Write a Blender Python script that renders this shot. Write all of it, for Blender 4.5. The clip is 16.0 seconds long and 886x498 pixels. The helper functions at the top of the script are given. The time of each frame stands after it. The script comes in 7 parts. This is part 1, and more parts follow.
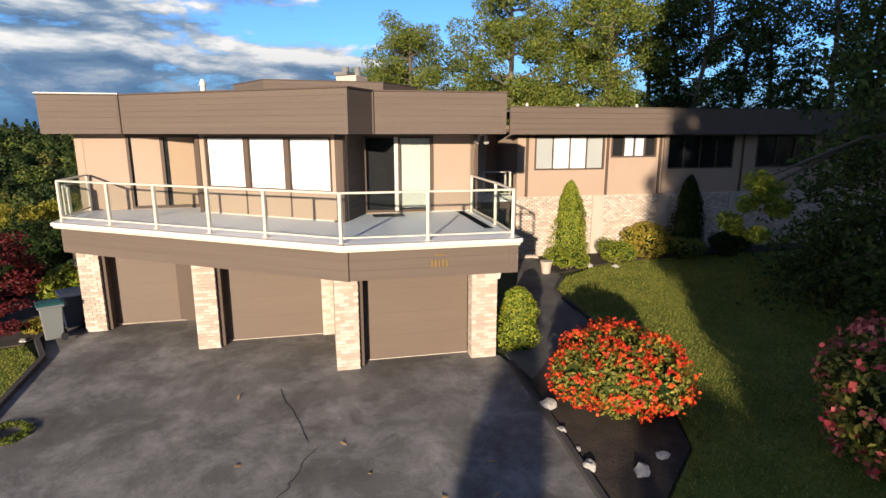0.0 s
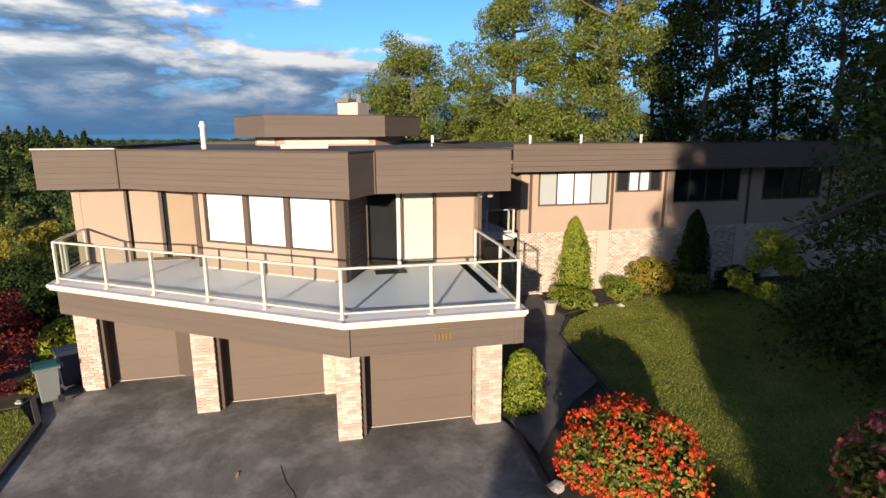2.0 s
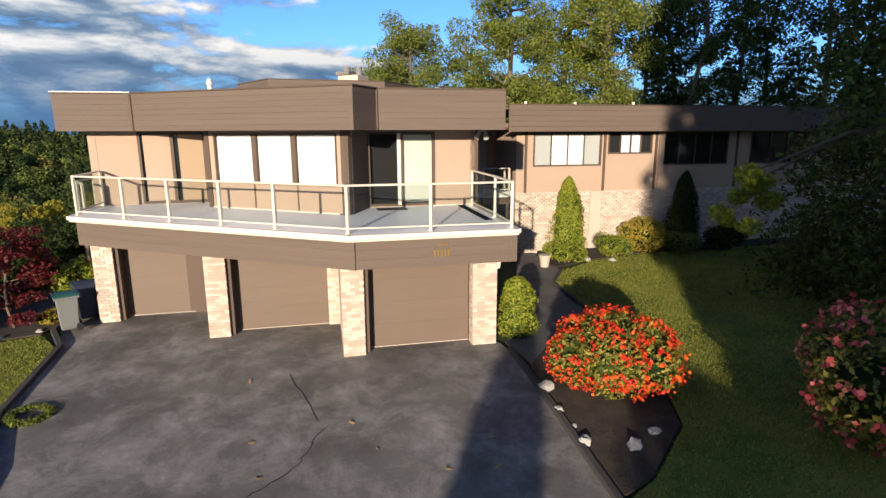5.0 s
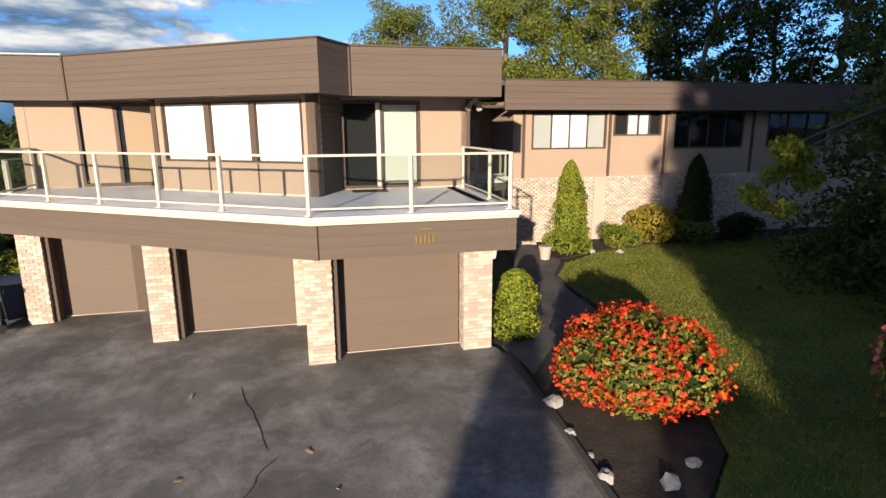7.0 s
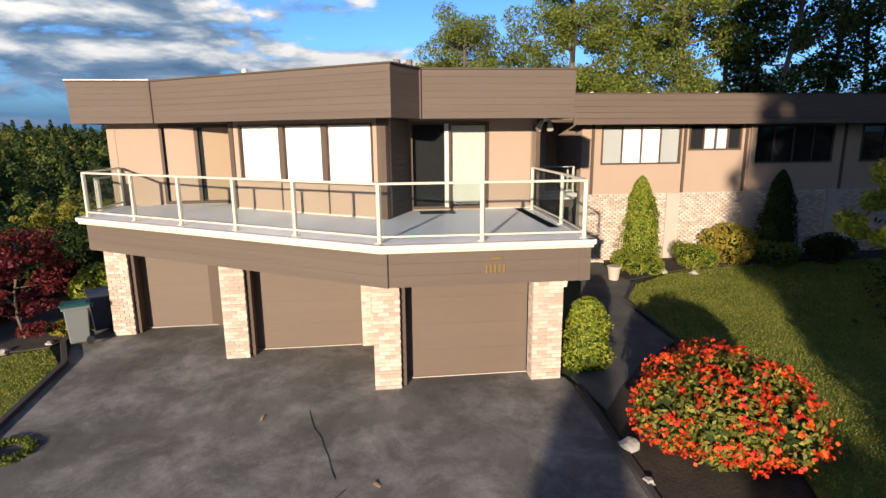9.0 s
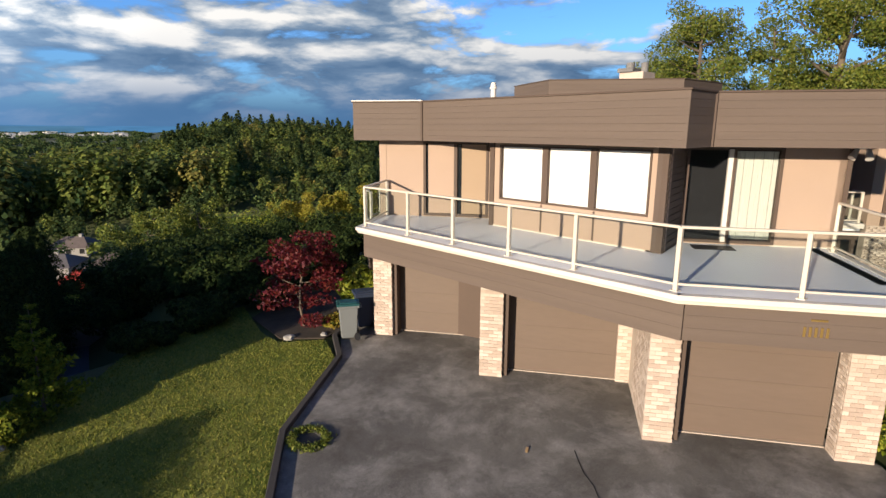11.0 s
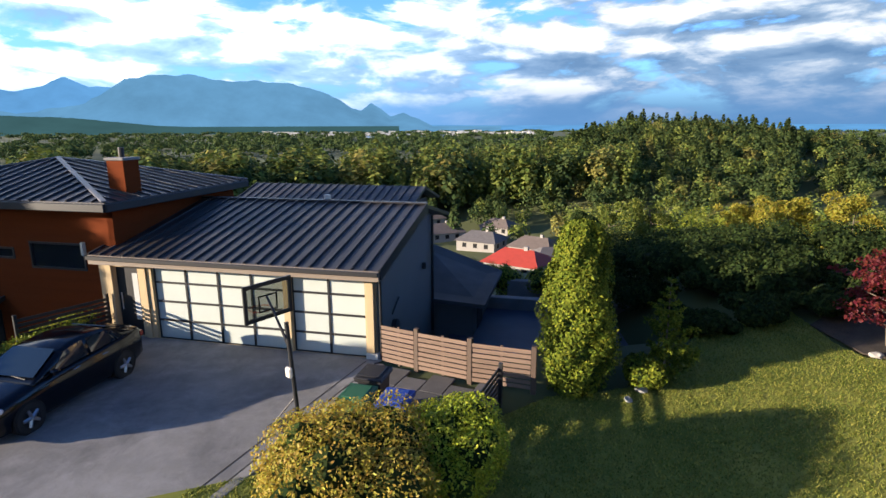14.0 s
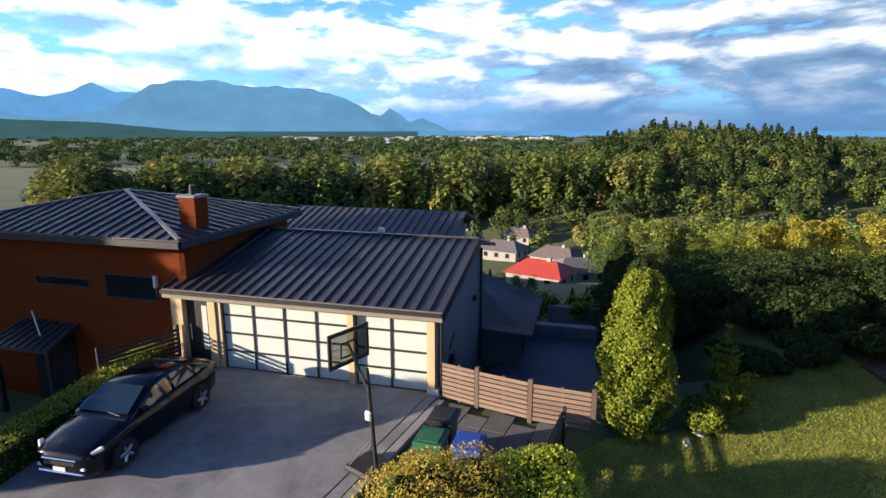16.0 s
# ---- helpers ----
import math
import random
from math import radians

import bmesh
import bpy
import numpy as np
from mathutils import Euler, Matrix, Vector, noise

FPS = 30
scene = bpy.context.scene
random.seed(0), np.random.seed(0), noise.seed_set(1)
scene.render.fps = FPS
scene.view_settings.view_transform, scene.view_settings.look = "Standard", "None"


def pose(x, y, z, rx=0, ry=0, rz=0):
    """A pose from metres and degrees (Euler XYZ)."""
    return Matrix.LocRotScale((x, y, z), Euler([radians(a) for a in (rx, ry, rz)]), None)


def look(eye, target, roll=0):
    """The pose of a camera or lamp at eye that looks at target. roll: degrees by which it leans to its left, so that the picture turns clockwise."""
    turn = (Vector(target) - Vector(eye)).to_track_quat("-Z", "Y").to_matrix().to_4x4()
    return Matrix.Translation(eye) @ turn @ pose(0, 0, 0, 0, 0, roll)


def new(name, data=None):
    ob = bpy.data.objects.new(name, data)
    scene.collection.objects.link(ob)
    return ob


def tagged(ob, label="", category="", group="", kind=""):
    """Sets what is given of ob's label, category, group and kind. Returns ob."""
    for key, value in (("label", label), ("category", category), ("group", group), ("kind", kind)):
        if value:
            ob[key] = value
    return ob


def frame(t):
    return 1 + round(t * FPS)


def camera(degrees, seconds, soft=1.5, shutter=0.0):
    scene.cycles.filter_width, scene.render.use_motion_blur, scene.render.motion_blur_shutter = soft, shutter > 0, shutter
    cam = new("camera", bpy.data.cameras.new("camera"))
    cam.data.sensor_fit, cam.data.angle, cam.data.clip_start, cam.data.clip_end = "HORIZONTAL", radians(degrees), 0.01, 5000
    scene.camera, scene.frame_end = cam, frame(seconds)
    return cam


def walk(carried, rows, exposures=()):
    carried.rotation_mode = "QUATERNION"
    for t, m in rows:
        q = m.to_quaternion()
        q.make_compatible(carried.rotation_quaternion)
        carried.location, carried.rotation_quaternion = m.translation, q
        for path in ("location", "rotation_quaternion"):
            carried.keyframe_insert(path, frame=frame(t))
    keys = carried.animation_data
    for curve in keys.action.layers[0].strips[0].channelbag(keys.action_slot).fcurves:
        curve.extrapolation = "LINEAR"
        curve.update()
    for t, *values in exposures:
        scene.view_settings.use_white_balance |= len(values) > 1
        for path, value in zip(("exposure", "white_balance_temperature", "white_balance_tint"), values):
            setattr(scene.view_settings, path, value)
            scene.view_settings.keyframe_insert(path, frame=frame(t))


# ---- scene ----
cam = camera(77.6, 16.0)
PATH = [
    (0, (0.045, -0.044, 5.058), (-0.687, 1.77, 4.641), 0.0),
    (0.5, (-0.07, 0.181, 5.49), (-0.797, 1.998, 5.076), 0.1),
    (1, (-0.227, 0.52, 5.934), (-0.965, 2.335, 5.531), -0.2),
    (1.5, (-0.245, 0.589, 6.301), (-0.98, 2.403, 5.89), -0.2),
    (2, (-0.192, 0.456, 6.352), (-0.931, 2.269, 5.943), -0.2),
    (2.5, (-0.04, 0.072, 6.333), (-0.772, 1.886, 5.916), -0.2),
    (3, (0.064, -0.198, 6.356), (-0.676, 1.614, 5.947), -0.2),
    (3.5, (0.196, -0.495, 6.295), (-0.54, 1.319, 5.885), -0.2),
    (4, (0.231, -0.631, 5.899), (-0.506, 1.182, 5.488), -0.2),
    (4.5, (0.228, -0.685, 5.454), (-0.506, 1.128, 5.035), -0.1),
    (5, (0.197, -0.557, 4.953), (-0.534, 1.257, 4.537), -0.2),
    (5.2, (0.162, -0.433, 4.839), (-0.566, 1.38, 4.41), -0.2),
    (7.5, (-0.407, 1.577, 4.314), (-1.12, 3.396, 3.887), -0.3),
    (8, (-0.408, 1.601, 4.353), (-1.126, 3.419, 3.93), -0.3),
    (8.2, (-0.405, 1.622, 4.402), (-1.158, 3.428, 3.985), -0.4),
    (10.3, (-1.796, 1.103, 5.224), (-2.994, 2.646, 4.793), -0.2),
    (10.5, (-2.002, 1.044, 5.278), (-3.266, 2.533, 4.848), -0.2),
    (11, (-2.285, 0.863, 5.326), (-3.705, 2.204, 4.897), 0.2),
    (11.5, (-2.481, 0.595, 5.329), (-4.052, 1.755, 4.9), 0.1),
    (12, (-2.797, -0.031, 5.323), (-4.484, 0.954, 4.891), -0.1),
    (12.5, (-3.083, -0.945, 5.297), (-4.866, -0.145, 4.874), 0.1),
    (13, (-3.277, -1.986, 5.309), (-5.141, -1.394, 4.891), 0.2),
    (13.5, (-3.374, -3.18, 5.362), (-5.294, -2.804, 4.942), 0.4),
    (13.6, (-3.367, -3.428, 5.37), (-5.295, -3.096, 4.954), 0.3),
    (13.9, (-3.363, -4.157, 5.425), (-5.307, -3.958, 4.998), 0.1),
    (14, (-3.35, -4.376, 5.439), (-5.295, -4.206, 5.004), -0.2),
    (14.5, (-3.182, -5.236, 5.546), (-5.131, -5.088, 5.122), 0.1),
    (15, (-3.106, -5.446, 5.828), (-5.059, -5.318, 5.413), 0.2),
    (15.5, (-3.101, -5.504, 6.145), (-5.054, -5.39, 5.728), 0.1),
    (16, (-3.079, -5.538, 6.492), (-5.032, -5.43, 6.075), 0.0),
]
walk(cam, [(t, look(eye, target, roll)) for t, eye, target, roll in PATH],
     exposures=[(0.0, 0.82), (8.2, 0.82), (10.3, 0.69), (11.5, 0.72), (12.5, 0.92), (13.3, 1.2), (14.0, 1.46), (16.0, 1.48)])

# ---- world and sun ----
SUN_AZ, SUN_EL = (0.18, -0.984), 10.7
world = bpy.data.worlds.new("sky")
scene.world = world
world.use_nodes = True
wn, wl = world.node_tree.nodes, world.node_tree.links
for nd in list(wn):
    wn.remove(nd)


def wnode(kind, **kw):
    nd = wn.new(kind)
    for k, v in kw.items():
        if k in ("operation", "blend_type", "data_type", "sky_type", "noise_dimensions"):
            if k == "operation": nd.operation = v
            if k == "blend_type": nd.blend_type = v
            if k == "data_type": nd.data_type = v
            if k == "sky_type": nd.sky_type = v
            if k == "noise_dimensions": nd.noise_dimensions = v
        else:
            nd.inputs[int(k[1:])].default_value = v
    return nd


sky = wnode("ShaderNodeTexSky", sky_type="NISHITA")
sky.sun_disc = False
sky.sun_elevation = radians(SUN_EL + 9)
sky.sun_rotation = math.atan2(SUN_AZ[0], SUN_AZ[1])
sky.air_density, sky.dust_density, sky.ozone_density = 1.0, 0.4, 2.5
co = wnode("ShaderNodeTexCoord")
sep = wnode("ShaderNodeSeparateXYZ")
wl.new(co.outputs["Generated"], sep.inputs[0])
zc = wnode("ShaderNodeMath", operation="MAXIMUM", i1=0.0)
wl.new(sep.outputs[2], zc.inputs[0])


def cloud_noise(scale, detail, rough, shift, stretch=(1, 1, 3.3)):
    mp = wn.new("ShaderNodeMapping")
    mp.inputs["Location"].default_value = shift
    mp.inputs["Scale"].default_value = stretch
    wl.new(co.outputs["Generated"], mp.inputs["Vector"])
    nz = wn.new("ShaderNodeTexNoise")
    nz.inputs["Scale"].default_value, nz.inputs["Detail"].default_value, nz.inputs["Roughness"].default_value = scale, detail, rough
    nz.inputs["Distortion"].default_value = 0.25
    wl.new(mp.outputs[0], nz.inputs["Vector"])
    return nz


def wramp(src, stops):
    r = wn.new("ShaderNodeValToRGB")
    e = r.color_ramp.elements
    while len(e) < len(stops):
        e.new(0.5)
    for el, (p, c) in zip(e, stops):
        el.position, el.color = p, (*c, 1) if len(c) == 3 else c
    wl.new(src, r.inputs[0])
    return r


CLOUD_SHIFT = (2.3, 0.9, 0.35)
big = cloud_noise(6.2, 9, 0.56, CLOUD_SHIFT)
lit = cloud_noise(6.2, 5, 0.5, (CLOUD_SHIFT[0] + 0.015, CLOUD_SHIFT[1] - 0.02, CLOUD_SHIFT[2] + 0.085))
# the bank of cloud stands high in the west and south-west and thins out to the north
lim = wn.new("ShaderNodeVectorMath")
lim.operation = "DOT_PRODUCT"
wl.new(co.outputs["Generated"], lim.inputs[0])
lim.inputs[1].default_value = (-0.15, -0.285, -1.0)
bias = wn.new("ShaderNodeMapRange")
bias.inputs[1].default_value, bias.inputs[2].default_value = -0.40, -0.21
bias.inputs[3].default_value, bias.inputs[4].default_value = -0.15, 0.075
wl.new(lim.outputs["Value"], bias.inputs[0])
dens = wnode("ShaderNodeMath", operation="ADD")
wl.new(big.outputs[0], dens.inputs[0])
wl.new(bias.outputs[0], dens.inputs[1])
cover = wramp(dens.outputs[0], [(0.455, (0, 0, 0)), (0.55, (1, 1, 1))])
diff = wnode("ShaderNodeMath", operation="SUBTRACT")
wl.new(big.outputs[0], diff.inputs[0])
wl.new(lit.outputs[0], diff.inputs[1])
dsc = wnode("ShaderNodeMath", operation="MULTIPLY_ADD", i1=2.3, i2=0.5)
wl.new(diff.outputs[0], dsc.inputs[0])
shade = wramp(dsc.outputs[0], [(0.1, (0.13, 0.23, 0.39)), (0.42, (0.26, 0.38, 0.55)), (0.62, (0.62, 0.69, 0.78)), (0.88, (1.2, 1.17, 1.13))])
# glow of the sky towards the sun
dot = wn.new("ShaderNodeVectorMath")
dot.operation = "DOT_PRODUCT"
wl.new(co.outputs["Generated"], dot.inputs[0])
dot.inputs[1].default_value = (SUN_AZ[0] * 0.95, SUN_AZ[1] * 0.95, 0.3)
dot2 = wnode("ShaderNodeMath", operation="MULTIPLY_ADD", i1=0.5, i2=0.5)
wl.new(dot.outputs["Value"], dot2.inputs[0])
glow = wramp(dot2.outputs[0], [(0.0, (0.8, 0.8, 0.8)), (0.3, (0.95, 0.95, 0.95)), (0.45, (1.5, 1.5, 1.48)), (0.6, (1.9, 1.87, 1.82)), (0.72, (1.9, 1.85, 1.8)), (1.0, (1.3, 1.27, 1.22))])
skyc = wn.new("ShaderNodeMix")
skyc.data_type, skyc.blend_type = "RGBA", "MULTIPLY"
skyc.inputs[0].default_value = 1.0
SKY_GAIN = (0.080, 0.135, 0.215, 1)
wl.new(sky.outputs[0], skyc.inputs[6])
skyc.inputs[7].default_value = SKY_GAIN
cl2 = wn.new("ShaderNodeMix")
cl2.data_type, cl2.blend_type = "RGBA", "MULTIPLY"
cl2.inputs[0].default_value = 1.0
wl.new(shade.outputs[0], cl2.inputs[6])
wl.new(glow.outputs[0], cl2.inputs[7])
mixc = wn.new("ShaderNodeMix")
mixc.data_type = "RGBA"
wl.new(cover.outputs[0], mixc.inputs[0])
wl.new(skyc.outputs[2], mixc.inputs[6])
wl.new(cl2.outputs[2], mixc.inputs[7])
# blue veil low over the valley
veil = wramp(zc.outputs[0], [(0.0, (1, 1, 1)), (0.03, (0.9, 0.9, 0.9)), (0.075, (0.35, 0.35, 0.35)), (0.15, (0, 0, 0))])
mixv = wn.new("ShaderNodeMix")
mixv.data_type = "RGBA"
vk = wnode("ShaderNodeMath", operation="MULTIPLY", i1=0.97)
wl.new(veil.outputs[0], vk.inputs[0])
wl.new(vk.outputs[0], mixv.inputs[0])
wl.new(mixc.outputs[2], mixv.inputs[6])
veilc = wn.new("ShaderNodeMix")
veilc.data_type, veilc.blend_type = "RGBA", "MULTIPLY"
veilc.inputs[0].default_value = 1.0
veilc.inputs[6].default_value = (0.095, 0.23, 0.46, 1)
wl.new(glow.outputs[0], veilc.inputs[7])
wl.new(veilc.outputs[2], mixv.inputs[7])
high = wramp(zc.outputs[0], [(0.0, (1, 1, 1)), (0.34, (1, 1, 1)), (0.75, (0.42, 0.45, 0.5))])
mixh = wn.new("ShaderNodeMix")
mixh.data_type, mixh.blend_type = "RGBA", "MULTIPLY"
mixh.inputs[0].default_value = 1.0
wl.new(mixv.outputs[2], mixh.inputs[6])
wl.new(high.outputs[0], mixh.inputs[7])
bg = wn.new("ShaderNodeBackground")
bg.inputs[1].default_value = 0.55
wl.new(mixh.outputs[2], bg.inputs[0])
wo = wn.new("ShaderNodeOutputWorld")
wl.new(bg.outputs[0], wo.inputs[0])

sun = new("sun", bpy.data.lights.new("sun", "SUN"))
sun.data.energy, sun.data.angle, sun.data.color = 5.0, radians(0.6), (1.0, 0.84, 0.66)
el_ = radians(SUN_EL)
sun.matrix_world = look((SUN_AZ[0] * 50 * math.cos(el_), SUN_AZ[1] * 50 * math.cos(el_), 50 * math.sin(el_)), (0, 0, 0))

# ---- materials ----
MATS = {}


def material(name, color, rough=0.8, metal=0.0, spread=0.25, fine=40.0, coarse=1.2, bump=0.15, bump_scale=None, island=0.0, obj=0.0,
             second=None, stretch=(1, 1, 1), spec=0.4, hue=0.0, translucent=0.0):
    """A surface with variation at two scales, fine relief, and tints by island or object."""
    if name in MATS:
        return MATS[name]
    m = bpy.data.materials.new(name)
    m.use_nodes = True
    nt = m.node_tree
    N, L = nt.nodes, nt.links
    b = N["Principled BSDF"]
    b.inputs["Roughness"].default_value, b.inputs["Metallic"].default_value = rough, metal
    b.inputs["Specular IOR Level"].default_value = spec
    tc = N.new("ShaderNodeTexCoord")
    mp = N.new("ShaderNodeMapping")
    mp.inputs["Scale"].default_value = stretch
    L.new(tc.outputs["Object"], mp.inputs[0])

    def nz(scale, detail):
        n = N.new("ShaderNodeTexNoise")
        n.inputs["Scale"].default_value, n.inputs["Detail"].default_value = scale, detail
        L.new(mp.outputs[0], n.inputs["Vector"])
        return n.outputs[0]

    f, c = nz(fine, 4), nz(coarse, 5)
    add = N.new("ShaderNodeMath")
    add.operation = "MULTIPLY_ADD"
    L.new(c, add.inputs[0])
    add.inputs[1].default_value = 1.2
    L.new(f, add.inputs[2])
    mr = N.new("ShaderNodeMapRange")
    mr.inputs[1].default_value, mr.inputs[2].default_value = 0.65, 1.55
    mr.inputs[3].default_value, mr.inputs[4].default_value = 1 - spread, 1 + spread
    L.new(add.outputs[0], mr.inputs[0])
    value = mr.outputs[0]
    rnd = None
    if island or obj:
        if island:
            rnd = N.new("ShaderNodeNewGeometry").outputs["Random Per Island"]
        else:
            rnd = N.new("ShaderNodeObjectInfo").outputs["Random"]
        r2 = N.new("ShaderNodeMapRange")
        k = island or obj
        r2.inputs[3].default_value, r2.inputs[4].default_value = 1 - k, 1 + k
        L.new(rnd, r2.inputs[0])
        mul = N.new("ShaderNodeMath")
        mul.operation = "MULTIPLY"
        L.new(value, mul.inputs[0])
        L.new(r2.outputs[0], mul.inputs[1])
        value = mul.outputs[0]
    hsv = N.new("ShaderNodeHueSaturation")
    hsv.inputs["Color"].default_value = (*color, 1)
    L.new(value, hsv.inputs["Value"])
    if second is not None:
        mx = N.new("ShaderNodeMix")
        mx.data_type = "RGBA"
        mx.inputs[6].default_value, mx.inputs[7].default_value = (*color, 1), (*second, 1)
        rr = N.new("ShaderNodeMapRange")
        rr.inputs[1].default_value, rr.inputs[2].default_value = (0.35, 0.65) if rnd is None else (0.25, 0.9)
        L.new(c if rnd is None else rnd, rr.inputs[0])
        L.new(rr.outputs[0], mx.inputs[0])
        L.new(mx.outputs[2], hsv.inputs["Color"])
    if hue and rnd is not None:
        fr = N.new("ShaderNodeMath")
        fr.operation = "MULTIPLY"
        fr.inputs[1].default_value = 7.31
        L.new(rnd, fr.inputs[0])
        f2 = N.new("ShaderNodeMath")
        f2.operation = "FRACT"
        L.new(fr.outputs[0], f2.inputs[0])
        hr = N.new("ShaderNodeMapRange")
        hr.inputs[3].default_value, hr.inputs[4].default_value = 0.5 - hue, 0.5 + hue
        L.new(f2.outputs[0], hr.inputs[0])
        L.new(hr.outputs[0], hsv.inputs["Hue"])
    L.new(hsv.outputs[0], b.inputs["Base Color"])
    if bump:
        bp = N.new("ShaderNodeBump")
        bp.inputs["Strength"].default_value, bp.inputs["Distance"].default_value = bump, 0.01
        L.new(nz(bump_scale, 4) if bump_scale else f, bp.inputs["Height"])
        L.new(bp.outputs[0], b.inputs["Normal"])
    if translucent:
        tr = N.new("ShaderNodeBsdfTranslucent")
        L.new(hsv.outputs[0], tr.inputs[0])
        ms = N.new("ShaderNodeMixShader")
        ms.inputs[0].default_value = translucent
        L.new(b.outputs[0], ms.inputs[1])
        L.new(tr.outputs[0], ms.inputs[2])
        L.new(ms.outputs[0], N["Material Output"].inputs[0])
    MATS[name] = m
    return m


def glass(name, color=(0.9, 0.95, 0.95), clear=0.8, rough=0.02):
    if name in MATS:
        return MATS[name]
    m = bpy.data.materials.new(name)
    m.use_nodes = True
    N, L = m.node_tree.nodes, m.node_tree.links
    b = N["Principled BSDF"]
    b.inputs["Base Color"].default_value = (0.02, 0.025, 0.03, 1)
    b.inputs["Roughness"].default_value = rough
    b.inputs["Specular IOR Level"].default_value = 0.7
    tr = N.new("ShaderNodeBsdfTransparent")
    tr.inputs[0].default_value = (*color, 1)
    ms = N.new("ShaderNodeMixShader")
    ms.inputs[0].default_value = clear
    L.new(b.outputs[0], ms.inputs[1])
    L.new(tr.outputs[0], ms.inputs[2])
    L.new(ms.outputs[0], N["Material Output"].inputs[0])
    MATS[name] = m
    return m


STUCCO = material("stucco", (0.37, 0.272, 0.205), 0.9, spread=0.06, fine=90, coarse=0.8, bump=0.25)
FASCIA = material("fascia_boards", (0.118, 0.088, 0.069), 0.75, spread=0.14, fine=30, coarse=1.0, stretch=(0.25, 0.25, 6), bump=0.3)
DARKTRIM = material("dark_trim", (0.085, 0.058, 0.043), 0.7, spread=0.12)
GARAGE = material("garage_paint", (0.135, 0.098, 0.074), 0.6, spread=0.07, fine=8, coarse=0.9, bump=0.08, stretch=(0.5, 1, 3))
CREAM = material("cream_metal", (0.58, 0.52, 0.43), 0.45, spread=0.06)
WHITE = material("white_paint", (0.62, 0.58, 0.52), 0.5, spread=0.05)
DECK = material("deck_vinyl", (0.80, 0.83, 0.87), 0.42, spread=0.08, fine=60, coarse=0.7, bump=0.05)
BRICK = material("brick_face", (0.43, 0.34, 0.275), 0.9, spread=0.16, fine=60, coarse=3, obj=0.13, second=(0.5, 0.42, 0.355), bump=0.4)
BRICKJ = material("brick_face_joined", (0.47, 0.37, 0.30), 0.9, spread=0.14, fine=60, coarse=3, island=0.13, second=(0.55, 0.46, 0.39), bump=0.4)
MORTAR = material("mortar", (0.44, 0.37, 0.305), 0.95, spread=0.1)
ROOFTAR = material("roof_membrane", (0.07, 0.068, 0.07), 0.9, spread=0.3)


def worn_paving(name, low, high, pale, dark, grain_low=0.62, grit_high=1.7):
    """Worn paving: two base tones, pale wispy worn patches, dark stains, and fine stone grain."""
    m = bpy.data.materials.new(name)
    m.use_nodes = True
    N, L = m.node_tree.nodes, m.node_tree.links
    b = N["Principled BSDF"]
    b.inputs["Roughness"].default_value, b.inputs["Specular IOR Level"].default_value = 0.85, 0.3
    tc = N.new("ShaderNodeTexCoord")

    def nz(scale, detail, rough, distort, shift):
        mp = N.new("ShaderNodeMapping")
        mp.inputs["Location"].default_value = (shift, shift * 0.7, 0)
        L.new(tc.outputs["Object"], mp.inputs[0])
        n = N.new("ShaderNodeTexNoise")
        n.inputs["Scale"].default_value, n.inputs["Detail"].default_value = scale, detail
        n.inputs["Roughness"].default_value, n.inputs["Distortion"].default_value = rough, distort
        L.new(mp.outputs[0], n.inputs["Vector"])
        return n.outputs[0]

    def mix(fac, lo, hi, a, c):
        r = N.new("ShaderNodeMapRange")
        r.inputs[1].default_value, r.inputs[2].default_value = lo, hi
        L.new(fac, r.inputs[0])
        x = N.new("ShaderNodeMix")
        x.data_type = "RGBA"
        L.new(r.outputs[0], x.inputs[0])
        for k, v in ((6, a), (7, c)):
            if isinstance(v, tuple):
                x.inputs[k].default_value = (*v, 1)
            else:
                L.new(v, x.inputs[k])
        return x.outputs[2]

    base = mix(nz(0.35, 6, 0.6, 0.4, 3.0), 0.38, 0.62, low, high)
    worn = mix(nz(0.9, 12, 0.74, 0.25, 9.0), 0.45, 0.72, base, pale)
    stain = mix(nz(0.6, 12, 0.7, 0.3, 21.0), 0.50, 0.72, worn, dark)
    grain = mix(nz(45.0, 3, 0.7, 0.0, 1.0), 0.30, 0.48, (grain_low,) * 3, (1.0, 1.0, 1.0))
    grit = mix(nz(110.0, 2, 0.6, 0.0, 5.0), 0.60, 0.72, grain, (grit_high,) * 3)
    mul = N.new("ShaderNodeMix")
    mul.data_type, mul.blend_type = "RGBA", "MULTIPLY"
    mul.inputs[0].default_value = 1.0
    L.new(stain, mul.inputs[6])
    L.new(grit, mul.inputs[7])
    L.new(mul.outputs[2], b.inputs["Base Color"])
    bp = N.new("ShaderNodeBump")
    bp.inputs["Strength"].default_value, bp.inputs["Distance"].default_value = 0.6, 0.008
    L.new(nz(60.0, 3, 0.6, 0.0, 2.0), bp.inputs["Height"])
    L.new(bp.outputs[0], b.inputs["Normal"])
    return m


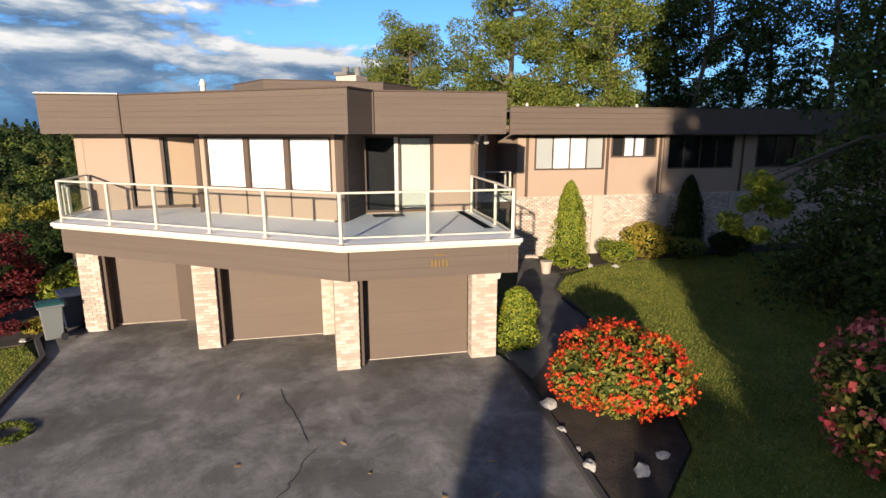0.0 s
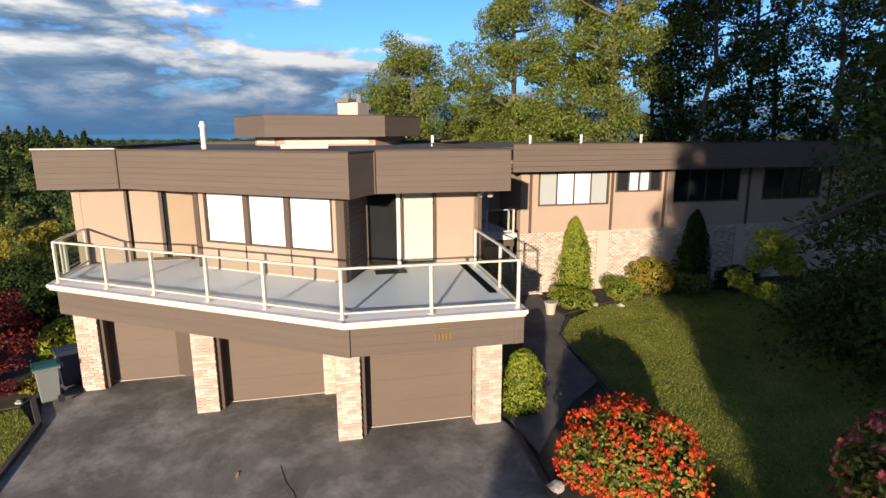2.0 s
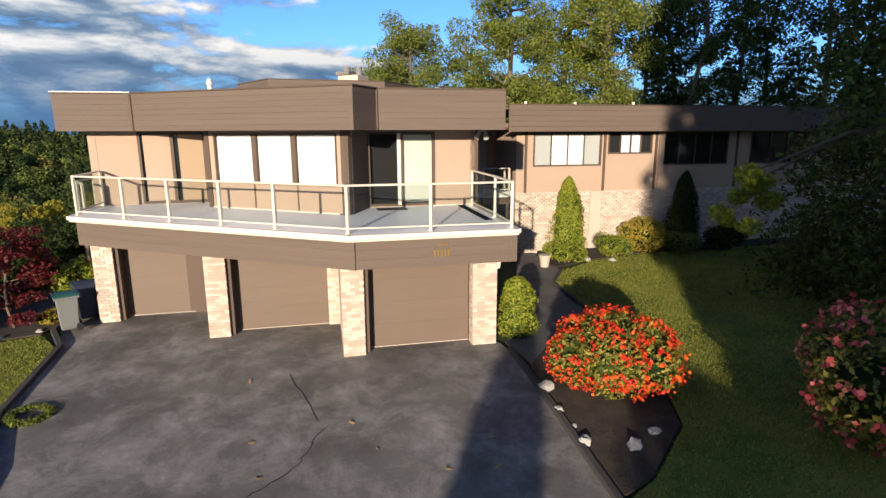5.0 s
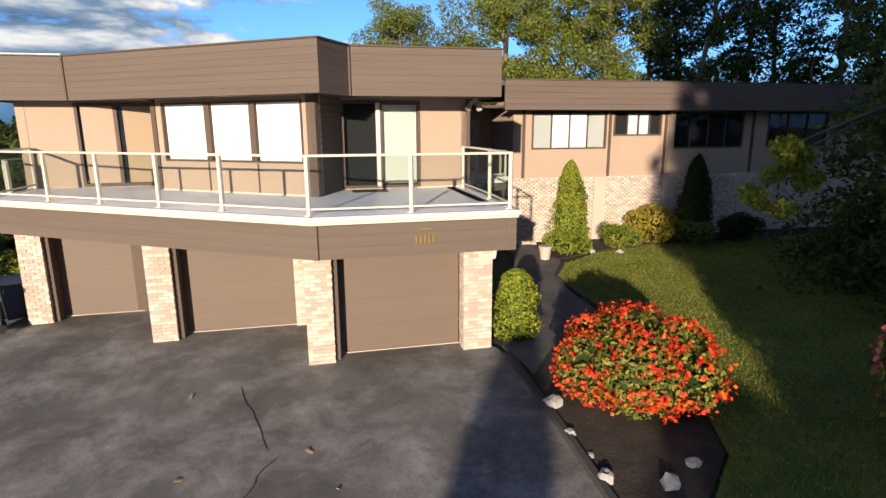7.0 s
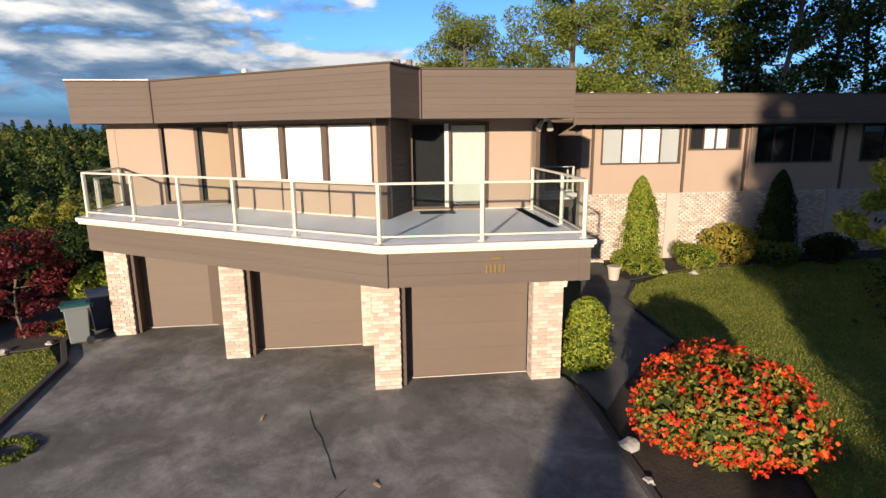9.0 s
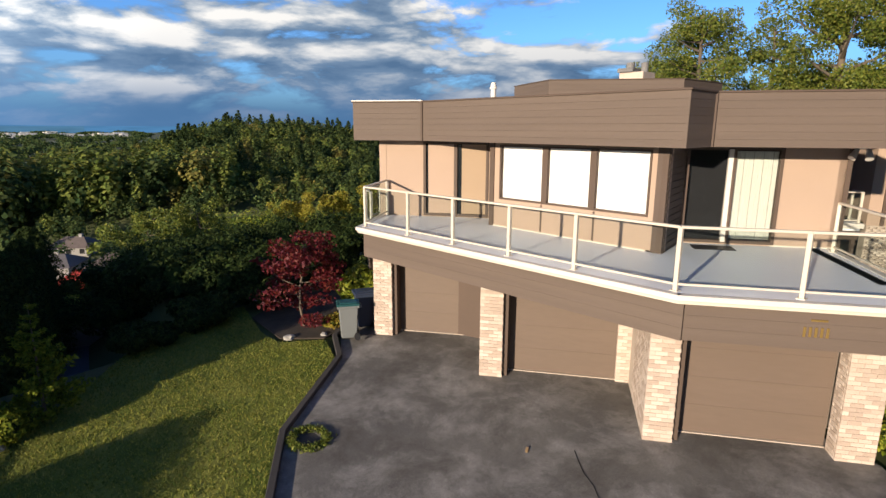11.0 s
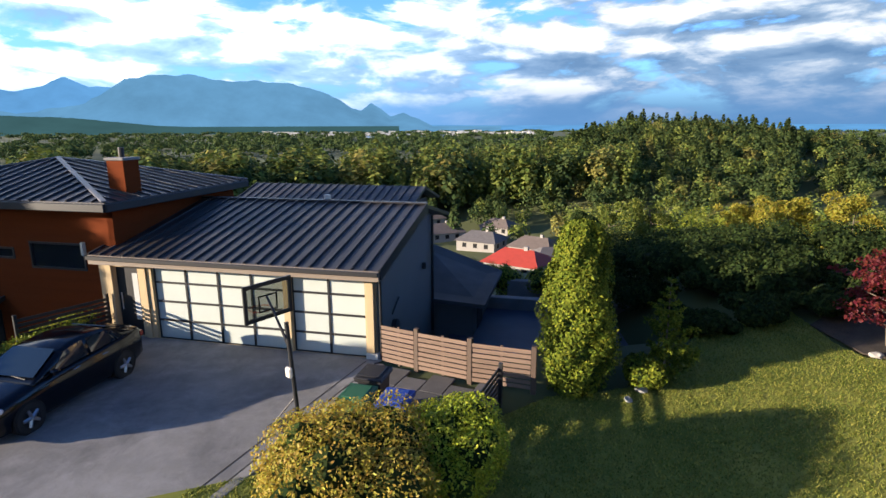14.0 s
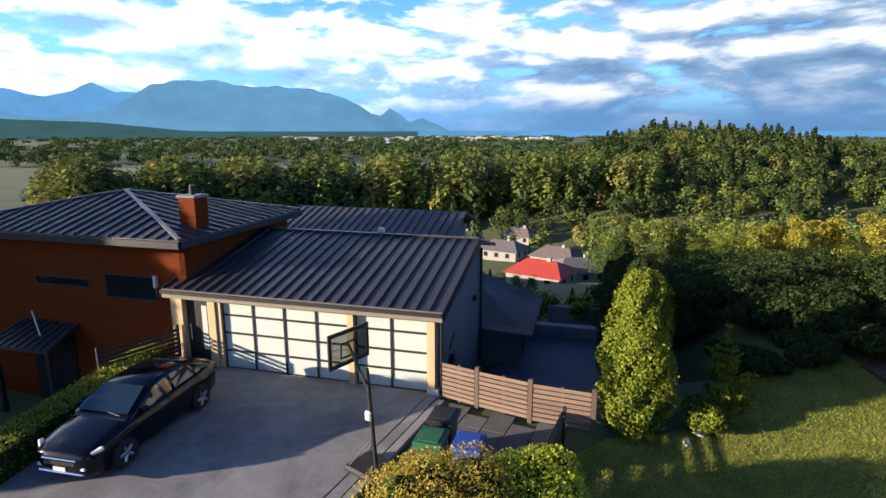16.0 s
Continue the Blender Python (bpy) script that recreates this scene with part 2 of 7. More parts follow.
ASPHALT = worn_paving("asphalt", (0.115, 0.109, 0.102), (0.155, 0.146, 0.133), (0.32, 0.305, 0.285), (0.075, 0.067, 0.058))
PATH_CONCRETE = worn_paving("path_concrete", (0.1, 0.094, 0.086), (0.13, 0.122, 0.11), (0.18, 0.17, 0.155), (0.07, 0.065, 0.06))
DRIVEWAY_CONCRETE = worn_paving("driveway_concrete", (0.165, 0.162, 0.16), (0.215, 0.21, 0.205), (0.29, 0.285, 0.28), (0.12, 0.118, 0.118), 0.85, 1.2)
CONCRETE = material("concrete", (0.17, 0.165, 0.16), 0.85, spread=0.22, fine=50, coarse=0.6, bump=0.25, second=(0.24, 0.23, 0.22))
KERB = material("kerb", (0.05, 0.045, 0.042), 0.9, spread=0.3, bump=0.5)
LAWN = material("lawn", (0.13, 0.165, 0.018), 0.95, spread=0.35, fine=60, coarse=0.9, bump=1.0, second=(0.2, 0.2, 0.035))
BLADE = material("grass_blade", (0.14, 0.19, 0.018), 0.8, spread=0.2, island=0.4, second=(0.25, 0.23, 0.045), bump=0, translucent=0.3)
SOIL = material("soil", (0.042, 0.032, 0.023), 0.95, spread=0.6, fine=22, coarse=2.5, bump=1.0)
EARTH = material("valley_ground", (0.05, 0.066, 0.02), 0.95, spread=0.4, fine=0.02, coarse=0.006, bump=0, second=(0.08, 0.09, 0.03))
BARK = material("bark", (0.12, 0.095, 0.07), 0.95, spread=0.35, fine=20, coarse=3, bump=0.8, stretch=(1, 1, 0.25))
WOODSLAT = material("fence_wood", (0.17, 0.115, 0.085), 0.8, spread=0.2, fine=20, coarse=3, stretch=(0.3, 0.3, 4), obj=0.12)
METALROOF = material("metal_roof", (0.055, 0.053, 0.056), 0.42, metal=0.4, spread=0.15, fine=6, coarse=0.8, bump=0.05)
ORANGE = material("orange_cedar", (0.135, 0.028, 0.006), 0.9, spec=0.1, spread=0.18, fine=20, coarse=1.2, stretch=(0.2, 0.2, 5))
BEIGE = material("beige_stucco", (0.46, 0.345, 0.2), 0.9, spread=0.06, fine=80, bump=0.2)
GREYWALL = material("grey_stucco", (0.14, 0.135, 0.13), 0.95, spread=0.07, fine=80, bump=0.2)
FROST = material("frosted_panel", (0.46, 0.5, 0.47), 0.35, spread=0.05, bump=0)
BLACKM = material("black_metal", (0.02, 0.02, 0.022), 0.45, spread=0.15)
BLIND = material("white_blind", (0.86, 0.84, 0.82), 0.8, spread=0.02, bump=0)
GREYBLIND = material("grey_screen", (0.42, 0.43, 0.42), 0.8, spread=0.04, bump=0)
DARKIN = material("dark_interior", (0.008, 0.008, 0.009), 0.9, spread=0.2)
ROCK = material("rock", (0.36, 0.34, 0.31), 0.9, spread=0.3, fine=18, coarse=4, bump=0.8)
GLASS = glass("clear_glass", (0.97, 0.98, 0.98), clear=0.93)
TINT = glass("tinted_rail_glass", (0.90, 0.93, 0.92), clear=0.94)
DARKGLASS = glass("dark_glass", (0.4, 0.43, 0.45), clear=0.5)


def foliage(name, color, second=None, island=0.35, hue=0.02, translucent=0.35, rough=0.55, spec=0.25):
    return material(name, color, rough, spread=0.15, fine=5, coarse=0.5, bump=0, island=island, second=second, hue=hue, translucent=translucent, spec=spec)


LEAF_GREEN = foliage("leaf_green", (0.115, 0.16, 0.026), (0.18, 0.19, 0.034))
# LEAF_DARK: dark evergreen; also stands for shade on hedge trees, shrubs and cores
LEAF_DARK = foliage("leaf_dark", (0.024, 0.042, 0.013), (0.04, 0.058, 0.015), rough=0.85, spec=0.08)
# darker copy of the green leaf, carrying the shade of the trees by the wing
LEAF_SHADED = foliage("leaf_shaded", (0.06, 0.085, 0.024), (0.09, 0.115, 0.03), rough=0.8, spec=0.1)
LEAF_MID = foliage("leaf_mid", (0.18, 0.235, 0.03), (0.29, 0.29, 0.035), island=0.2, rough=0.8, spec=0.1)
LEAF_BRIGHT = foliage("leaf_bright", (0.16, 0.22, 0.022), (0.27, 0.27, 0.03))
LEAF_YELLOW = foliage("leaf_yellow", (0.33, 0.27, 0.03), (0.22, 0.22, 0.03))
LEAF_GOLD = foliage("leaf_gold", (0.42, 0.29, 0.04), (0.30, 0.28, 0.04))
LEAF_LIME = foliage("leaf_lime", (0.27, 0.34, 0.025), (0.36, 0.38, 0.03))
LEAF_RED = foliage("leaf_red", (0.15, 0.016, 0.016), (0.085, 0.014, 0.016))
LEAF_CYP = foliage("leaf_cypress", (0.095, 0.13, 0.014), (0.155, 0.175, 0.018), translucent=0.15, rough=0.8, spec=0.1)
LEAF_RHODO = foliage("leaf_rhododendron", (0.12, 0.14, 0.025), (0.26, 0.22, 0.04))
FLOWER_RED = foliage("petal_red", (0.55, 0.04, 0.015), (0.70, 0.10, 0.02), hue=0.01)
FLOWER_PINK = foliage("petal_pink", (0.5, 0.07, 0.08), (0.66, 0.2, 0.15), hue=0.01)
WOOD_FAR = foliage("far_wood_leaf", (0.115, 0.16, 0.036), (0.18, 0.195, 0.045), island=0.14, hue=0.012, rough=0.85, spec=0.08, translucent=0.25)
WOOD_FARDARK = foliage("far_conifer_leaf", (0.044, 0.074, 0.025), (0.072, 0.095, 0.03), island=0.14, hue=0.012, rough=0.85, spec=0.08, translucent=0.2)
WOOD_GOLD = foliage("far_gold_leaf", (0.23, 0.2, 0.055), (0.18, 0.18, 0.045), island=0.14, hue=0.012, rough=0.85, spec=0.08, translucent=0.25)

# ---- mesh helpers ----
A = 34.3
U = Vector((math.cos(radians(A)), math.sin(radians(A)), 0))
V = Vector((-U.y, U.x, 0))


def at(p, s=0.0, d=0.0):
    """The plan point s metres along and d metres behind p, in the house's slanted direction."""
    return (p[0] + s * U.x + d * V.x, p[1] + s * U.y + d * V.y)


def thing(name, m=None, label="", category="", group="", kind=""):
    e = new(name)
    e.empty_display_size = 0.2
    if m is not None:
        e.matrix_world = m
    return tagged(e, label, category, group, kind)


def link(name, me, mat_, parent=None, label="", m=None):
    me.materials.append(mat_)
    ob = new(name, me)
    if parent is not None:
        ob.parent = parent
    if m is not None:
        ob.matrix_basis = m
    if label:
        ob["label"] = label
    return ob


def part(name, bm, mat_, parent=None, label="", m=None, smooth=False):
    me = bpy.data.meshes.new(name)
    bmesh.ops.recalc_face_normals(bm, faces=bm.faces)
    bm.to_mesh(me)
    bm.free()
    if smooth:
        me.polygons.foreach_set("use_smooth", [True] * len(me.polygons))
    return link(name, me, mat_, parent, label, m)


def box(bm, x0, x1, y0, y1, z0, z1, bevel=0.0, m=None):
    r = bmesh.ops.create_cube(bm, size=1.0)
    vs = r["verts"]
    bmesh.ops.scale(bm, verts=vs, vec=(abs(x1 - x0), abs(y1 - y0), abs(z1 - z0)))
    bmesh.ops.translate(bm, verts=vs, vec=((x0 + x1) / 2, (y0 + y1) / 2, (z0 + z1) / 2))
    if m is not None:
        bmesh.ops.transform(bm, matrix=m, verts=vs)
    if bevel:
        es = list({e for v in vs for e in v.link_edges})
        bmesh.ops.bevel(bm, geom=es, offset=bevel, segments=1, affect="EDGES")
    return bm


def B(*a, **k):
    return box(bmesh.new(), *a, **k)


def cyl(bm, p0, p1, r0, r1=None, seg=10):
    p0, p1 = Vector(p0), Vector(p1)
    r1 = r0 if r1 is None else r1
    d = p1 - p0
    m = Matrix.Translation((p0 + p1) / 2) @ d.to_track_quat("Z", "Y").to_matrix().to_4x4()
    bmesh.ops.create_cone(bm, cap_ends=True, segments=seg, radius1=r0, radius2=r1, depth=d.length, matrix=m)
    return bm


def prism(poly, z0, z1, bm=None):
    bm = bm or bmesh.new()
    lo = [bm.verts.new((x, y, z0)) for x, y in poly]
    hi = [bm.verts.new((x, y, z1)) for x, y in poly]
    n = len(poly)
    bm.faces.new(lo[::-1])
    bm.faces.new(hi)
    for i in range(n):
        bm.faces.new((lo[i], lo[(i + 1) % n], hi[(i + 1) % n], hi[i]))
    return bm


def run(p0, p1, z=0.0):
    """The pose of a wall's frame: x along from p0 to p1, y inward (to the left of the way), z up; and its length."""
    a = math.degrees(math.atan2(p1[1] - p0[1], p1[0] - p0[0]))
    return pose(p0[0], p0[1], z, 0, 0, a), math.hypot(p1[0] - p0[0], p1[1] - p0[1])


def wall_bm(length, z0, z1, th, holes=()):
    """One closed wall with openings cut right through it."""
    ss = sorted({0.0, length, *(h[0] for h in holes), *(h[1] for h in holes)})
    zs = sorted({z0, z1, *(max(z0, h[2]) for h in holes), *(min(z1, h[3]) for h in holes)})
    bm = bmesh.new()
    made = {}

    def vert(i, k, y):
        if (i, k, y) not in made:
            made[i, k, y] = bm.verts.new((ss[i], y, zs[k]))
        return made[i, k, y]

    def solid(i, k):
        if not (0 <= i < len(ss) - 1 and 0 <= k < len(zs) - 1):
            return False
        s, z = (ss[i] + ss[i + 1]) / 2, (zs[k] + zs[k + 1]) / 2
        return not any(a < s < b and c < z < d for a, b, c, d in holes)

    for i in range(len(ss) - 1):
        for k in range(len(zs) - 1):
            if not solid(i, k):
                continue
            for y in (0.0, th):
                bm.faces.new((vert(i, k, y), vert(i + 1, k, y), vert(i + 1, k + 1, y), vert(i, k + 1, y)))
            for di, dk, a, b in ((-1, 0, (i, k), (i, k + 1)), (1, 0, (i + 1, k), (i + 1, k + 1)), (0, -1, (i, k), (i + 1, k)), (0, 1, (i, k + 1), (i + 1, k + 1))):
                if not solid(i + di, k + dk):
                    bm.faces.new((vert(*a, 0.0), vert(*b, 0.0), vert(*b, th), vert(*a, th)))
    return bm


def sheet_mesh(name, verts, faces):
    me = bpy.data.meshes.new(name)
    verts = np.asarray(verts, dtype=np.float32)
    faces = np.asarray(faces, dtype=np.int32)
    k = faces.shape[1]
    me.vertices.add(len(verts))
    me.vertices.foreach_set("co", verts.ravel())
    me.loops.add(faces.size)
    me.loops.foreach_set("vertex_index", faces.ravel())
    me.polygons.add(len(faces))
    me.polygons.foreach_set("loop_start", np.arange(0, faces.size, k, dtype=np.int32))
    me.polygons.foreach_set("loop_total", np.full(len(faces), k, dtype=np.int32))
    me.update(calc_edges=True)
    return me


RNG = np.random.default_rng(7)


def leaf_quads(pts, size, aspect=0.6, up=0.3, normals=None, rng=RNG):
    """Rhombic leaves of that size round points, turned at random."""
    n = len(pts)
    size = np.broadcast_to(np.asarray(size, dtype=float), (n,)) * rng.uniform(0.7, 1.3, n)
    a = rng.normal(size=(n, 3))
    a /= np.linalg.norm(a, axis=1, keepdims=True)
    nr = rng.normal(size=(n, 3)) + np.array([0, 0, up])
    if normals is not None:
        nr = nr * 0.55 + normals
    b = np.cross(nr, a)
    b /= np.linalg.norm(b, axis=1, keepdims=True) + 1e-9
    c = np.cross(b, nr)
    c /= np.linalg.norm(c, axis=1, keepdims=True) + 1e-9
    s = size[:, None]
    v = np.stack([pts - b * s * 0.5, pts + c * s * 0.5 * aspect, pts + b * s * 0.5, pts - c * s * 0.5 * aspect], axis=1)
    return v.reshape(-1, 3)


def leaf_mesh(name, vs):
    return sheet_mesh(name, vs, np.arange(len(vs)).reshape(-1, 4))


def lobes(centers, radii, n, squash=1.0, rng=RNG, shell=0.55):
    """Points spread over the outer part of several lobes, with outward directions."""
    centers, radii = np.asarray(centers, float), np.asarray(radii, float)
    w = radii ** 2
    k = rng.choice(len(centers), n, p=w / w.sum())
    d = rng.normal(size=(n, 3))
    d /= np.linalg.norm(d, axis=1, keepdims=True)
    r = shell + (1 - shell) * rng.random(n) ** 0.5
    off = d * (radii[k] * r)[:, None]
    off[:, 2] *= squash
    return centers[k] + off, d

# ---- ground ----
HILL = (-276.0, 122.0)


def smooth(x):
    x = np.clip(x, 0, 1)
    return x * x * (3 - 2 * x)


def height(x, y):
    """The lie of the land: the lot's shelf, the slope down to the valley and the wooded hill."""
    x, y = np.asarray(x, float), np.asarray(y, float)
    z = np.interp(y, [-60, -30, -14, -5, 0, 9.5, 40], [1.5, 0.2, -0.55, -0.55, -0.62, 0.0, 0.0])
    z = z - 2.2 * smooth((-14.3 - y) / 1.4) * smooth((-12.5 - x) / 2)
    z = z - 1.7 * smooth((y + 5.2) / 0.8) * smooth((-17.4 - x) / 1.5) * (1 - smooth((y - 3) / 4))
    k = smooth((y + 4) / 5)
    edge = -34 + 17.5 * k
    d = np.maximum(edge - x, 0) + np.maximum(y - 30, 0) * smooth((12 - x) / 30) * 0.6
    z = z - np.where(d < 12, 0.0092 * d * d, 1.32 + 0.28 * (d - 12))
    floor = -30.0
    z = np.where(z < floor + 6, floor + 6 * np.exp(np.minimum((z - floor - 6) / 6, 0)), z)
    rx, ry = (x - HILL[0]), (y - HILL[1])
    rad = (rx * -0.873 + ry * 0.488)
    tan = (rx * 0.488 + ry * 0.873)
    hill = 31 * np.exp(-(rad / 95) ** 2 - (np.where(tan < 0, tan / 62, tan / 150)) ** 2)
    return z + hill


def axis(lo, hi, near_lo, near_hi, step, grow=1.13):
    a = list(np.arange(near_lo, near_hi + 0.01, step))
    s, v = step, near_hi
    while v < hi:
        s *= grow
        v += s
        a.append(v)
    s, v = step, near_lo
    while v > lo:
        s *= grow
        v -= s
        a.insert(0, v)
    return np.array(a)


gx, gy = axis(-4700, 1500, -45, 30, 0.75), axis(-3800, 4600, -30, 40, 0.75)
GX, GY = np.meshgrid(gx, gy)
GZ = height(GX, GY) - 0.05
idx = np.arange(GX.size).reshape(GX.shape)
gf = np.stack([idx[:-1, :-1], idx[:-1, 1:], idx[1:, 1:], idx[1:, :-1]], axis=-1).reshape(-1, 4)
ground = link("ground", sheet_mesh("ground", np.stack([GX, GY, GZ], -1).reshape(-1, 3), gf), EARTH)
tagged(ground, "rough green earth falling away to a wide valley floor", "ground", kind="structure")


def inside(poly, x, y):
    px, py = np.array([p[0] for p in poly]), np.array([p[1] for p in poly])
    r = np.zeros(np.shape(x), bool)
    j = len(poly) - 1
    for i in range(len(poly)):
        c = ((py[i] > y) != (py[j] > y)) & (x < (px[j] - px[i]) * (y - py[i]) / (py[j] - py[i] + 1e-12) + px[i])
        r ^= c
        j = i
    return r


def surface(name, poly, lift, mat_, step=0.5, label="", category="", thick=0.04):
    """A paved or planted area that follows the land, cut to its outline."""
    bm = bmesh.new()
    f = bm.faces.new([bm.verts.new((x, y, 0)) for x, y in poly])
    xs = [p[0] for p in poly]
    ys = [p[1] for p in poly]
    for ax, lo, hi in ((0, min(xs), max(xs)), (1, min(ys), max(ys))):
        v = math.floor(lo / step) * step + step
        while v < hi:
            co_ = (v, 0, 0) if ax == 0 else (0, v, 0)
            no_ = (1, 0, 0) if ax == 0 else (0, 1, 0)
            bmesh.ops.bisect_plane(bm, geom=bm.verts[:] + bm.edges[:] + bm.faces[:], plane_co=co_, plane_no=no_)
            v += step
    c = np.array([v.co for v in bm.verts])
    z = height(c[:, 0], c[:, 1])
    for v, h in zip(bm.verts, z):
        v.co.z = h + lift
    r = bmesh.ops.extrude_face_region(bm, geom=bm.faces[:])
    bmesh.ops.translate(bm, verts=[g for g in r["geom"] if isinstance(g, bmesh.types.BMVert)], vec=(0, 0, -thick))
    ob = part(name, bm, mat_)
    return tagged(ob, label, category, kind="structure")


DRIVE = [(-13.0, 7.6), (-11.1, 5.15), (-9.2, 3.9), (-7.6, 2.2), (-6.2, -0.6), (-5.4, -5.0), (-5.2, -24.0), (3.4, -24.0), (3.2, -4.0), (2.2, 2.0), (0.6, 5.6), (-0.75, 7.7),
         (-1.35, 8.75), (-2.85, 11.1), (-3.2, 11.5), (-4.6, 12.0), (-7.0, 13.0), (-14.2, 11.6), (-14.6, 8.6), (-14.3, 8.45)]
surface("driveway", DRIVE, 0.0, ASPHALT, 1.0, "worn grey-black asphalt driveway with pale patches", "driveway")
LAWN_L = [(-13.1, 7.5), (-11.2, 5.05), (-9.3, 3.8), (-7.7, 2.1), (-6.3, -0.7), (-5.5, -5.0), (-5.4, -24.0), (-9.0, -24.0), (-11.6, -9.0), (-13.2, -3.2), (-14.6, -1.0), (-14.8, 1.4),
          (-16.2, 3.0), (-18.5, 5.0), (-18.5, 7.6), (-16.0, 7.0), (-15.0, 7.0), (-14.2, 7.9)]
surface("lawn", LAWN_L, 0.03, LAWN, 0.8, "mown green lawn with dry yellowish tufts, sloping away", "lawn")
LAWN_R = [(-3.0, 17.2), (-1.5, 14.4), (-0.5, 12.0), (0.4, 10.7), (0.8, 9.0), (0.4, 7.4), (0.02, 6.72), (0.66, 5.7), (2.26, 2.1), (3.3, -4.0), (3.5, -24.0), (22.0, -24.0), (22.0, 38.0), (10.0, 31.0), (3.0, 25.6), (-0.4, 23.0), (-2.2, 21.0), (-3.0, 19.0)]
surface("lawn", LAWN_R, 0.03, LAWN, 0.8, "mown green lawn partly under tree shade", "lawn")
BED = [(-1.35, 8.9), (-0.65, 7.75), (-0.05, 6.8), (0.35, 7.4), (0.75, 9.0), (0.35, 10.6), (-0.55, 11.9), (-1.45, 14.1), (-2.0, 12.6), (-2.2, 10.3)]
surface("planting_bed", BED, 0.05, SOIL, 0.8, "bare brown soil bed edged with pale rocks", "planting bed")
BED2 = [(-3.3, 19.4), (-2.3, 21.1), (-0.5, 23.1), (2.9, 25.7), (9.5, 30.5), (9.0, 31.3), (-4.6, 21.9), (-4.0, 20.2)]
surface("planting_bed", BED2, 0.055, SOIL, 0.8, "soil bed with shrubs along the brick wall", "planting bed")
surface("planting_bed", [(-14.45, 8.5), (-14.3, 7.95), (-15.2, 7.15), (-17.2, 7.3), (-18.2, 9.0), (-17.2, 11.6), (-14.7, 10.6)], 0.045, SOIL, 0.8, "leaf-strewn soil bed under a red maple", "planting bed")
WALKP = [(-2.75, 11.15), (-2.1, 10.4), (-2.0, 12.7), (-1.5, 14.4), (-3.05, 17.1), (-3.15, 19.2), (-3.9, 20.2), (-4.7, 21.6), (-5.6, 21.0), (-4.9, 19.6), (-4.2, 17.0), (-3.2, 13.6), (-3.1, 11.6)]
surface("pavement", WALKP, 0.02, PATH_CONCRETE, 0.8, "weathered concrete garden path", "path")


def strip(name, pts, width, h, mat_, label, category):
    bm = bmesh.new()
    for (x0, y0), (x1, y1) in zip(pts, pts[1:]):
        L_ = math.hypot(x1 - x0, y1 - y0)
        n = max(1, int(L_ / 1.2))
        for i in range(n):
            ax, ay = x0 + (x1 - x0) * i / n, y0 + (y1 - y0) * i / n
            bx, by = x0 + (x1 - x0) * (i + 1) / n, y0 + (y1 - y0) * (i + 1) / n
            za_, zb_ = float(height(ax, ay)), float(height(bx, by))
            a = Vector((ax, ay, za_ + h / 2 - 0.03))
            b = Vector((bx, by, zb_ + h / 2 - 0.03))
            m = Matrix.Translation((a + b) / 2) @ (b - a).to_track_quat("X", "Z").to_matrix().to_4x4()
            le = (b - a).length / 2 + 0.01
            box(bm, -le, le, -width / 2, width / 2, -h / 2 - 0.03, h / 2, 0.012, m)
    return tagged(part(name, bm, mat_), label, category, kind="structure")


strip("kerb", [(-14.55, 8.75), (-14.2, 8.2), (-13.05, 7.6), (-11.12, 5.1), (-9.25, 3.85), (-7.65, 2.15), (-6.25, -0.65), (-5.45, -5.0), (-5.3, -12)], 0.13, 0.13, KERB, "dark timber edging between drive and lawn", "kerb")
strip("kerb", [(-2.85, 11.15), (-1.38, 8.8), (-0.7, 7.72), (0.62, 5.65), (2.2, 2.1), (3.2, -4.0)], 0.12, 0.12, KERB, "dark edging along the drive and planting bed", "kerb")
strip("kerb", [(-3.1, 19.2), (-3.0, 17.15), (-1.45, 14.5), (-0.42, 12.15)], 0.1, 0.12, KERB, "dark edging between path and lawn", "kerb")

# ---- the house: shell ----
ZD, ZB, ZF, ZT = 2.93, 2.2, 5.0, 5.97
house = thing("house", pose(-8, 14, 0), "two-storey brown and tan stucco house with flat roof and wide deck", "house")
HI = house.matrix_world.inverted()


def hpart(name, bm, mat_, label="", parent=None, m=None, smooth_=False):
    """A part of the house made in world places."""
    bmesh.ops.transform(bm, matrix=(HI if m is None else HI @ m), verts=bm.verts)
    return part(name, bm, mat_, parent or house, label, smooth=smooth_)


# deck plan
DK = [(-13.45, 8.5), (-5.55, 8.72), (-2.6, 10.74), (-4.9, 14.3), (-7.0, 13.0), (-12.6, 12.0), (-14.75, 10.4)]


def grow(poly, d):
    """The outline pushed outward by d."""
    out = []
    n = len(poly)
    for i in range(n):
        p, q, r = (Vector(poly[i - 1]), Vector(poly[i]), Vector(poly[(i + 1) % n]))
        e1, e2 = (q - p).normalized(), (r - q).normalized()
        n1, n2 = Vector((e1.y, -e1.x)), Vector((e2.y, -e2.x))
        b = (n1 + n2).normalized()
        out.append(tuple(q + b * d / max(0.3, b.dot(n1))))
    return out


hpart("deck_slab", prism(grow(DK, -0.02), ZD - 0.14, ZD - 0.012), DARKTRIM)
hpart("deck_surface", prism(grow(DK, -0.06), ZD - 0.01, ZD), DECK, "pale blue-grey vinyl deck surface")
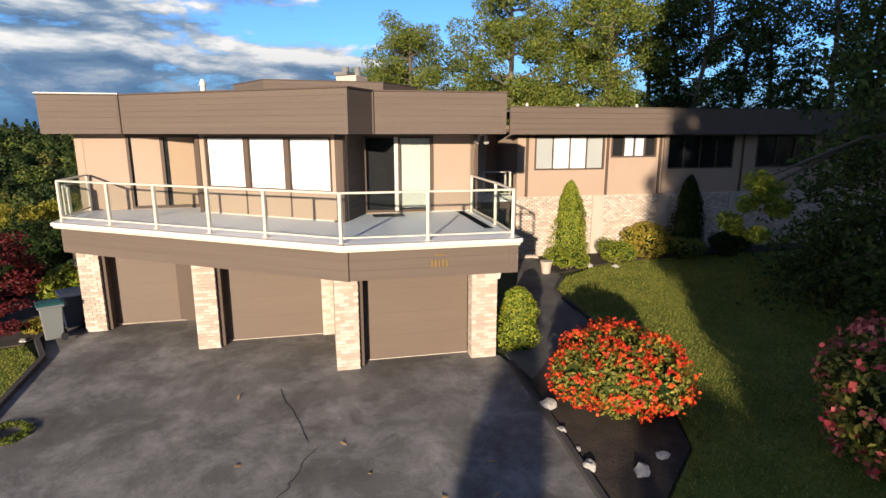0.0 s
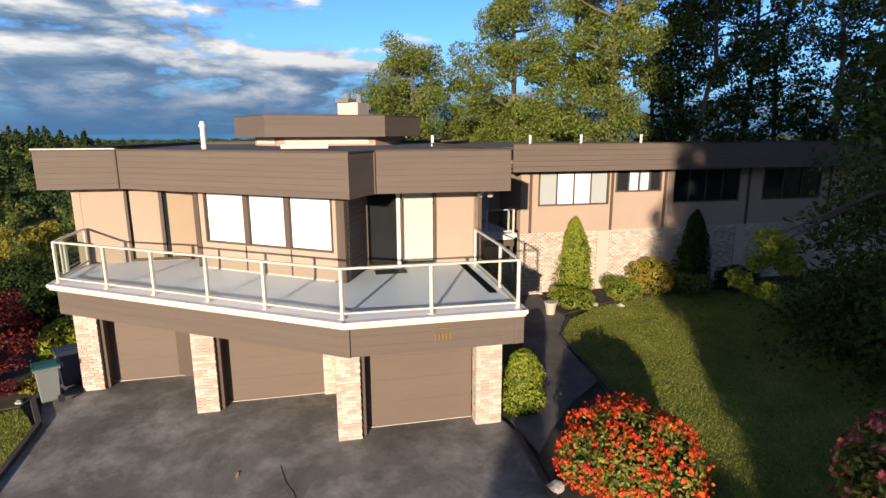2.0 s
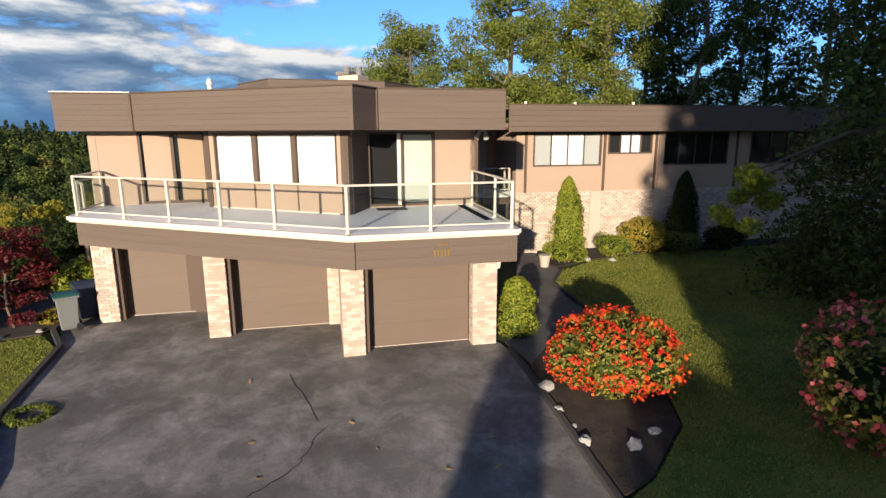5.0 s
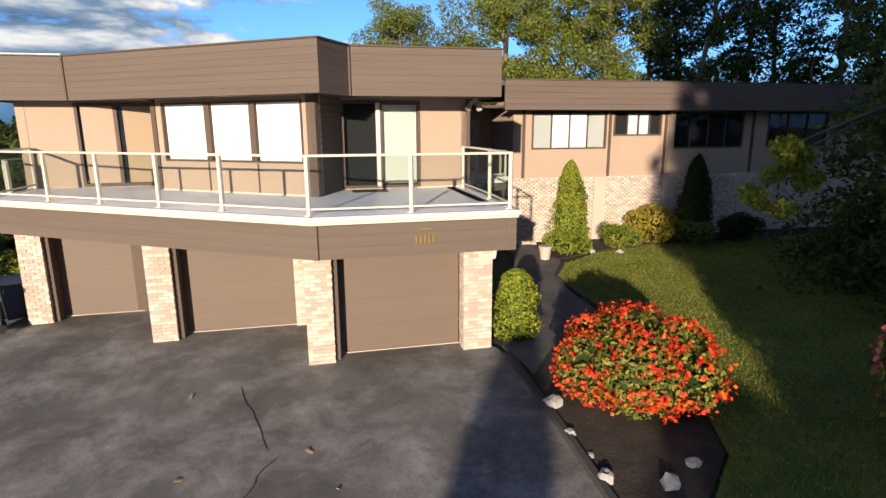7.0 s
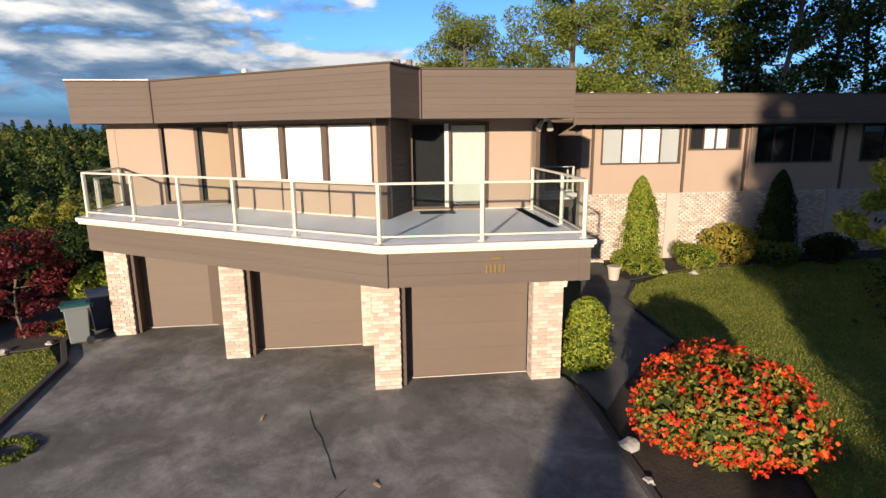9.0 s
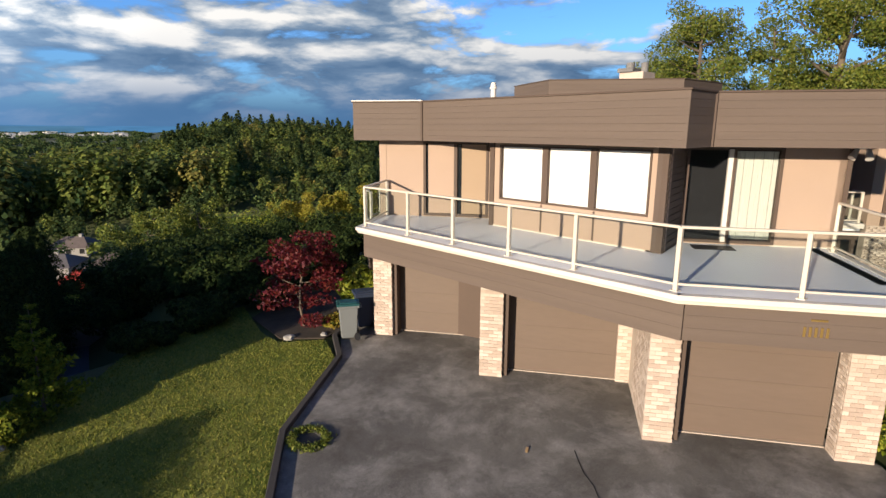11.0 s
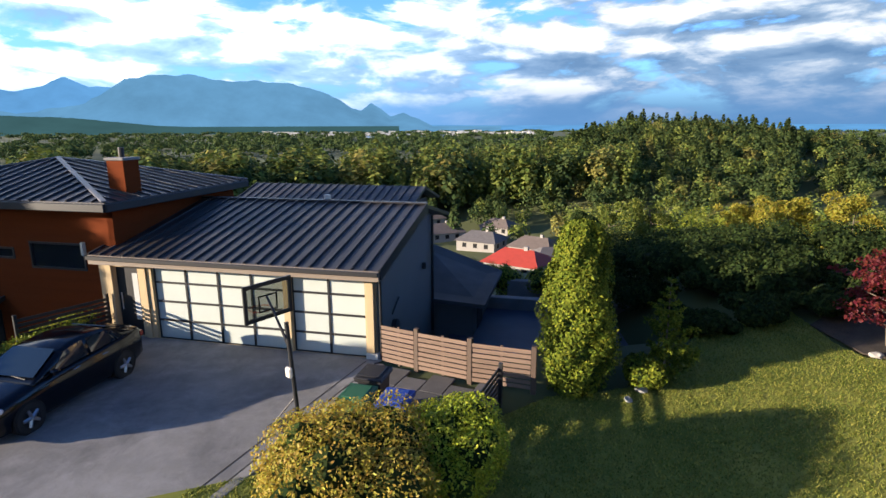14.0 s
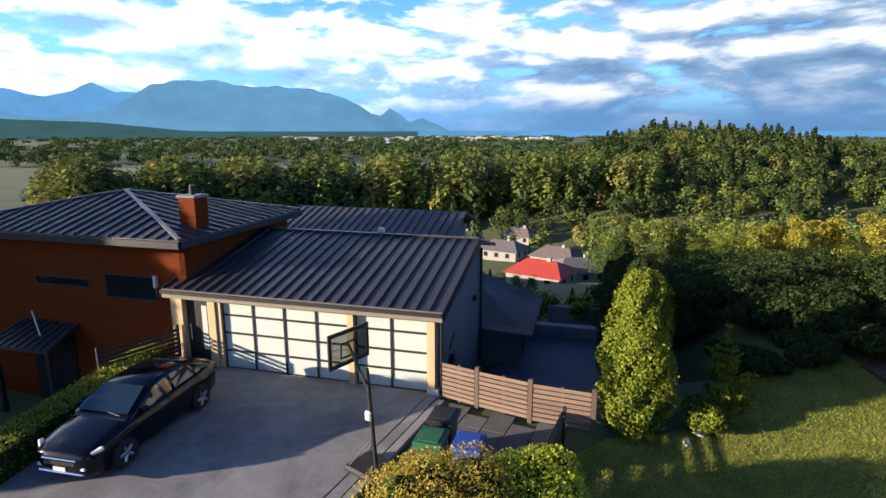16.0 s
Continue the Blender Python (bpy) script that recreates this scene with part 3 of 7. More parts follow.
# trim and beam round the deck's open sides
for i in (6, 0, 1, 2):
    p, q = DK[i], DK[(i + 1) % 7]
    m, L_ = run(p, q)
    hpart("deck_trim", B(-0.02, L_ + 0.02, -0.04, 0.1, ZD - 0.075, ZD + 0.012, 0.01), WHITE, "cream painted deck edge trim", m=m)
    hpart("deck_lip", B(0.0, L_, 0.0, 0.1, ZD - 0.13, ZD - 0.078, 0.006), CREAM, m=m)
    for k in range(3):
        hpart("beam_board", B(0.1, L_ - 0.1 if i in (6, 2) else L_ + (0.04 if i == 0 else -0.0), 0.12, 0.2, ZB + k * 0.2 + (0.0 if k == 0 else 0.001), ZB + (k + 1) * 0.2, 0.002), FASCIA, "brown horizontal beam board under the deck", m=m)
hpart("deck_soffit", prism(grow(DK, -0.22), ZB + 0.03, ZB + 0.07), DARKTRIM)

# railing
RAILIN = grow(DK, -0.16)
POSTS = [(-13.4, 8.72), (-11.83, 8.78), (-10.41, 8.82), (-8.92, 8.86), (-7.47, 8.89), (-5.70, 8.93), (-4.27, 9.87), (-2.8, 10.85), (-3.55, 12.1), (-4.75, 13.9)]
BACKL = (-14.5, 10.25)
rail = thing("deck_railing", pose(-8, 9, ZD), "cream aluminium railing with tinted glass panels on the deck", "railing")
RI = rail.matrix_world.inverted()


def railing(parent, inv, posts, z0, top, glass_mat=TINT):
    for p in posts:
        bm = B(p[0] - 0.033, p[0] + 0.033, p[1] - 0.033, p[1] + 0.033, z0, z0 + top - 0.02, 0.006)
        box(bm, p[0] - 0.06, p[0] + 0.06, p[1] - 0.06, p[1] + 0.06, z0, z0 + 0.015)
        bmesh.ops.transform(bm, matrix=inv, verts=bm.verts)
        part("post", bm, CREAM, parent)
    for p, q in zip(posts, posts[1:]):
        m, L_ = run(p, q)
        for nm, a, b, w in (("top_rail", top - 0.04, top, 0.035), ("bottom_rail", 0.09, 0.125, 0.02)):
            bm = B(0.0, L_, -w, w, z0 + a, z0 + b, 0.006, m)
            bmesh.ops.transform(bm, matrix=inv, verts=bm.verts)
            part(nm, bm, CREAM, parent)
        bm = B(0.045, L_ - 0.045, -0.004, 0.004, z0 + 0.125, z0 + top - 0.04, 0, m)
        bmesh.ops.transform(bm, matrix=inv, verts=bm.verts)
        g = part("glass_panel", bm, glass_mat, parent, "tinted glass railing panel")
        g.visible_shadow = False


railing(rail, RI, [BACKL] + POSTS, ZD, 1.0)
# storage-side landing rail beyond the deck's far end
low = thing("landing_railing", pose(-15.2, 10.6, 2.7), "cream railing with glass on the side landing", "railing")
railing(low, low.matrix_world.inverted(), [(-14.3, 9.55), (-15.15, 10.0), (-15.7, 10.9), (-15.3, 11.4)], 2.7, 0.95)
lb = thing("side_landing", pose(-15.2, 10.6, 0), "brown wooden side landing with posts beside the deck", "landing")
bm = prism([(-14.25, 9.45), (-15.2, 9.92), (-15.8, 10.9), (-15.4, 11.5), (-14.4, 10.9)], 2.35, 2.7)
bmesh.ops.transform(bm, matrix=lb.matrix_world.inverted(), verts=bm.verts)
part("platform", bm, FASCIA, lb)
for x, y in ((-15.1, 10.05), (-15.6, 10.9)):
    bm = B(x - 0.06, x + 0.06, y - 0.06, y + 0.06, float(height(x, y)) - 0.1, 2.36, 0.01)
    bmesh.ops.transform(bm, matrix=lb.matrix_world.inverted(), verts=bm.verts)
    part("post", bm, FASCIA, lb)

# ---- upper storey walls ----
WA, WB_ = (-14.75, 10.2), (-11.55, 12.38)
WC, WD_ = (-11.5, 11.2), (-7.02, 11.2)
WF = (-4.75, 14.3)
WE = at(WF, -3.08, 0)
TH = 0.2


def upper_wall(name, p, q, holes=(), mat_=STUCCO, z0=ZD, z1=5.3):
    m, L_ = run(p, q)
    return hpart(name, wall_bm(L_, z0, z1, TH, holes), mat_, m=m), m, L_


def window(nm, m, s0, s1, z0, z1, cols, back, label, frame_mat=DARKTRIM, fr=0.05, depth=0.1, mull=0.05, glass_mat=None, proud=0.03):
    """A window set into a wall's opening: frame, mullions, a pane each, and what hangs behind it."""
    w = thing(nm, m, label, "window", kind="structure")
    bm = bmesh.new()
    box(bm, s0, s1, -proud, depth, z0, z0 + fr)
    box(bm, s0, s1, -proud, depth, z1 - fr, z1)
    box(bm, s0, s0 + fr, -proud, depth, z0 + fr, z1 - fr)
    box(bm, s1 - fr, s1, -proud, depth, z0 + fr, z1 - fr)
    part("window_frame", bm, frame_mat, w)
    edges = [s0 + fr]
    tot = sum(cols)
    for c in cols:
        edges.append(edges[-1] + (s1 - s0 - 2 * fr) * c / tot)
    for i, (a, b) in enumerate(zip(edges, edges[1:])):
        if i:
            part("mullion", B(a - mull / 2, a + mull / 2, -proud + 0.005, depth - 0.01, z0 + fr, z1 - fr), frame_mat, w)
        g = part("pane", B(a + (mull / 2 if i else 0), b - (mull / 2 if i < len(cols) - 1 else 0), 0.03, 0.036, z0 + fr, z1 - fr), glass_mat or GLASS, w)
        g.visible_shadow = False
        bk = back[i % len(back)]
        if bk is not None:
            part("blind", B(a + 0.003, b - 0.003, 0.07, 0.085, z0 + fr, z1 - fr), bk, w)
    # flat dark panel stands in for the unlit room behind the panes
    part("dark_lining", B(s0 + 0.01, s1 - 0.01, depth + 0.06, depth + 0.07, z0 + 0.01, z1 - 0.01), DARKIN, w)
    return w


def coords(m, p):
    return (m.inverted() @ Vector((p[0], p[1], 0))).x


# left wall with sliding door
_, m, L_ = upper_wall("wall", WA, WB_, [(1.26, 3.05, ZD + 0.02, 4.98)])
w = window("door_1", m, 1.26, 3.05, ZD + 0.02, 4.98, [1, 1], [GREYBLIND, None], "brown-framed sliding glass door with beige screen", glass_mat=DARKGLASS, fr=0.07, mull=0.09)
TANSCREEN = material("tan_screen", (0.33, 0.24, 0.16), 0.85, spread=0.05, bump=0)
bm = B(1.40, 2.2, -0.02, 0.02, ZD + 0.1, 4.9)
part("screen_panel", bm, STUCCO, w)
part("screen_panel", B(2.32, 2.98, 0.0, 0.025, ZD + 0.1, 4.9), TANSCREEN, w)
# window wall
_, m, L_ = upper_wall("wall", WC, WD_, [(0.3, 4.16, 3.62, 4.93)])
window("window_1", m, 0.3, 4.16, 3.62, 4.93, [1.3, 1.24, 1.24], [BLIND], "wide three-pane window with white blinds drawn", fr=0.04, mull=0.15)
hpart("corner_trim", B(L_ - 0.1, L_ + 0.02, -0.03, 0.1, ZD, 5.05), DARKTRIM, m=m)
hpart("corner_trim", B(L_ - 0.3, L_ - 0.1, -0.02, 0.02, ZD, 5.05), STUCCO, m=m)
hpart("corner_trim", B(-0.02, 0.12, -0.03, 0.1, ZD, 5.05), DARKTRIM, m=m)
hpart("skirting", B(0, L_, -0.02, 0.0, ZD, ZD + 0.03), CREAM, m=m)
for i in range(2):
    hpart("wall_batten", B(1.55 + i * 1.38, 1.59 + i * 1.38, -0.012, 0.0, ZD + 0.03, 3.6), DARKTRIM, m=m)
# siding return and right wall with sliding door
m, L_ = run(WD_, WE)
bm = bmesh.new()
k = 0
z = ZD
while z < 5.25:
    box(bm, 0.02, L_, -0.02 - 0.0, 0.05, z, z + 0.13, 0.0, Matrix.Rotation(0, 4, "X"))
    box(bm, 0.02, L_, -0.035, 0.0, z, z + 0.03)
    z += 0.135
hpart("siding_wall", bm, FASCIA, "dark brown lapped siding", m=m)
hpart("siding_core", B(0, L_, 0.05, 0.2, ZD, 5.3), DARKTRIM, m=m)
_, m, L_ = upper_wall("wall", WE, WF, [(0.03, 1.87, ZD + 0.03, 4.96)])
w = window("door_2", m, 0.03, 1.87, ZD + 0.03, 4.96, [1, 1], [None, None], "sliding glass door with white vertical blinds on one side", glass_mat=GLASS, fr=0.06, mull=0.07)
VBLIND = material("vertical_blind", (0.62, 0.63, 0.55), 0.8, spread=0.05, bump=0)
for i in range(9):
    part("blind_slat", B(0, 0.095, 0.0, 0.006, ZD + 0.12, 4.88, 0, pose(0.98 + i * 0.091, 0.075 + 0.01 * (i % 2), 0, 0, 0, 14)), VBLIND, w)
part("fixed_frame", B(0.83, 0.92, -0.045, 0.04, ZD + 0.06, 4.92), WHITE, w, "white door stile")
hpart("corner_trim", B(L_ - 0.07, L_ + 0.02, -0.02, 0.12, ZD, 5.05), DARKTRIM, m=m)
hpart("skirting", B(1.8, L_, -0.02, 0.0, ZD, ZD + 0.03), CREAM, m=m)
# far side walls closing the upper storey, and its floor
WG = at(WF, 0, 9.0)
for p, q in ((WF, WG),):
    upper_wall("wall", p, q, z0=ZB)
bm = prism([WA, WB_, (WB_[0] + 0.1, WC[1]), WC, WD_, WE, WF, WG, (-12.0, 30.0), (-22.0, 22.0)], 5.02, 5.12)
hpart("soffit", bm, DARKTRIM)
upper_wall("wall", (-22.0, 22.0), WA, z0=-3.0)
# fascia, roof
FA, FB, FC = (-14.83, 9.42), (-13.24, 10.46), (-6.4, 10.46)
FDx = (-6.42, 11.62)
FE = (-3.7, 13.4)
FASC = [FA, FB, FC, FDx, FE, at(FE, 0, 9.5), (-11.0, 31.0), (-23.0, 22.5)]


def boarded(p, q, z0, z1, n, name="fascia_board", mat_=FASCIA, label="brown horizontal board fascia", th=0.05, e0=0.0, e1=0.0):
    m, L_ = run(p, q)
    h = (z1 - z0) / n
    for i in range(n):
        hpart(name, B(-e0, L_ + e1, 0.0, th, z0 + i * h, z0 + (i + 1) * h - 0.0015, 0.002), mat_, label, m=m)
    hpart("fascia_core", B(-e0 + 0.01, L_ + e1 - 0.01, 0.012, th + 0.06, z0 + 0.01, z1 - 0.01), DARKTRIM, m=m)
    hpart("roof_flashing", B(-e0 - 0.02, L_ + e1 + 0.02, -0.03, 0.16, z1, z1 + 0.035, 0.005), DARKTRIM, m=m)
    return m, L_


for i, (p, q) in enumerate(zip(FASC, FASC[1:] + FASC[:1])):
    boarded(p, q, ZF, ZT, 7)
m, L_ = run(FA, FB)
hpart("roof_flashing", B(-0.03, L_, -0.035, 0.17, ZT + 0.03, ZT + 0.055), WHITE, "pale metal roof edge", m=m)
for p in (FB, FDx):
    hpart("fascia_batten", cyl(bmesh.new(), (p[0], p[1] - 0.02, ZF), (p[0], p[1] - 0.02, ZT), 0.035, seg=6), DARKTRIM)
hpart("roof", prism(grow(FASC, -0.12), ZT - 0.22, ZT - 0.1), ROOFTAR, "dark flat roof membrane")
hpart("roof_soffit", prism(grow(FASC, -0.06), ZF + 0.02, ZF + 0.05), DARKTRIM)

# raised clerestory
PENT = [(-18.6, 20.6), (-15.5, 18.9), (-11.6, 21.9), (-11.4, 25.0), (-17.0, 26.0)]
for p, q in zip(PENT, PENT[1:] + PENT[:1]):
    boarded(p, q, 6.25, 7.12, 5, "clerestory_fascia", label="brown board upper fascia")
hpart("clerestory_roof", prism(grow(PENT, -0.1), 7.0, 7.05), ROOFTAR)
hpart("clerestory_soffit", prism(grow(PENT, -0.05), 6.27, 6.3), DARKTRIM)
inner = grow(PENT, -0.7)
hpart("clerestory_wall", prism(inner, 5.75, 6.3), STUCCO)
for i in (0, 1):
    m, L_ = run(inner[i], inner[i + 1])
    hpart("clerestory_window", B(0.3, L_ - 0.3, -0.02, 0.01, 5.95, 6.24), CREAM, m=m)

# ---- garage storey ----
PIL = [(-13.55, 9.02), (-9.96, 9.22), (-6.24, 9.42), (-3.76, 11.12)]


def brick_block(parent, inv, p, width, depth, z0, z1, mat_=BRICK, single=True):
    """A pilaster of bricks laid in courses on its front and both sides, round a mortar core."""
    m = pose(p[0], p[1], 0, 0, 0, A)
    bm = B(0.008, width - 0.008, 0.008, depth, z0 - 0.05, z1)
    bmesh.ops.transform(bm, matrix=inv @ m, verts=bm.verts)
    part("mortar_core", bm, MORTAR, parent)
    ch, bl = 0.076, 0.2
    n = int((z1 - z0) / ch)
    for r in range(n):
        zz0 = z0 + r * ch + 0.008
        off = (r % 2) * 0.1
        s = -off
        while s < width - 0.01:
            a, b = max(0.0, s), min(width, s + bl - 0.008)
            if b - a > 0.03:
                BRICKS.append((inv @ m @ pose((a + b) / 2, 0.02 - random.uniform(0, 0.006), zz0 + ch / 2 - 0.004), b - a, parent))
            s += bl
        for side in (0, 1):
            s = -off
            while s < depth - 0.01:
                a, b = max(0.05, s), min(depth, s + bl - 0.008)
                if b - a > 0.03:
                    BRICKS.append((inv @ m @ pose(0.02 if side == 0 else width - 0.02, (a + b) / 2, zz0 + ch / 2 - 0.004, 0, 0, 90), b - a, parent))
                s += bl


BRICKS = []
for i, p in enumerate(PIL):
    w_ = 0.5 if i < 3 else 0.58
    pil = thing("brick_pilaster", pose(p[0], p[1], 0, 0, 0, A), "square pilaster of pale pink and beige brick", "pilaster", "garage pilasters")
    brick_block(pil, pil.matrix_world.inverted(), p, w_, (0.55, 1.75, 1.75, 0.35)[i], -0.02, ZB + 0.03)
    if i < 3:
        e = at(p, w_, 0.12)                       # door starts beside the pilaster, set back
        nxt = PIL[i + 1]
        # far jamb: where the next return wall begins
        s_end = ((nxt[0] - p[0]) * U.x + (nxt[1] - p[1]) * U.y)
        d0, d1 = w_ + 0.1, s_end - 0.28 if i < 2 else s_end
        m = pose(p[0], p[1], 0, 0, 0, A)
        gd = thing("garage_door", m, "plain brown overhead garage door, closed", "garage door", "garage doors")
        part("door_panel", B(d0, d1, 0.42, 0.47, 0.03, ZB + 0.02), GARAGE, gd)
        for kz in (0.55, 1.08, 1.62):
            part("panel_joint", B(d0 + 0.01, d1 - 0.01, 0.414, 0.421, kz, kz + 0.006), GARAGE, gd)
        part("threshold", B(d0, d1, 0.38, 0.5, -0.02, 0.022), MORTAR, gd, "pale door threshold")
        hpart("door_jamb", B(w_ - 0.02, d0, 0.1, 0.5, -0.02, ZB + 0.02), DARKTRIM, m=m)
        if i < 2:
            hpart("return_wall", B(s_end, s_end + 0.05, -0.2, 2.0, -0.02, ZB + 0.02), MORTAR, m=m)
            j = thing("brick_pilaster", pose(*at(p, d1, 0.3), 0, 0, 0, A), "narrow brick jamb beside a garage door", "pilaster", "garage pilasters")
            brick_block(j, j.matrix_world.inverted(), at(p, d1, 0.3), s_end - d1 + 0.02, 0.3, -0.02, ZB + 0.03)
m = pose(*PIL[3], 0, 0, 0, A)
hpart("side_wall", B(0.38, 0.58, 0.35, 10.0, -0.3, ZD), MORTAR, m=m)
hpart("garage_back", prism([at(PIL[0], 0, 0.6), at(PIL[0], 0.4, 0.9), at(PIL[3], 0.3, 2.2), at(PIL[3], 0.3, 8), (-18, 22), (-21, 18)], 0.0, 2.0), DARKTRIM)
m, L_ = run(DK[1], DK[2])
# hidden house number, as bars on a small plate line
num = thing("house_number_bars", m @ pose(1.74, 0.112, ZB + 0.2), "row of small brass bars on the deck beam", "sign")
BRASS = material("brass", (0.42, 0.28, 0.09), 0.4, metal=0.7, spread=0.1)
for k in range(5):
    part("bar", B(k * 0.075, k * 0.075 + 0.035, -0.012, 0.006, 0, 0.15, 0.004), BRASS, num)
part("lamp_plate", B(0.08, 0.3, -0.02, 0.006, 0.24, 0.27, 0.006), BRASS, num)

# ---- wing ----
WW = (-5.45, 21.38)
WM = pose(WW[0], WW[1], 0, 0, 0, 34.8)
wing = thing("house_wing", WM, "long tan stucco wing over a pale brick base with flat roof", "house")
WL = 24.0


def wpart(name, bm, mat_, label=""):
    return part(name, bm, mat_, wing, label)


def ws(p):
    return (WM.inverted() @ Vector((p[0], p[1], 0))).x


wholes = [(0.72, 3.74, 3.55, 4.92), (4.03, 6.1, 4.02, 4.93), (6.55, 9.85, 3.52, 4.9), (11.0, 14.0, 3.52, 4.9)]
wpart("wall", wall_bm(WL, 2.5, 5.3, 0.2, wholes), STUCCO)
wpart("brick_wall", B(0.0, WL, -0.04, 0.3, -0.4, 2.5), MORTAR, "pale brick lower wall")
WFR = 0.06
window("window_2", WM, *wholes[0], [1, 1, 1, 1], [GREYBLIND, BLIND, BLIND, GREYBLIND], "four-part brown window with white blinds", fr=WFR, mull=0.03)
CURT = material("curtain", (0.6, 0.64, 0.72), 0.8, spread=0.1, bump=0)
window("window_3", WM, *wholes[1], [1.1, 1, 1, 1], [None, CURT, CURT, None], "small high window with pale curtains", fr=WFR, mull=0.035)
# the next two windows take dark glass: their shade is put into the panes
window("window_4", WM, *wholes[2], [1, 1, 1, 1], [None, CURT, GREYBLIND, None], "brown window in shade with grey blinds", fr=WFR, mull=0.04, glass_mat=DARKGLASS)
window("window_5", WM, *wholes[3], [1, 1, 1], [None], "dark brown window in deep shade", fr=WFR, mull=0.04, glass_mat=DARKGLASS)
for s in (0.4, 3.88, 6.28, 10.3, 14.5):
    wpart("pilaster_strip", B(s - 0.05, s + 0.05, -0.05, 0.0, 2.5, 5.0), DARKTRIM)
for s in (6.42,):
    wpart("pilaster_strip", B(s, s + 0.22, -0.09, 0.0, 2.5, 5.0), STUCCO)
for s in (3.3, 6.3, 9.8):
    wpart("brick_pier", B(s, s + 0.5, -0.1, -0.04, -0.3, 2.5), MORTAR)
for k in range(5):
    wpart("fascia_board", B(-0.6, WL, -0.75, -0.7, 4.95 + k * 0.2, 4.95 + (k + 1) * 0.2 - 0.005, 0.004), FASCIA)
wpart("fascia_core", B(-0.58, WL, -0.69, -0.6, 4.96, 5.94), DARKTRIM)
wpart("roof_edge", B(-0.62, WL, -0.78, -0.55, 5.95, 5.99), DARKTRIM)
wpart("soffit", B(-0.6, WL, -0.7, 0.1, 5.02, 5.06), DARKTRIM)
wpart("roof", B(-4.0, WL, -0.6, 12.0, 5.78, 5.86), ROOFTAR)
wpart("end_wall", B(WL - 0.2, WL, 0.2, 9.0, -0.4, 5.3), STUCCO)
wpart("entry_back", B(-3.5, 0.0, 2.6, 2.8, -0.3, 5.3), STUCCO, "shaded tan entry wall")
wpart("entry_side", B(-0.0, 0.15, 0.2, 2.8, 2.6, 5.3), STUCCO)
wpart("entry_roof", B(-5.0, 0.0, 0.4, 3.0, 5.05, 5.15), DARKTRIM)
ed = thing("door_3", WM @ pose(-1.9, 2.58, 2.62), "dark wooden entry door in shade", "door", kind="structure")
part("leaf", B(0, 0.95, -0.05, 0.0, 0, 2.05, 0.01), DARKTRIM, ed)
part("door_handle", cyl(bmesh.new(), (0.08, -0.09, 1.0), (0.2, -0.09, 1.0), 0.015), CREAM, ed)
part("side_light", B(1.05, 1.4, -0.03, 0.0, 0.1, 2.05), GREYBLIND, ed)
# entry balcony
bal = thing("entry_balcony", WM @ pose(-1.0, 0, 0), "small entry balcony with cream edge and brown beam", "balcony")
part("slab", B(-3.2, 0.55, -0.65, 2.6, 2.42, 2.62, 0.01), DECK, bal)
part("edge_trim", B(-0.6, 0.58, -0.72, -0.64, 2.5, 2.65, 0.01), WHITE, bal)
part("edge_trim", B(0.55, 0.62, -0.72, 0.02, 2.5, 2.65, 0.01), WHITE, bal)
part("beam", B(-0.6, 0.55, -0.62, -0.5, 2.15, 2.42, 0.01), DARKTRIM, bal)
part("support_post", B(0.42, 0.53, -0.55, -0.44, -0.1, 2.42, 0.01), DARKTRIM, bal)
part("wall_lamp", cyl(bmesh.new(), (0.62, -0.2, 1.0), (0.62, -0.2, 1.75), 0.06), CREAM, bal)
br = thing("balcony_railing", WM @ pose(-1.0, 0, 2.62), "cream railing with glass on the entry balcony", "railing")
railing(br, Matrix.Identity(4), [(-0.55, -0.6), (0.5, -0.6), (0.5, -0.05)], 0.0, 0.95)
for k in range(3):
    st = thing("entry_step", WM @ pose(-1.3, -0.3 + k * 0.32, 0), "grey concrete entry step by the door", "step", "entry steps")
    part("tread", B(-1.4, 0.9, 0, 0.34, -0.1, 0.17 * (k + 1), 0.012), CONCRETE, st)
sg = thing("stair_railing", WM @ pose(-1.0, -0.3, 0), "dark metal stair rail by the entry", "railing")
for k in range(6):
    part("baluster", cyl(bmesh.new(), (-0.3, 0.2 + k * 0.17, 0.2 + k * 0.1), (-0.3, 0.2 + k * 0.17, 1.1 + k * 0.1), 0.012), BLACKM, sg)
part("handrail", cyl(bmesh.new(), (-0.3, 0.1, 1.05), (-0.3, 1.2, 1.7), 0.025), BLACKM, sg)
# wing bricks: courses of pale brick, joined
vs, fs = [], []
rr = random.Random(5)
for r in range(32):
    z0 = 0.05 + r * 0.076
    s = -(r % 2) * 0.1
    while s < 15.0:
        a, b = max(0, s), s + 0.192
        y = -0.044 - rr.uniform(0, 0.006)
        k = len(vs)
        vs += [(a, y, z0), (b, y, z0), (b, y, z0 + 0.066), (a, y, z0 + 0.066), (a, -0.03, z0), (b, -0.03, z0), (b, -0.03, z0 + 0.066), (a, -0.03, z0 + 0.066)]
        fs += [(k, k + 1, k + 2, k + 3), (k + 3, k + 2, k + 6, k + 7), (k, k + 4, k + 5, k + 1), (k, k + 3, k + 7, k + 4), (k + 1, k + 5, k + 6, k + 2)]
        s += 0.2
bw = link("brickwork", sheet_mesh("brickwork", vs, fs), BRICKJ, wing, "courses of pale weathered brick")
bw["kind"] = "stuff"

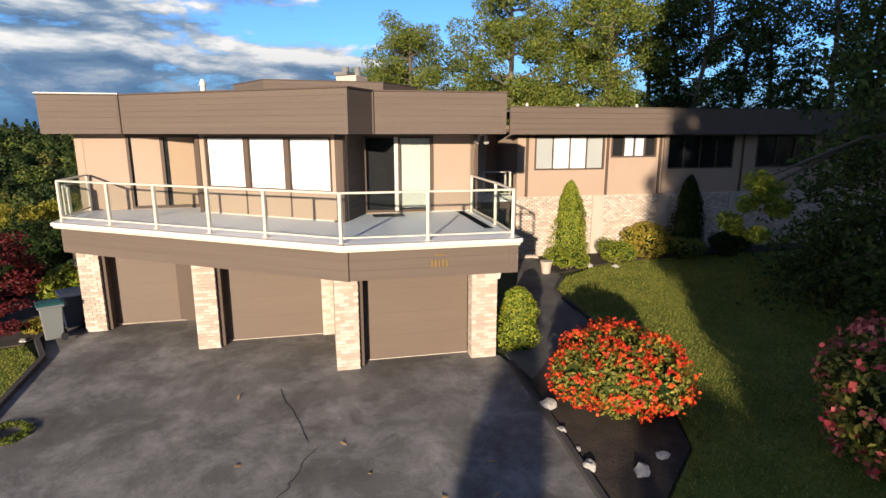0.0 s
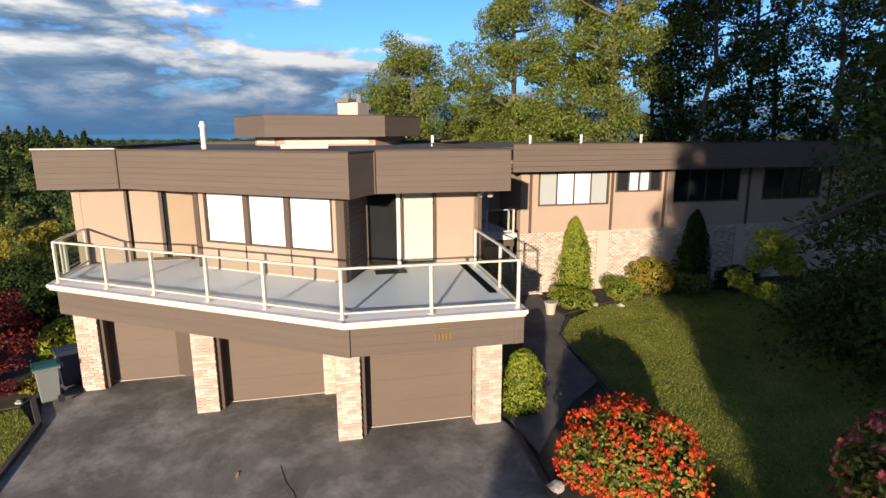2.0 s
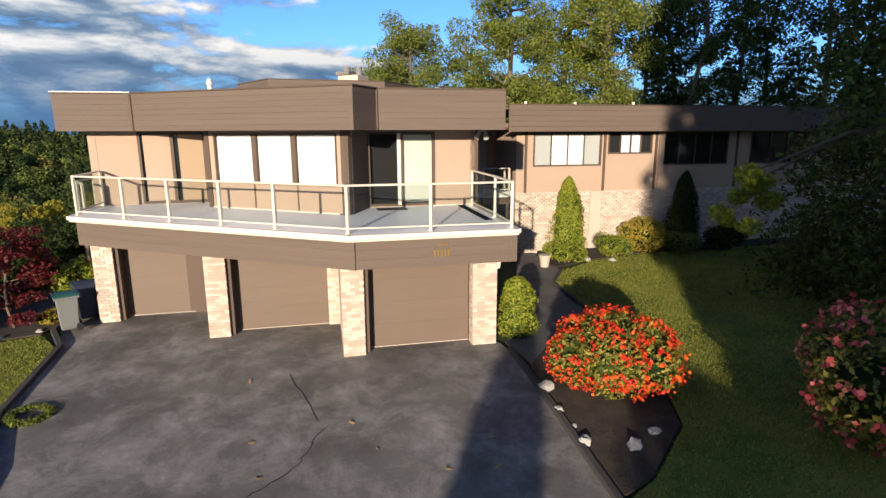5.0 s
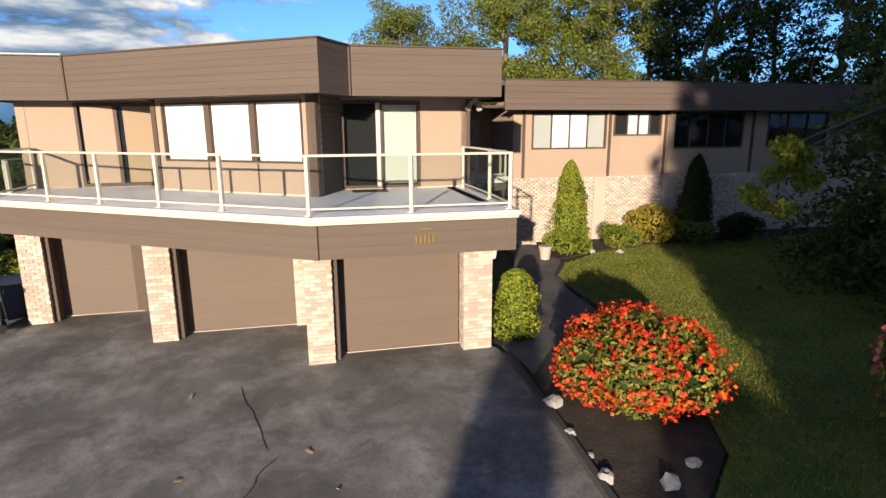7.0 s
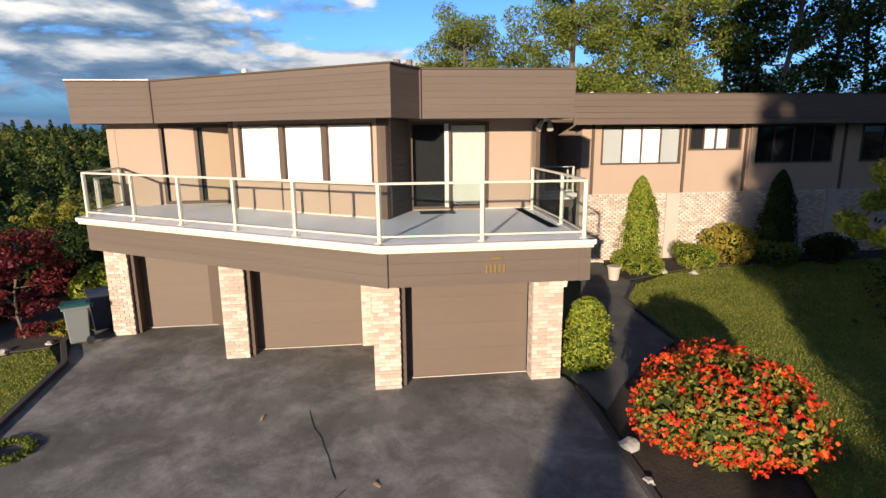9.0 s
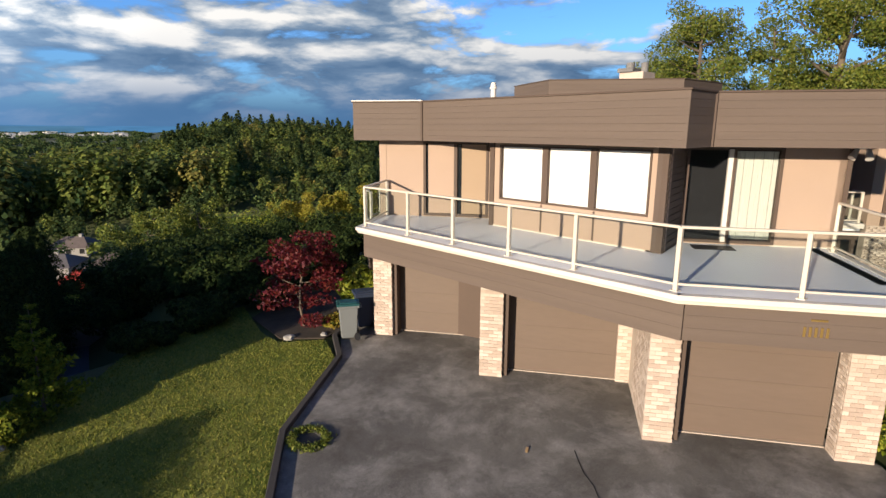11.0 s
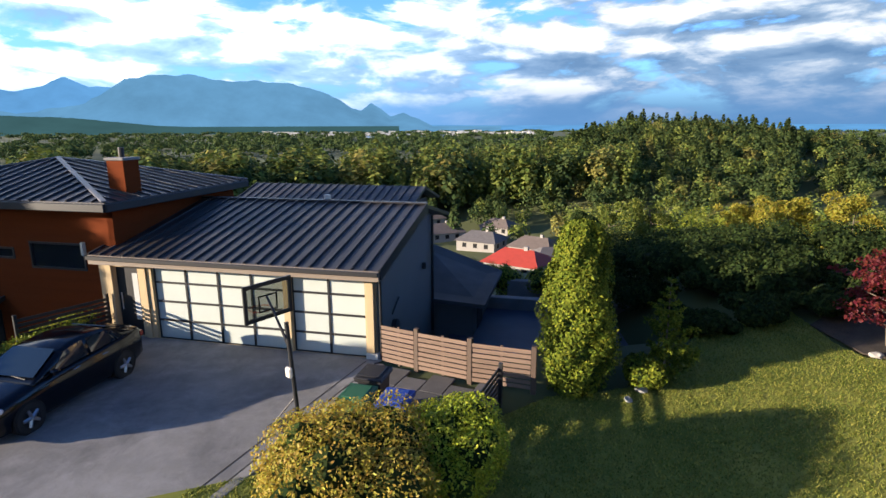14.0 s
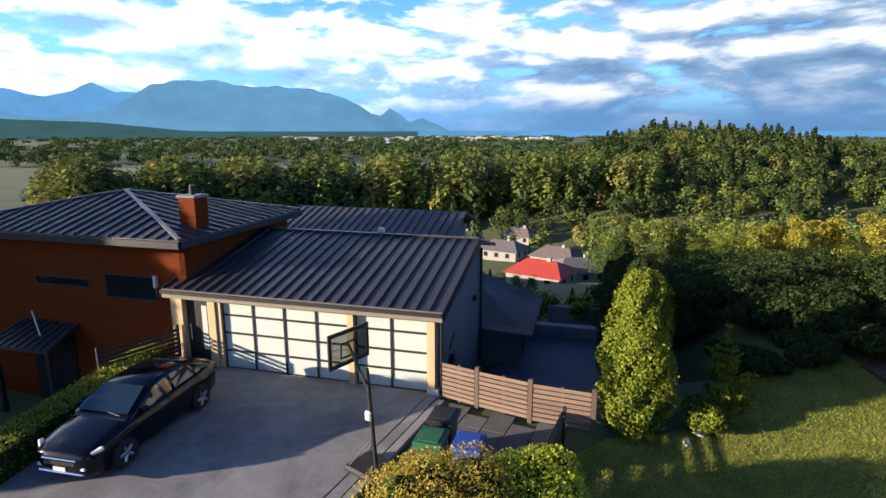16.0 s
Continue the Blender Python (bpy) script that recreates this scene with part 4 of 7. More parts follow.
# ---- roof things ----
ch = thing("chimney", pose(-16.3, 27.2, 5.8), "pale brick chimney on the flat roof", "chimney")
part("chimney_body", B(-0.65, 0.6, -0.6, 0.6, 0, 2.2, 0.02), BRICKJ, ch)
part("cap", B(-0.72, 0.1, -0.7, 0.7, 2.2, 2.4, 0.02), CONCRETE, ch)
part("flue", cyl(bmesh.new(), (-0.4, 0, 2.2), (-0.4, 0, 2.7), 0.2), CONCRETE, ch)
part("flue", cyl(bmesh.new(), (0.35, 0, 2.2), (0.35, 0, 2.65), 0.17), CONCRETE, ch)
vp = thing("vent_pipe", pose(-14.95, 15.1, 5.85), "white metal roof vent pipe with cap", "vent")
part("pipe", cyl(bmesh.new(), (0, 0, 0), (0, 0, 0.75), 0.09, seg=14), WHITE, vp)
part("cap", cyl(bmesh.new(), (0, 0, 0.75), (0.0, 0, 0.95), 0.13, 0.07, seg=14), WHITE, vp)
for p in ((-6.0, 25.0), (-9.0, 21.0), (-4.0, 26.5), (-1.5, 28.0)):
    sv = thing("roof_vent", pose(*p, 5.85), "small pale plastic roof vent", "vent", "roof vents")
    part("pipe", cyl(bmesh.new(), (0, 0, 0), (0, 0, 0.45), 0.06), WHITE, sv)
sk = thing("skylight", pose(-12.2, 17.0, 5.87, 0, 0, A), "low pale flat skylight", "skylight")
part("curb", B(-0.8, 0.8, -0.5, 0.5, 0, 0.15, 0.01), CREAM, sk)
fl = thing("flood_light", pose(*at(WF, 0.12, -0.1), 4.85), "twin white outdoor flood light under the soffit", "lamp")
for dx_ in (-0.09, 0.09):
    part("lamp_head", cyl(bmesh.new(), (dx_, 0, 0.1), (dx_ * 1.6, -0.12, -0.08), 0.04, 0.075), WHITE, fl)
part("base", cyl(bmesh.new(), (0, 0, 0.1), (0, 0, 0.17), 0.07), WHITE, fl)
ml = thing("wall_lamp", pose(*at(PIL[3], 0.62, 0.1), 1.95), "small white wall lamp on the garage corner", "lamp")
part("globe", cyl(bmesh.new(), (0, 0, -0.12), (0, 0, 0.06), 0.06, 0.09), WHITE, ml)
part("bracket", B(-0.08, 0.02, -0.02, 0.02, 0.04, 0.08), DARKTRIM, ml)
dm = thing("door_mat", pose(*at(WE, 0.6, -0.45), ZD, 0, 0, A), "dark door mat on the deck", "mat")
part("mat", B(-0.4, 0.4, -0.22, 0.22, 0, 0.015, 0.004), BLACKM, dm)

# ---- neighbour's house ----
GN = -0.55
NM = pose(-19.6, -12.95, GN, 0, 0, 71.8)


def npos(s, y):
    v = NM @ Vector((s, y, 0))
    return (v.x, v.y)


def roof_slab(parent, pts, th, name="roof_panel", mat_=METALROOF):
    bm = bmesh.new()
    up = [bm.verts.new(p) for p in pts]
    dn = [bm.verts.new((p[0], p[1], p[2] - th)) for p in pts]
    bm.faces.new(up)
    bm.faces.new(dn[::-1])
    n = len(pts)
    for i in range(n):
        bm.faces.new((up[i], dn[i], dn[(i + 1) % n], up[(i + 1) % n]))
    return part(name, bm, mat_, parent)


def seams(parent, a0, a1, b0, b1, n):
    """Standing seams between the eave line a0-a1 and the ridge line b0-b1."""
    a0, a1, b0, b1 = map(Vector, (a0, a1, b0, b1))
    for i in range(n + 1):
        p, q = a0.lerp(a1, i / n), b0.lerp(b1, i / n)
        if (q - p).length < 0.15:
            continue
        m = Matrix.Translation((p + q) / 2) @ (q - p).to_track_quat("X", "Z").to_matrix().to_4x4()
        L_ = (q - p).length / 2
        part("standing_seam", B(-L_, L_, -0.02, 0.02, 0.0, 0.05, 0, m), METALROOF, parent)


ng = thing("neighbour_garage", NM, "beige garage with dark standing-seam metal roof and frosted doors", "house")
NL = 8.47
gh = [(0.45, 1.3, 0.0, 2.1), (1.75, 5.85, 0.0, 2.25), (6.05, 8.15, 0.0, 2.25)]
part("wall", wall_bm(NL, -0.2, 2.45, 0.2, gh), BEIGE, ng)
for s in (0.35, 1.5, 5.95, 8.3):
    part("pier", B(s - 0.1, s + 0.1, -0.05, 0.0, -0.1, 2.4, 0.01), BEIGE, ng)
part("base_block", B(8.17, 8.5, -0.08, 0.1, -0.1, 0.18, 0.01), WHITE, ng)
EA, RB = (-0.42, 2.52), (4.2, 3.55)
S0, S1 = 0.15, 8.72
roof_slab(ng, [(S0, EA[0], EA[1]), (S1, EA[0], EA[1]), (S1, RB[0], RB[1]), (S0, RB[0], RB[1])], 0.12, "roof")
seams(ng, (S0, EA[0], EA[1]), (S1, EA[0], EA[1]), (S0, RB[0], RB[1]), (S1, RB[0], RB[1]), 23)
roof_slab(ng, [(S0, RB[0], RB[1]), (S1, RB[0], RB[1]), (S1, 7.5, 2.8), (S0, 7.5, 2.8)], 0.12, "roof")
part("ridge_cap", B(S0, S1, RB[0] - 0.1, RB[0] + 0.1, RB[1], RB[1] + 0.06, 0.02), METALROOF, ng)
part("eave_fascia", B(S0, S1, EA[0] - 0.06, EA[0], EA[1] - 0.26, EA[1] + 0.0, 0.008), material("eave_taupe", (0.2, 0.16, 0.125), 0.7, spread=0.1), ng, "taupe eave fascia")
part("gutter", B(S0, S1, EA[0] - 0.14, EA[0] - 0.06, EA[1] - 0.12, EA[1] - 0.01, 0.012), BLACKM, ng)
part("eave_soffit", B(S0, S1, EA[0], 0.0, EA[1] - 0.26, EA[1] - 0.22), MATS["eave_taupe"], ng)
bm = bmesh.new()
prof = [(0.0, -0.8), (5.6, -1.6), (5.6, 3.02), (4.2, 3.42), (0.0, 2.5)]
a = [bm.verts.new((NL, y, z)) for y, z in prof]
b = [bm.verts.new((NL - 0.2, y, z)) for y, z in prof]
bm.faces.new(a)
bm.faces.new(b[::-1])
for i in range(5):
    bm.faces.new((a[i], b[i], b[(i + 1) % 5], a[(i + 1) % 5]))
part("gable_wall", bm, GREYWALL, ng, "shaded grey stucco gable wall")
part("barge_board", B(0, 4.75, -0.03, 0.03, -0.24, 0.02, 0, Matrix.Translation((S1, EA[0], EA[1])) @ (Vector((0, RB[0] - EA[0], RB[1] - EA[1])).to_track_quat("X", "Z").to_matrix().to_4x4())), BLACKM, ng)
part("downpipe", cyl(bmesh.new(), (8.55, 0.06, 0), (8.55, 0.06, 2.3), 0.04), BLACKM, ng)
part("downpipe", cyl(bmesh.new(), (8.55, 5.5, -1.2), (8.55, 5.5, 3.0), 0.05), BLACKM, ng)
part("wall_lamp", B(8.47, 8.6, 4.4, 4.52, 1.35, 1.55, 0.01), BLACKM, ng)
part("hose_reel", cyl(bmesh.new(), (8.47, 1.3, 0.5), (8.6, 1.3, 0.5), 0.18, seg=14), BLACKM, ng)
part("pipe", cyl(bmesh.new(), (8.52, 1.1, 0.9), (8.52, 1.7, 1.2), 0.025), BLACKM, ng)
part("back_wall", B(0, NL, 5.6, 5.8, -3.0, 3.0), GREYWALL, ng)
part("roof_vent", cyl(bmesh.new(), (5.2, 4.4, 3.5), (5.2, 4.4, 3.75), 0.12), CREAM, ng)
# small sign over the entry, as bars
part("sign_plate", B(0.5, 1.25, -0.07, -0.04, 2.14, 2.34), MATS["eave_taupe"], ng)
for k in range(5):
    part("sign_bar", B(0.6 + k * 0.115, 0.66 + k * 0.115, -0.085, -0.07, 2.17, 2.31), BLACKM, ng)
for (s0, s1, z0, z1), cols, rows in ((gh[1], 4, 4), (gh[2], 2, 4)):
    gd = thing("panel_garage_door", NM, "aluminium garage door with frosted white glass panels", "garage door", "neighbour garage doors")
    cw, rh = (s1 - s0) / cols, (z1 - z0) / rows
    for c in range(cols):
        for r in range(rows):
            part("pane", B(s0 + c * cw + 0.03, s0 + (c + 1) * cw - 0.03, 0.13, 0.15, z0 + r * rh + 0.03, z0 + (r + 1) * rh - 0.03), FROST, gd)
    for c in range(cols + 1):
        part("stile", B(s0 + c * cw - 0.03, s0 + c * cw + 0.03, 0.1, 0.16, z0, z1), BLACKM, gd)
    for r in range(rows + 1):
        part("rail", B(s0 + 0.03, s1 - 0.03, 0.102, 0.158, z0 + max(0, r * rh - 0.03), z0 + min(z1, r * rh + 0.03)), BLACKM, gd)
ndoor = thing("door_4", NM, "dark front door beside the garage", "door", kind="structure")
part("leaf", B(0.47, 1.28, 0.12, 0.17, 0.02, 2.08), BLACKM, ndoor)
part("glass_strip", B(1.0, 1.18, 0.11, 0.12, 0.5, 1.9), GREYBLIND, ndoor)
part("door_handle", cyl(bmesh.new(), (0.6, 0.08, 0.8), (0.6, 0.08, 1.3), 0.015), CREAM, ndoor)
# lower rear wing and far metal roof
rw = thing("rear_wing", NM, "low grey rear wing with dark roof", "house")
part("wall", B(7.2, 9.9, 6.2, 10.2, -3.5, -0.25), GREYWALL, rw)
part("window", B(9.9, 9.93, 7.0, 8.2, -1.6, -0.6), DARKIN, rw)
roof_slab(rw, [(6.9, 5.7, 0.0), (10.4, 5.7, -0.2), (10.4, 10.6, -0.2), (6.9, 10.6, 1.0)], 0.15, "roof", ROOFTAR)
fr_ = thing("far_roof_wing", NM, "rear wing with dark ribbed metal roof", "house")
part("wall", B(-2.5, 5.6, 11.2, 16.0, -5.0, 2.3), GREYWALL, fr_)
roof_slab(fr_, [(-3.0, 10.7, 2.3), (6.2, 10.7, 2.3), (6.2, 13.5, 3.1), (-3.0, 13.5, 3.1)], 0.12, "roof")
seams(fr_, (-3.0, 10.7, 2.3), (6.2, 10.7, 2.3), (-3.0, 13.5, 3.1), (6.2, 13.5, 3.1), 22)
roof_slab(fr_, [(-3.0, 13.5, 3.1), (6.2, 13.5, 3.1), (6.2, 16.4, 2.3), (-3.0, 16.4, 2.3)], 0.12, "roof")

# orange house
oh = thing("orange_house", NM, "tall orange cedar house with hipped dark metal roof, in shade", "house")
ow = [(-2.55, -0.55, 1.86, 2.68), (-5.4, -3.15, 2.1, 2.46)]
m2 = pose(-8.2, 0.15, 0)
part("wall", wall_bm(8.75, -3.2, 4.0, 0.2, [(a + 8.2, b + 8.2, c, d) for a, b, c, d in ow]), ORANGE, oh, m=m2)
part("side_wall", B(0.35, 0.55, 0.15, 6.0, 0.5, 4.0), ORANGE, oh)
part("end_wall", B(-8.2, -8.0, 0.35, 6.0, -3.2, 4.0), ORANGE, oh)
for a, b, c, d in ow:
    window("window_6" if a > -3 else "window_7", NM @ m2, a + 8.2, b + 8.2, c, d, [1], [GREYBLIND if a > -3 else None], "black-framed window in orange cladding", frame_mat=BLACKM, fr=0.06, glass_mat=DARKGLASS)
AP = (-4.05, 2.9, 4.97)
E4 = [(-9.1, -0.5, 4.0), (1.0, -0.5, 4.0), (1.0, 6.3, 4.0), (-9.1, 6.3, 4.0)]
for i in range(4):
    p, q = E4[i], E4[(i + 1) % 4]
    bm = bmesh.new()
    bm.faces.new([bm.verts.new(v) for v in (p, q, AP)])
    r = bmesh.ops.extrude_face_region(bm, geom=bm.faces[:])
    bmesh.ops.translate(bm, verts=[g for g in r["geom"] if isinstance(g, bmesh.types.BMVert)], vec=(0, 0, -0.06))
    part("roof_slope", bm, METALROOF, oh)
    # seams run up the slope and stop at the hips
    pv, qv, av = Vector(p), Vector(q), Vector(AP)
    ed = (qv - pv).normalized()
    f0 = (av - pv).dot(ed)
    foot = pv + ed * f0
    Le = (qv - pv).length
    if i < 2:
        nse = int(Le / 0.42)
        for k in range(1, nse):
            s = Le * k / nse
            t_ = s / f0 if s < f0 else (Le - s) / (Le - f0)
            a0 = pv + ed * s
            b0 = a0 + (av - foot) * t_
            if (b0 - a0).length > 0.2:
                mm = Matrix.Translation((a0 + b0) / 2) @ (b0 - a0).to_track_quat("X", "Z").to_matrix().to_4x4()
                part("standing_seam", B(-(b0 - a0).length / 2, (b0 - a0).length / 2, -0.02, 0.02, 0, 0.05, 0, mm), METALROOF, oh)
    mm = Matrix.Translation((pv + av) / 2) @ (av - pv).to_track_quat("X", "Z").to_matrix().to_4x4()
    part("hip_cap", B(-(av - pv).length / 2, (av - pv).length / 2, -0.08, 0.08, 0, 0.06, 0.02, mm), material("roof_cap", (0.16, 0.15, 0.15), 0.4, metal=0.5), oh)
    mm = Matrix.Translation((pv + qv) / 2) @ (qv - pv).to_track_quat("X", "Z").to_matrix().to_4x4()
    part("eave_gutter", B(-Le / 2, Le / 2, -0.06, 0.06, -0.26, -0.03, 0.02, mm), BLACKM, oh)
part("soffit", B(-9.0, 0.9, -0.4, 6.2, 3.76, 3.8), BLACKM, oh)
oc = thing("orange_chimney", NM @ pose(0.25, 1.1, 4.0), "orange chimney with pale cap and pipe", "chimney")
part("chimney_body", B(-0.3, 0.3, -0.3, 0.3, -0.2, 1.05, 0.015), ORANGE, oc)
part("cap", B(-0.34, 0.34, -0.34, 0.34, 1.05, 1.13, 0.015), CONCRETE, oc)
part("pipe", cyl(bmesh.new(), (0, 0, 1.1), (0, 0, 1.42), 0.08), BLACKM, oc)
cn = thing("entry_canopy", NM, "small canopy with ribbed metal roof on posts", "canopy")
roof_slab(cn, [(-6.3, -1.15, 0.4), (-3.7, -1.15, 0.4), (-3.85, 0.15, 0.85), (-6.0, 0.15, 0.85)], 0.1, "roof")
seams(cn, (-6.3, -1.15, 0.4), (-3.7, -1.15, 0.4), (-6.0, 0.15, 0.85), (-3.85, 0.15, 0.85), 8)
for s in (-6.1, -3.9):
    part("post", B(s - 0.07, s + 0.07, -1.05, -0.91, -2.9, 0.38), BLACKM, cn)
part("leaning_pole", cyl(bmesh.new(), (-4.6, -0.6, 0.62), (-5.0, -0.45, 1.4), 0.025), CREAM, cn)
# flat dark panel stands in for the shade of the entry under the canopy
part("entry_recess", B(-5.9, -4.1, 0.1, 0.148, -2.9, 0.4), DARKIN, cn)
for s in (-0.55, -8.0):
    lp = thing("wall_light", NM @ pose(s, 0.06, 2.35), "pale slim wall light on the orange wall", "lamp")
    part("body", B(-0.05, 0.05, -0.03, 0.09, 0, 0.38, 0.01), CREAM, lp)

# ---- neighbour's drive, pavers, hedge ----
ND = [npos(-0.4, 0.0), npos(8.6, 0.0), (-16.7, -4.98), (-12.68, -7.05), (-5.6, -10.7), (-5.6, -16.0), (-13.4, -14.6), npos(-0.2, -1.4)]
surface("driveway", ND, 0.025, DRIVEWAY_CONCRETE, 1.0, "broom-finished grey concrete driveway", "driveway")
strip("kerb", [(-16.62, -4.85), (-12.6, -6.92), (-5.6, -10.5)], 0.22, 0.07, CONCRETE, "concrete drive border strip", "kerb")
surface("drive_joint", [(-16.85, -5.2), (-12.8, -7.3), (-5.7, -10.95), (-5.7, -10.98), (-12.8, -7.33), (-16.85, -5.23)], 0.03, KERB, 2.0, "dark groove along the drive edge", "joint", thick=0.004)
PAVER = material("paver", (0.10, 0.098, 0.1), 0.85, spread=0.25, fine=40, coarse=2, obj=0.22, bump=0.4)
pavm, pl = run((-16.2, -4.8), (-13.9, -6.0))
pv_ = thing("paver_patio", pavm @ pose(0, 0, -0.57), "grey concrete slab paving with open joints", "paving", kind="structure")
for r in range(5):
    s = 0.0 if r % 2 else -0.35
    k = 0
    while s < 2.2:
        w_ = (0.9, 0.6)[(k + r) % 2]
        bmx = B(0.008, w_ - 0.008, 0.008, 0.592, -0.04, 0.03, 0.008)
        part("slab", bmx, PAVER, pv_, m=pose(s, 0.05 + r * 0.6, random.uniform(-0.004, 0.004)))
        s += w_
        k += 1

# slatted fence
FP = [(-16.85, -4.79), (-16.27, -3.91), (-15.53, -2.67), (-14.92, -1.27)]
for p, q in zip(FP, FP[1:]):
    z0 = float(height(*p)) - 0.02
    m, L_ = run(p, q)
    fn = thing("fence_panel", m @ pose(0, 0, z0), "weathered brown horizontal slat fence panel", "fence", "slat fence panels")
    part("post", B(L_ - 0.06, L_ + 0.06, -0.06, 0.06, -0.2, 1.12, 0.008), DARKTRIM, fn)
    for k in range(8):
        part("slat", B(0.02, L_ - 0.07, -0.05, -0.028, 0.06 + k * 0.125, 0.06 + k * 0.125 + 0.098, 0.004), WOODSLAT, fn, m=pose(0, random.uniform(-0.004, 0.004), 0))
    part("backing_rail", B(L_ / 2 - 0.03, L_ / 2 + 0.03, -0.027, 0.01, 0.0, 1.06), DARKTRIM, fn)


def slat_fence(name, p, q, h, n, label, mat_=BLACKM, drop=0.0):
    m, L_ = run(p, q)
    z0, z1 = float(height(*p)), float(height(*q))
    f = thing(name, m @ pose(0, 0, z0), label, "fence")
    part("post", B(0, 0.08, -0.04, 0.04, -0.2, h + 0.06), mat_, f)
    part("post", B(L_ - 0.08, L_, -0.04, 0.04, -0.4, h + 0.06 + (z1 - z0)), mat_, f)
    sl = math.degrees(math.atan2(z1 - z0 - drop, L_))
    for k in range(n):
        part("slat", B(0.0, L_, -0.05, -0.03, 0.06 + k * (h - 0.06) / n, 0.06 + k * (h - 0.06) / n + 0.6 * h / n, 0, pose(0, 0, 0, 0, -sl, 0)), mat_, f)
    return f


slat_fence("slat_screen", npos(-0.5, -2.3), npos(0.3, -0.12), 1.25, 9, "dark horizontal slat screen beside the entry")
slat_fence("slat_fence", (-14.35, -2.15), (-12.2, -3.3), 0.95, 7, "dark stained horizontal slat fence on the lawn's edge")

# basketball hoop
hp = thing("basketball_hoop", pose(-13.65, -6.55, GN + 0.02, 0, 0, -41), "portable basketball hoop with clear backboard on black pole", "basketball hoop")
part("base", B(-0.4, 0.4, -0.35, 0.55, 0, 0.16, 0.05), BLACKM, hp)
part("pole", cyl(bmesh.new(), (0, 0.25, 0.1), (0, 0.05, 2.3), 0.045), BLACKM, hp)
for sx in (-0.3, 0.3):
    part("brace", cyl(bmesh.new(), (sx, -0.25, 0.14), (0, 0.2, 0.8), 0.015), BLACKM, hp)
part("arm", cyl(bmesh.new(), (0.06, 0.08, 2.0), (0.06, -0.42, 2.75), 0.025), BLACKM, hp)
part("arm", cyl(bmesh.new(), (-0.06, 0.0, 1.75), (-0.06, -0.42, 2.45), 0.025), BLACKM, hp)
bb = part("backboard", B(-0.53, 0.53, -0.46, -0.45, 2.3, 3.02), glass("board_glass", (0.85, 0.88, 0.85), clear=0.55), hp, "clear acrylic board")
for x0, x1, z0, z1 in ((-0.56, 0.56, 2.96, 3.04), (-0.56, 0.56, 2.28, 2.36), (-0.56, -0.48, 2.36, 2.96), (0.48, 0.56, 2.36, 2.96)):
    part("board_frame", B(x0, x1, -0.475, -0.44, z0, z1), BLACKM, hp)
for x0, x1, z0, z1 in ((-0.22, 0.22, 2.74, 2.77), (-0.22, 0.22, 2.43, 2.46), (-0.22, -0.19, 2.46, 2.74), (0.19, 0.22, 2.46, 2.74)):
    part("target_square", B(x0, x1, -0.48, -0.462, z0, z1), BLACKM, hp)
bm = bmesh.new()
for k in range(20):
    a0, a1 = 2 * math.pi * k / 20, 2 * math.pi * (k + 1) / 20
    cyl(bm, (0.23 * math.cos(a0), -0.72 + 0.23 * math.sin(a0), 2.42), (0.23 * math.cos(a1), -0.72 + 0.23 * math.sin(a1), 2.42), 0.01, seg=5)
part("rim", bm, material("orange_rim", (0.4, 0.08, 0.02), 0.5), hp)
part("height_handle", B(0.04, 0.12, 0.05, 0.22, 1.2, 1.42, 0.03), WHITE, hp, "white adjusting handle")


# wheelie bins
def wheelie_bin(p, z, rz, body, lid, label, h=0.95, size=1.0):
    b_ = thing("wheelie_bin", pose(p[0], p[1], z, 0, 0, rz) @ Matrix.Diagonal((size, size, 1, 1)), label, "bin", "wheelie bins")
    bm = bmesh.new()
    box(bm, -0.26, 0.26, -0.31, 0.31, 0.05, h, 0.03)
    for v in bm.verts:
        k = 0.78 + 0.22 * (v.co.z / h)
        v.co.x *= k
        v.co.y *= k
    part("body", bm, body, b_)
    part("rim", B(-0.3, 0.3, -0.35, 0.35, h - 0.06, h + 0.0, 0.015), body, b_)
    lb_ = part("lid", B(-0.31, 0.31, -0.37, 0.36, h, h + 0.05, 0.02), lid, b_)
    part("lid_rib", B(-0.22, 0.22, -0.28, 0.28, h + 0.05, h + 0.075, 0.015), lid, b_)
    part("handle", cyl(bmesh.new(), (-0.22, 0.4, h - 0.05), (0.22, 0.4, h - 0.05), 0.02), body, b_)
    for sx in (-0.27, 0.27):
        part("wheel", cyl(bmesh.new(), (sx - 0.03, 0.25, 0.1), (sx + 0.03, 0.25, 0.1), 0.1, seg=14), BLACKM, b_)
    return b_


GREYPL = material("grey_plastic", (0.15, 0.16, 0.158), 0.55, spread=0.1)
TEALPL = material("teal_plastic", (0.015, 0.075, 0.075), 0.5, spread=0.1)
NAVYPL = material("navy_plastic", (0.025, 0.035, 0.06), 0.5, spread=0.1)
GREENPL = material("green_plastic", (0.02, 0.11, 0.05), 0.5, spread=0.1)
BLUEPL = material("blue_plastic", (0.02, 0.06, 0.3), 0.5, spread=0.1)
wheelie_bin((-13.75, 8.35), 0.0, -30, GREYPL, TEALPL, "grey wheelie bin with teal lid on the drive", 0.92, 0.8)
wheelie_bin((-14.15, 9.15), 0.0, -24, NAVYPL, NAVYPL, "dark navy wheelie bin beside the garage", 0.97, 0.85)
wheelie_bin((-13.45, -5.2), GN - 0.02, 70, GREENPL, GREENPL, "green wheelie bin beside the patio", 0.85)
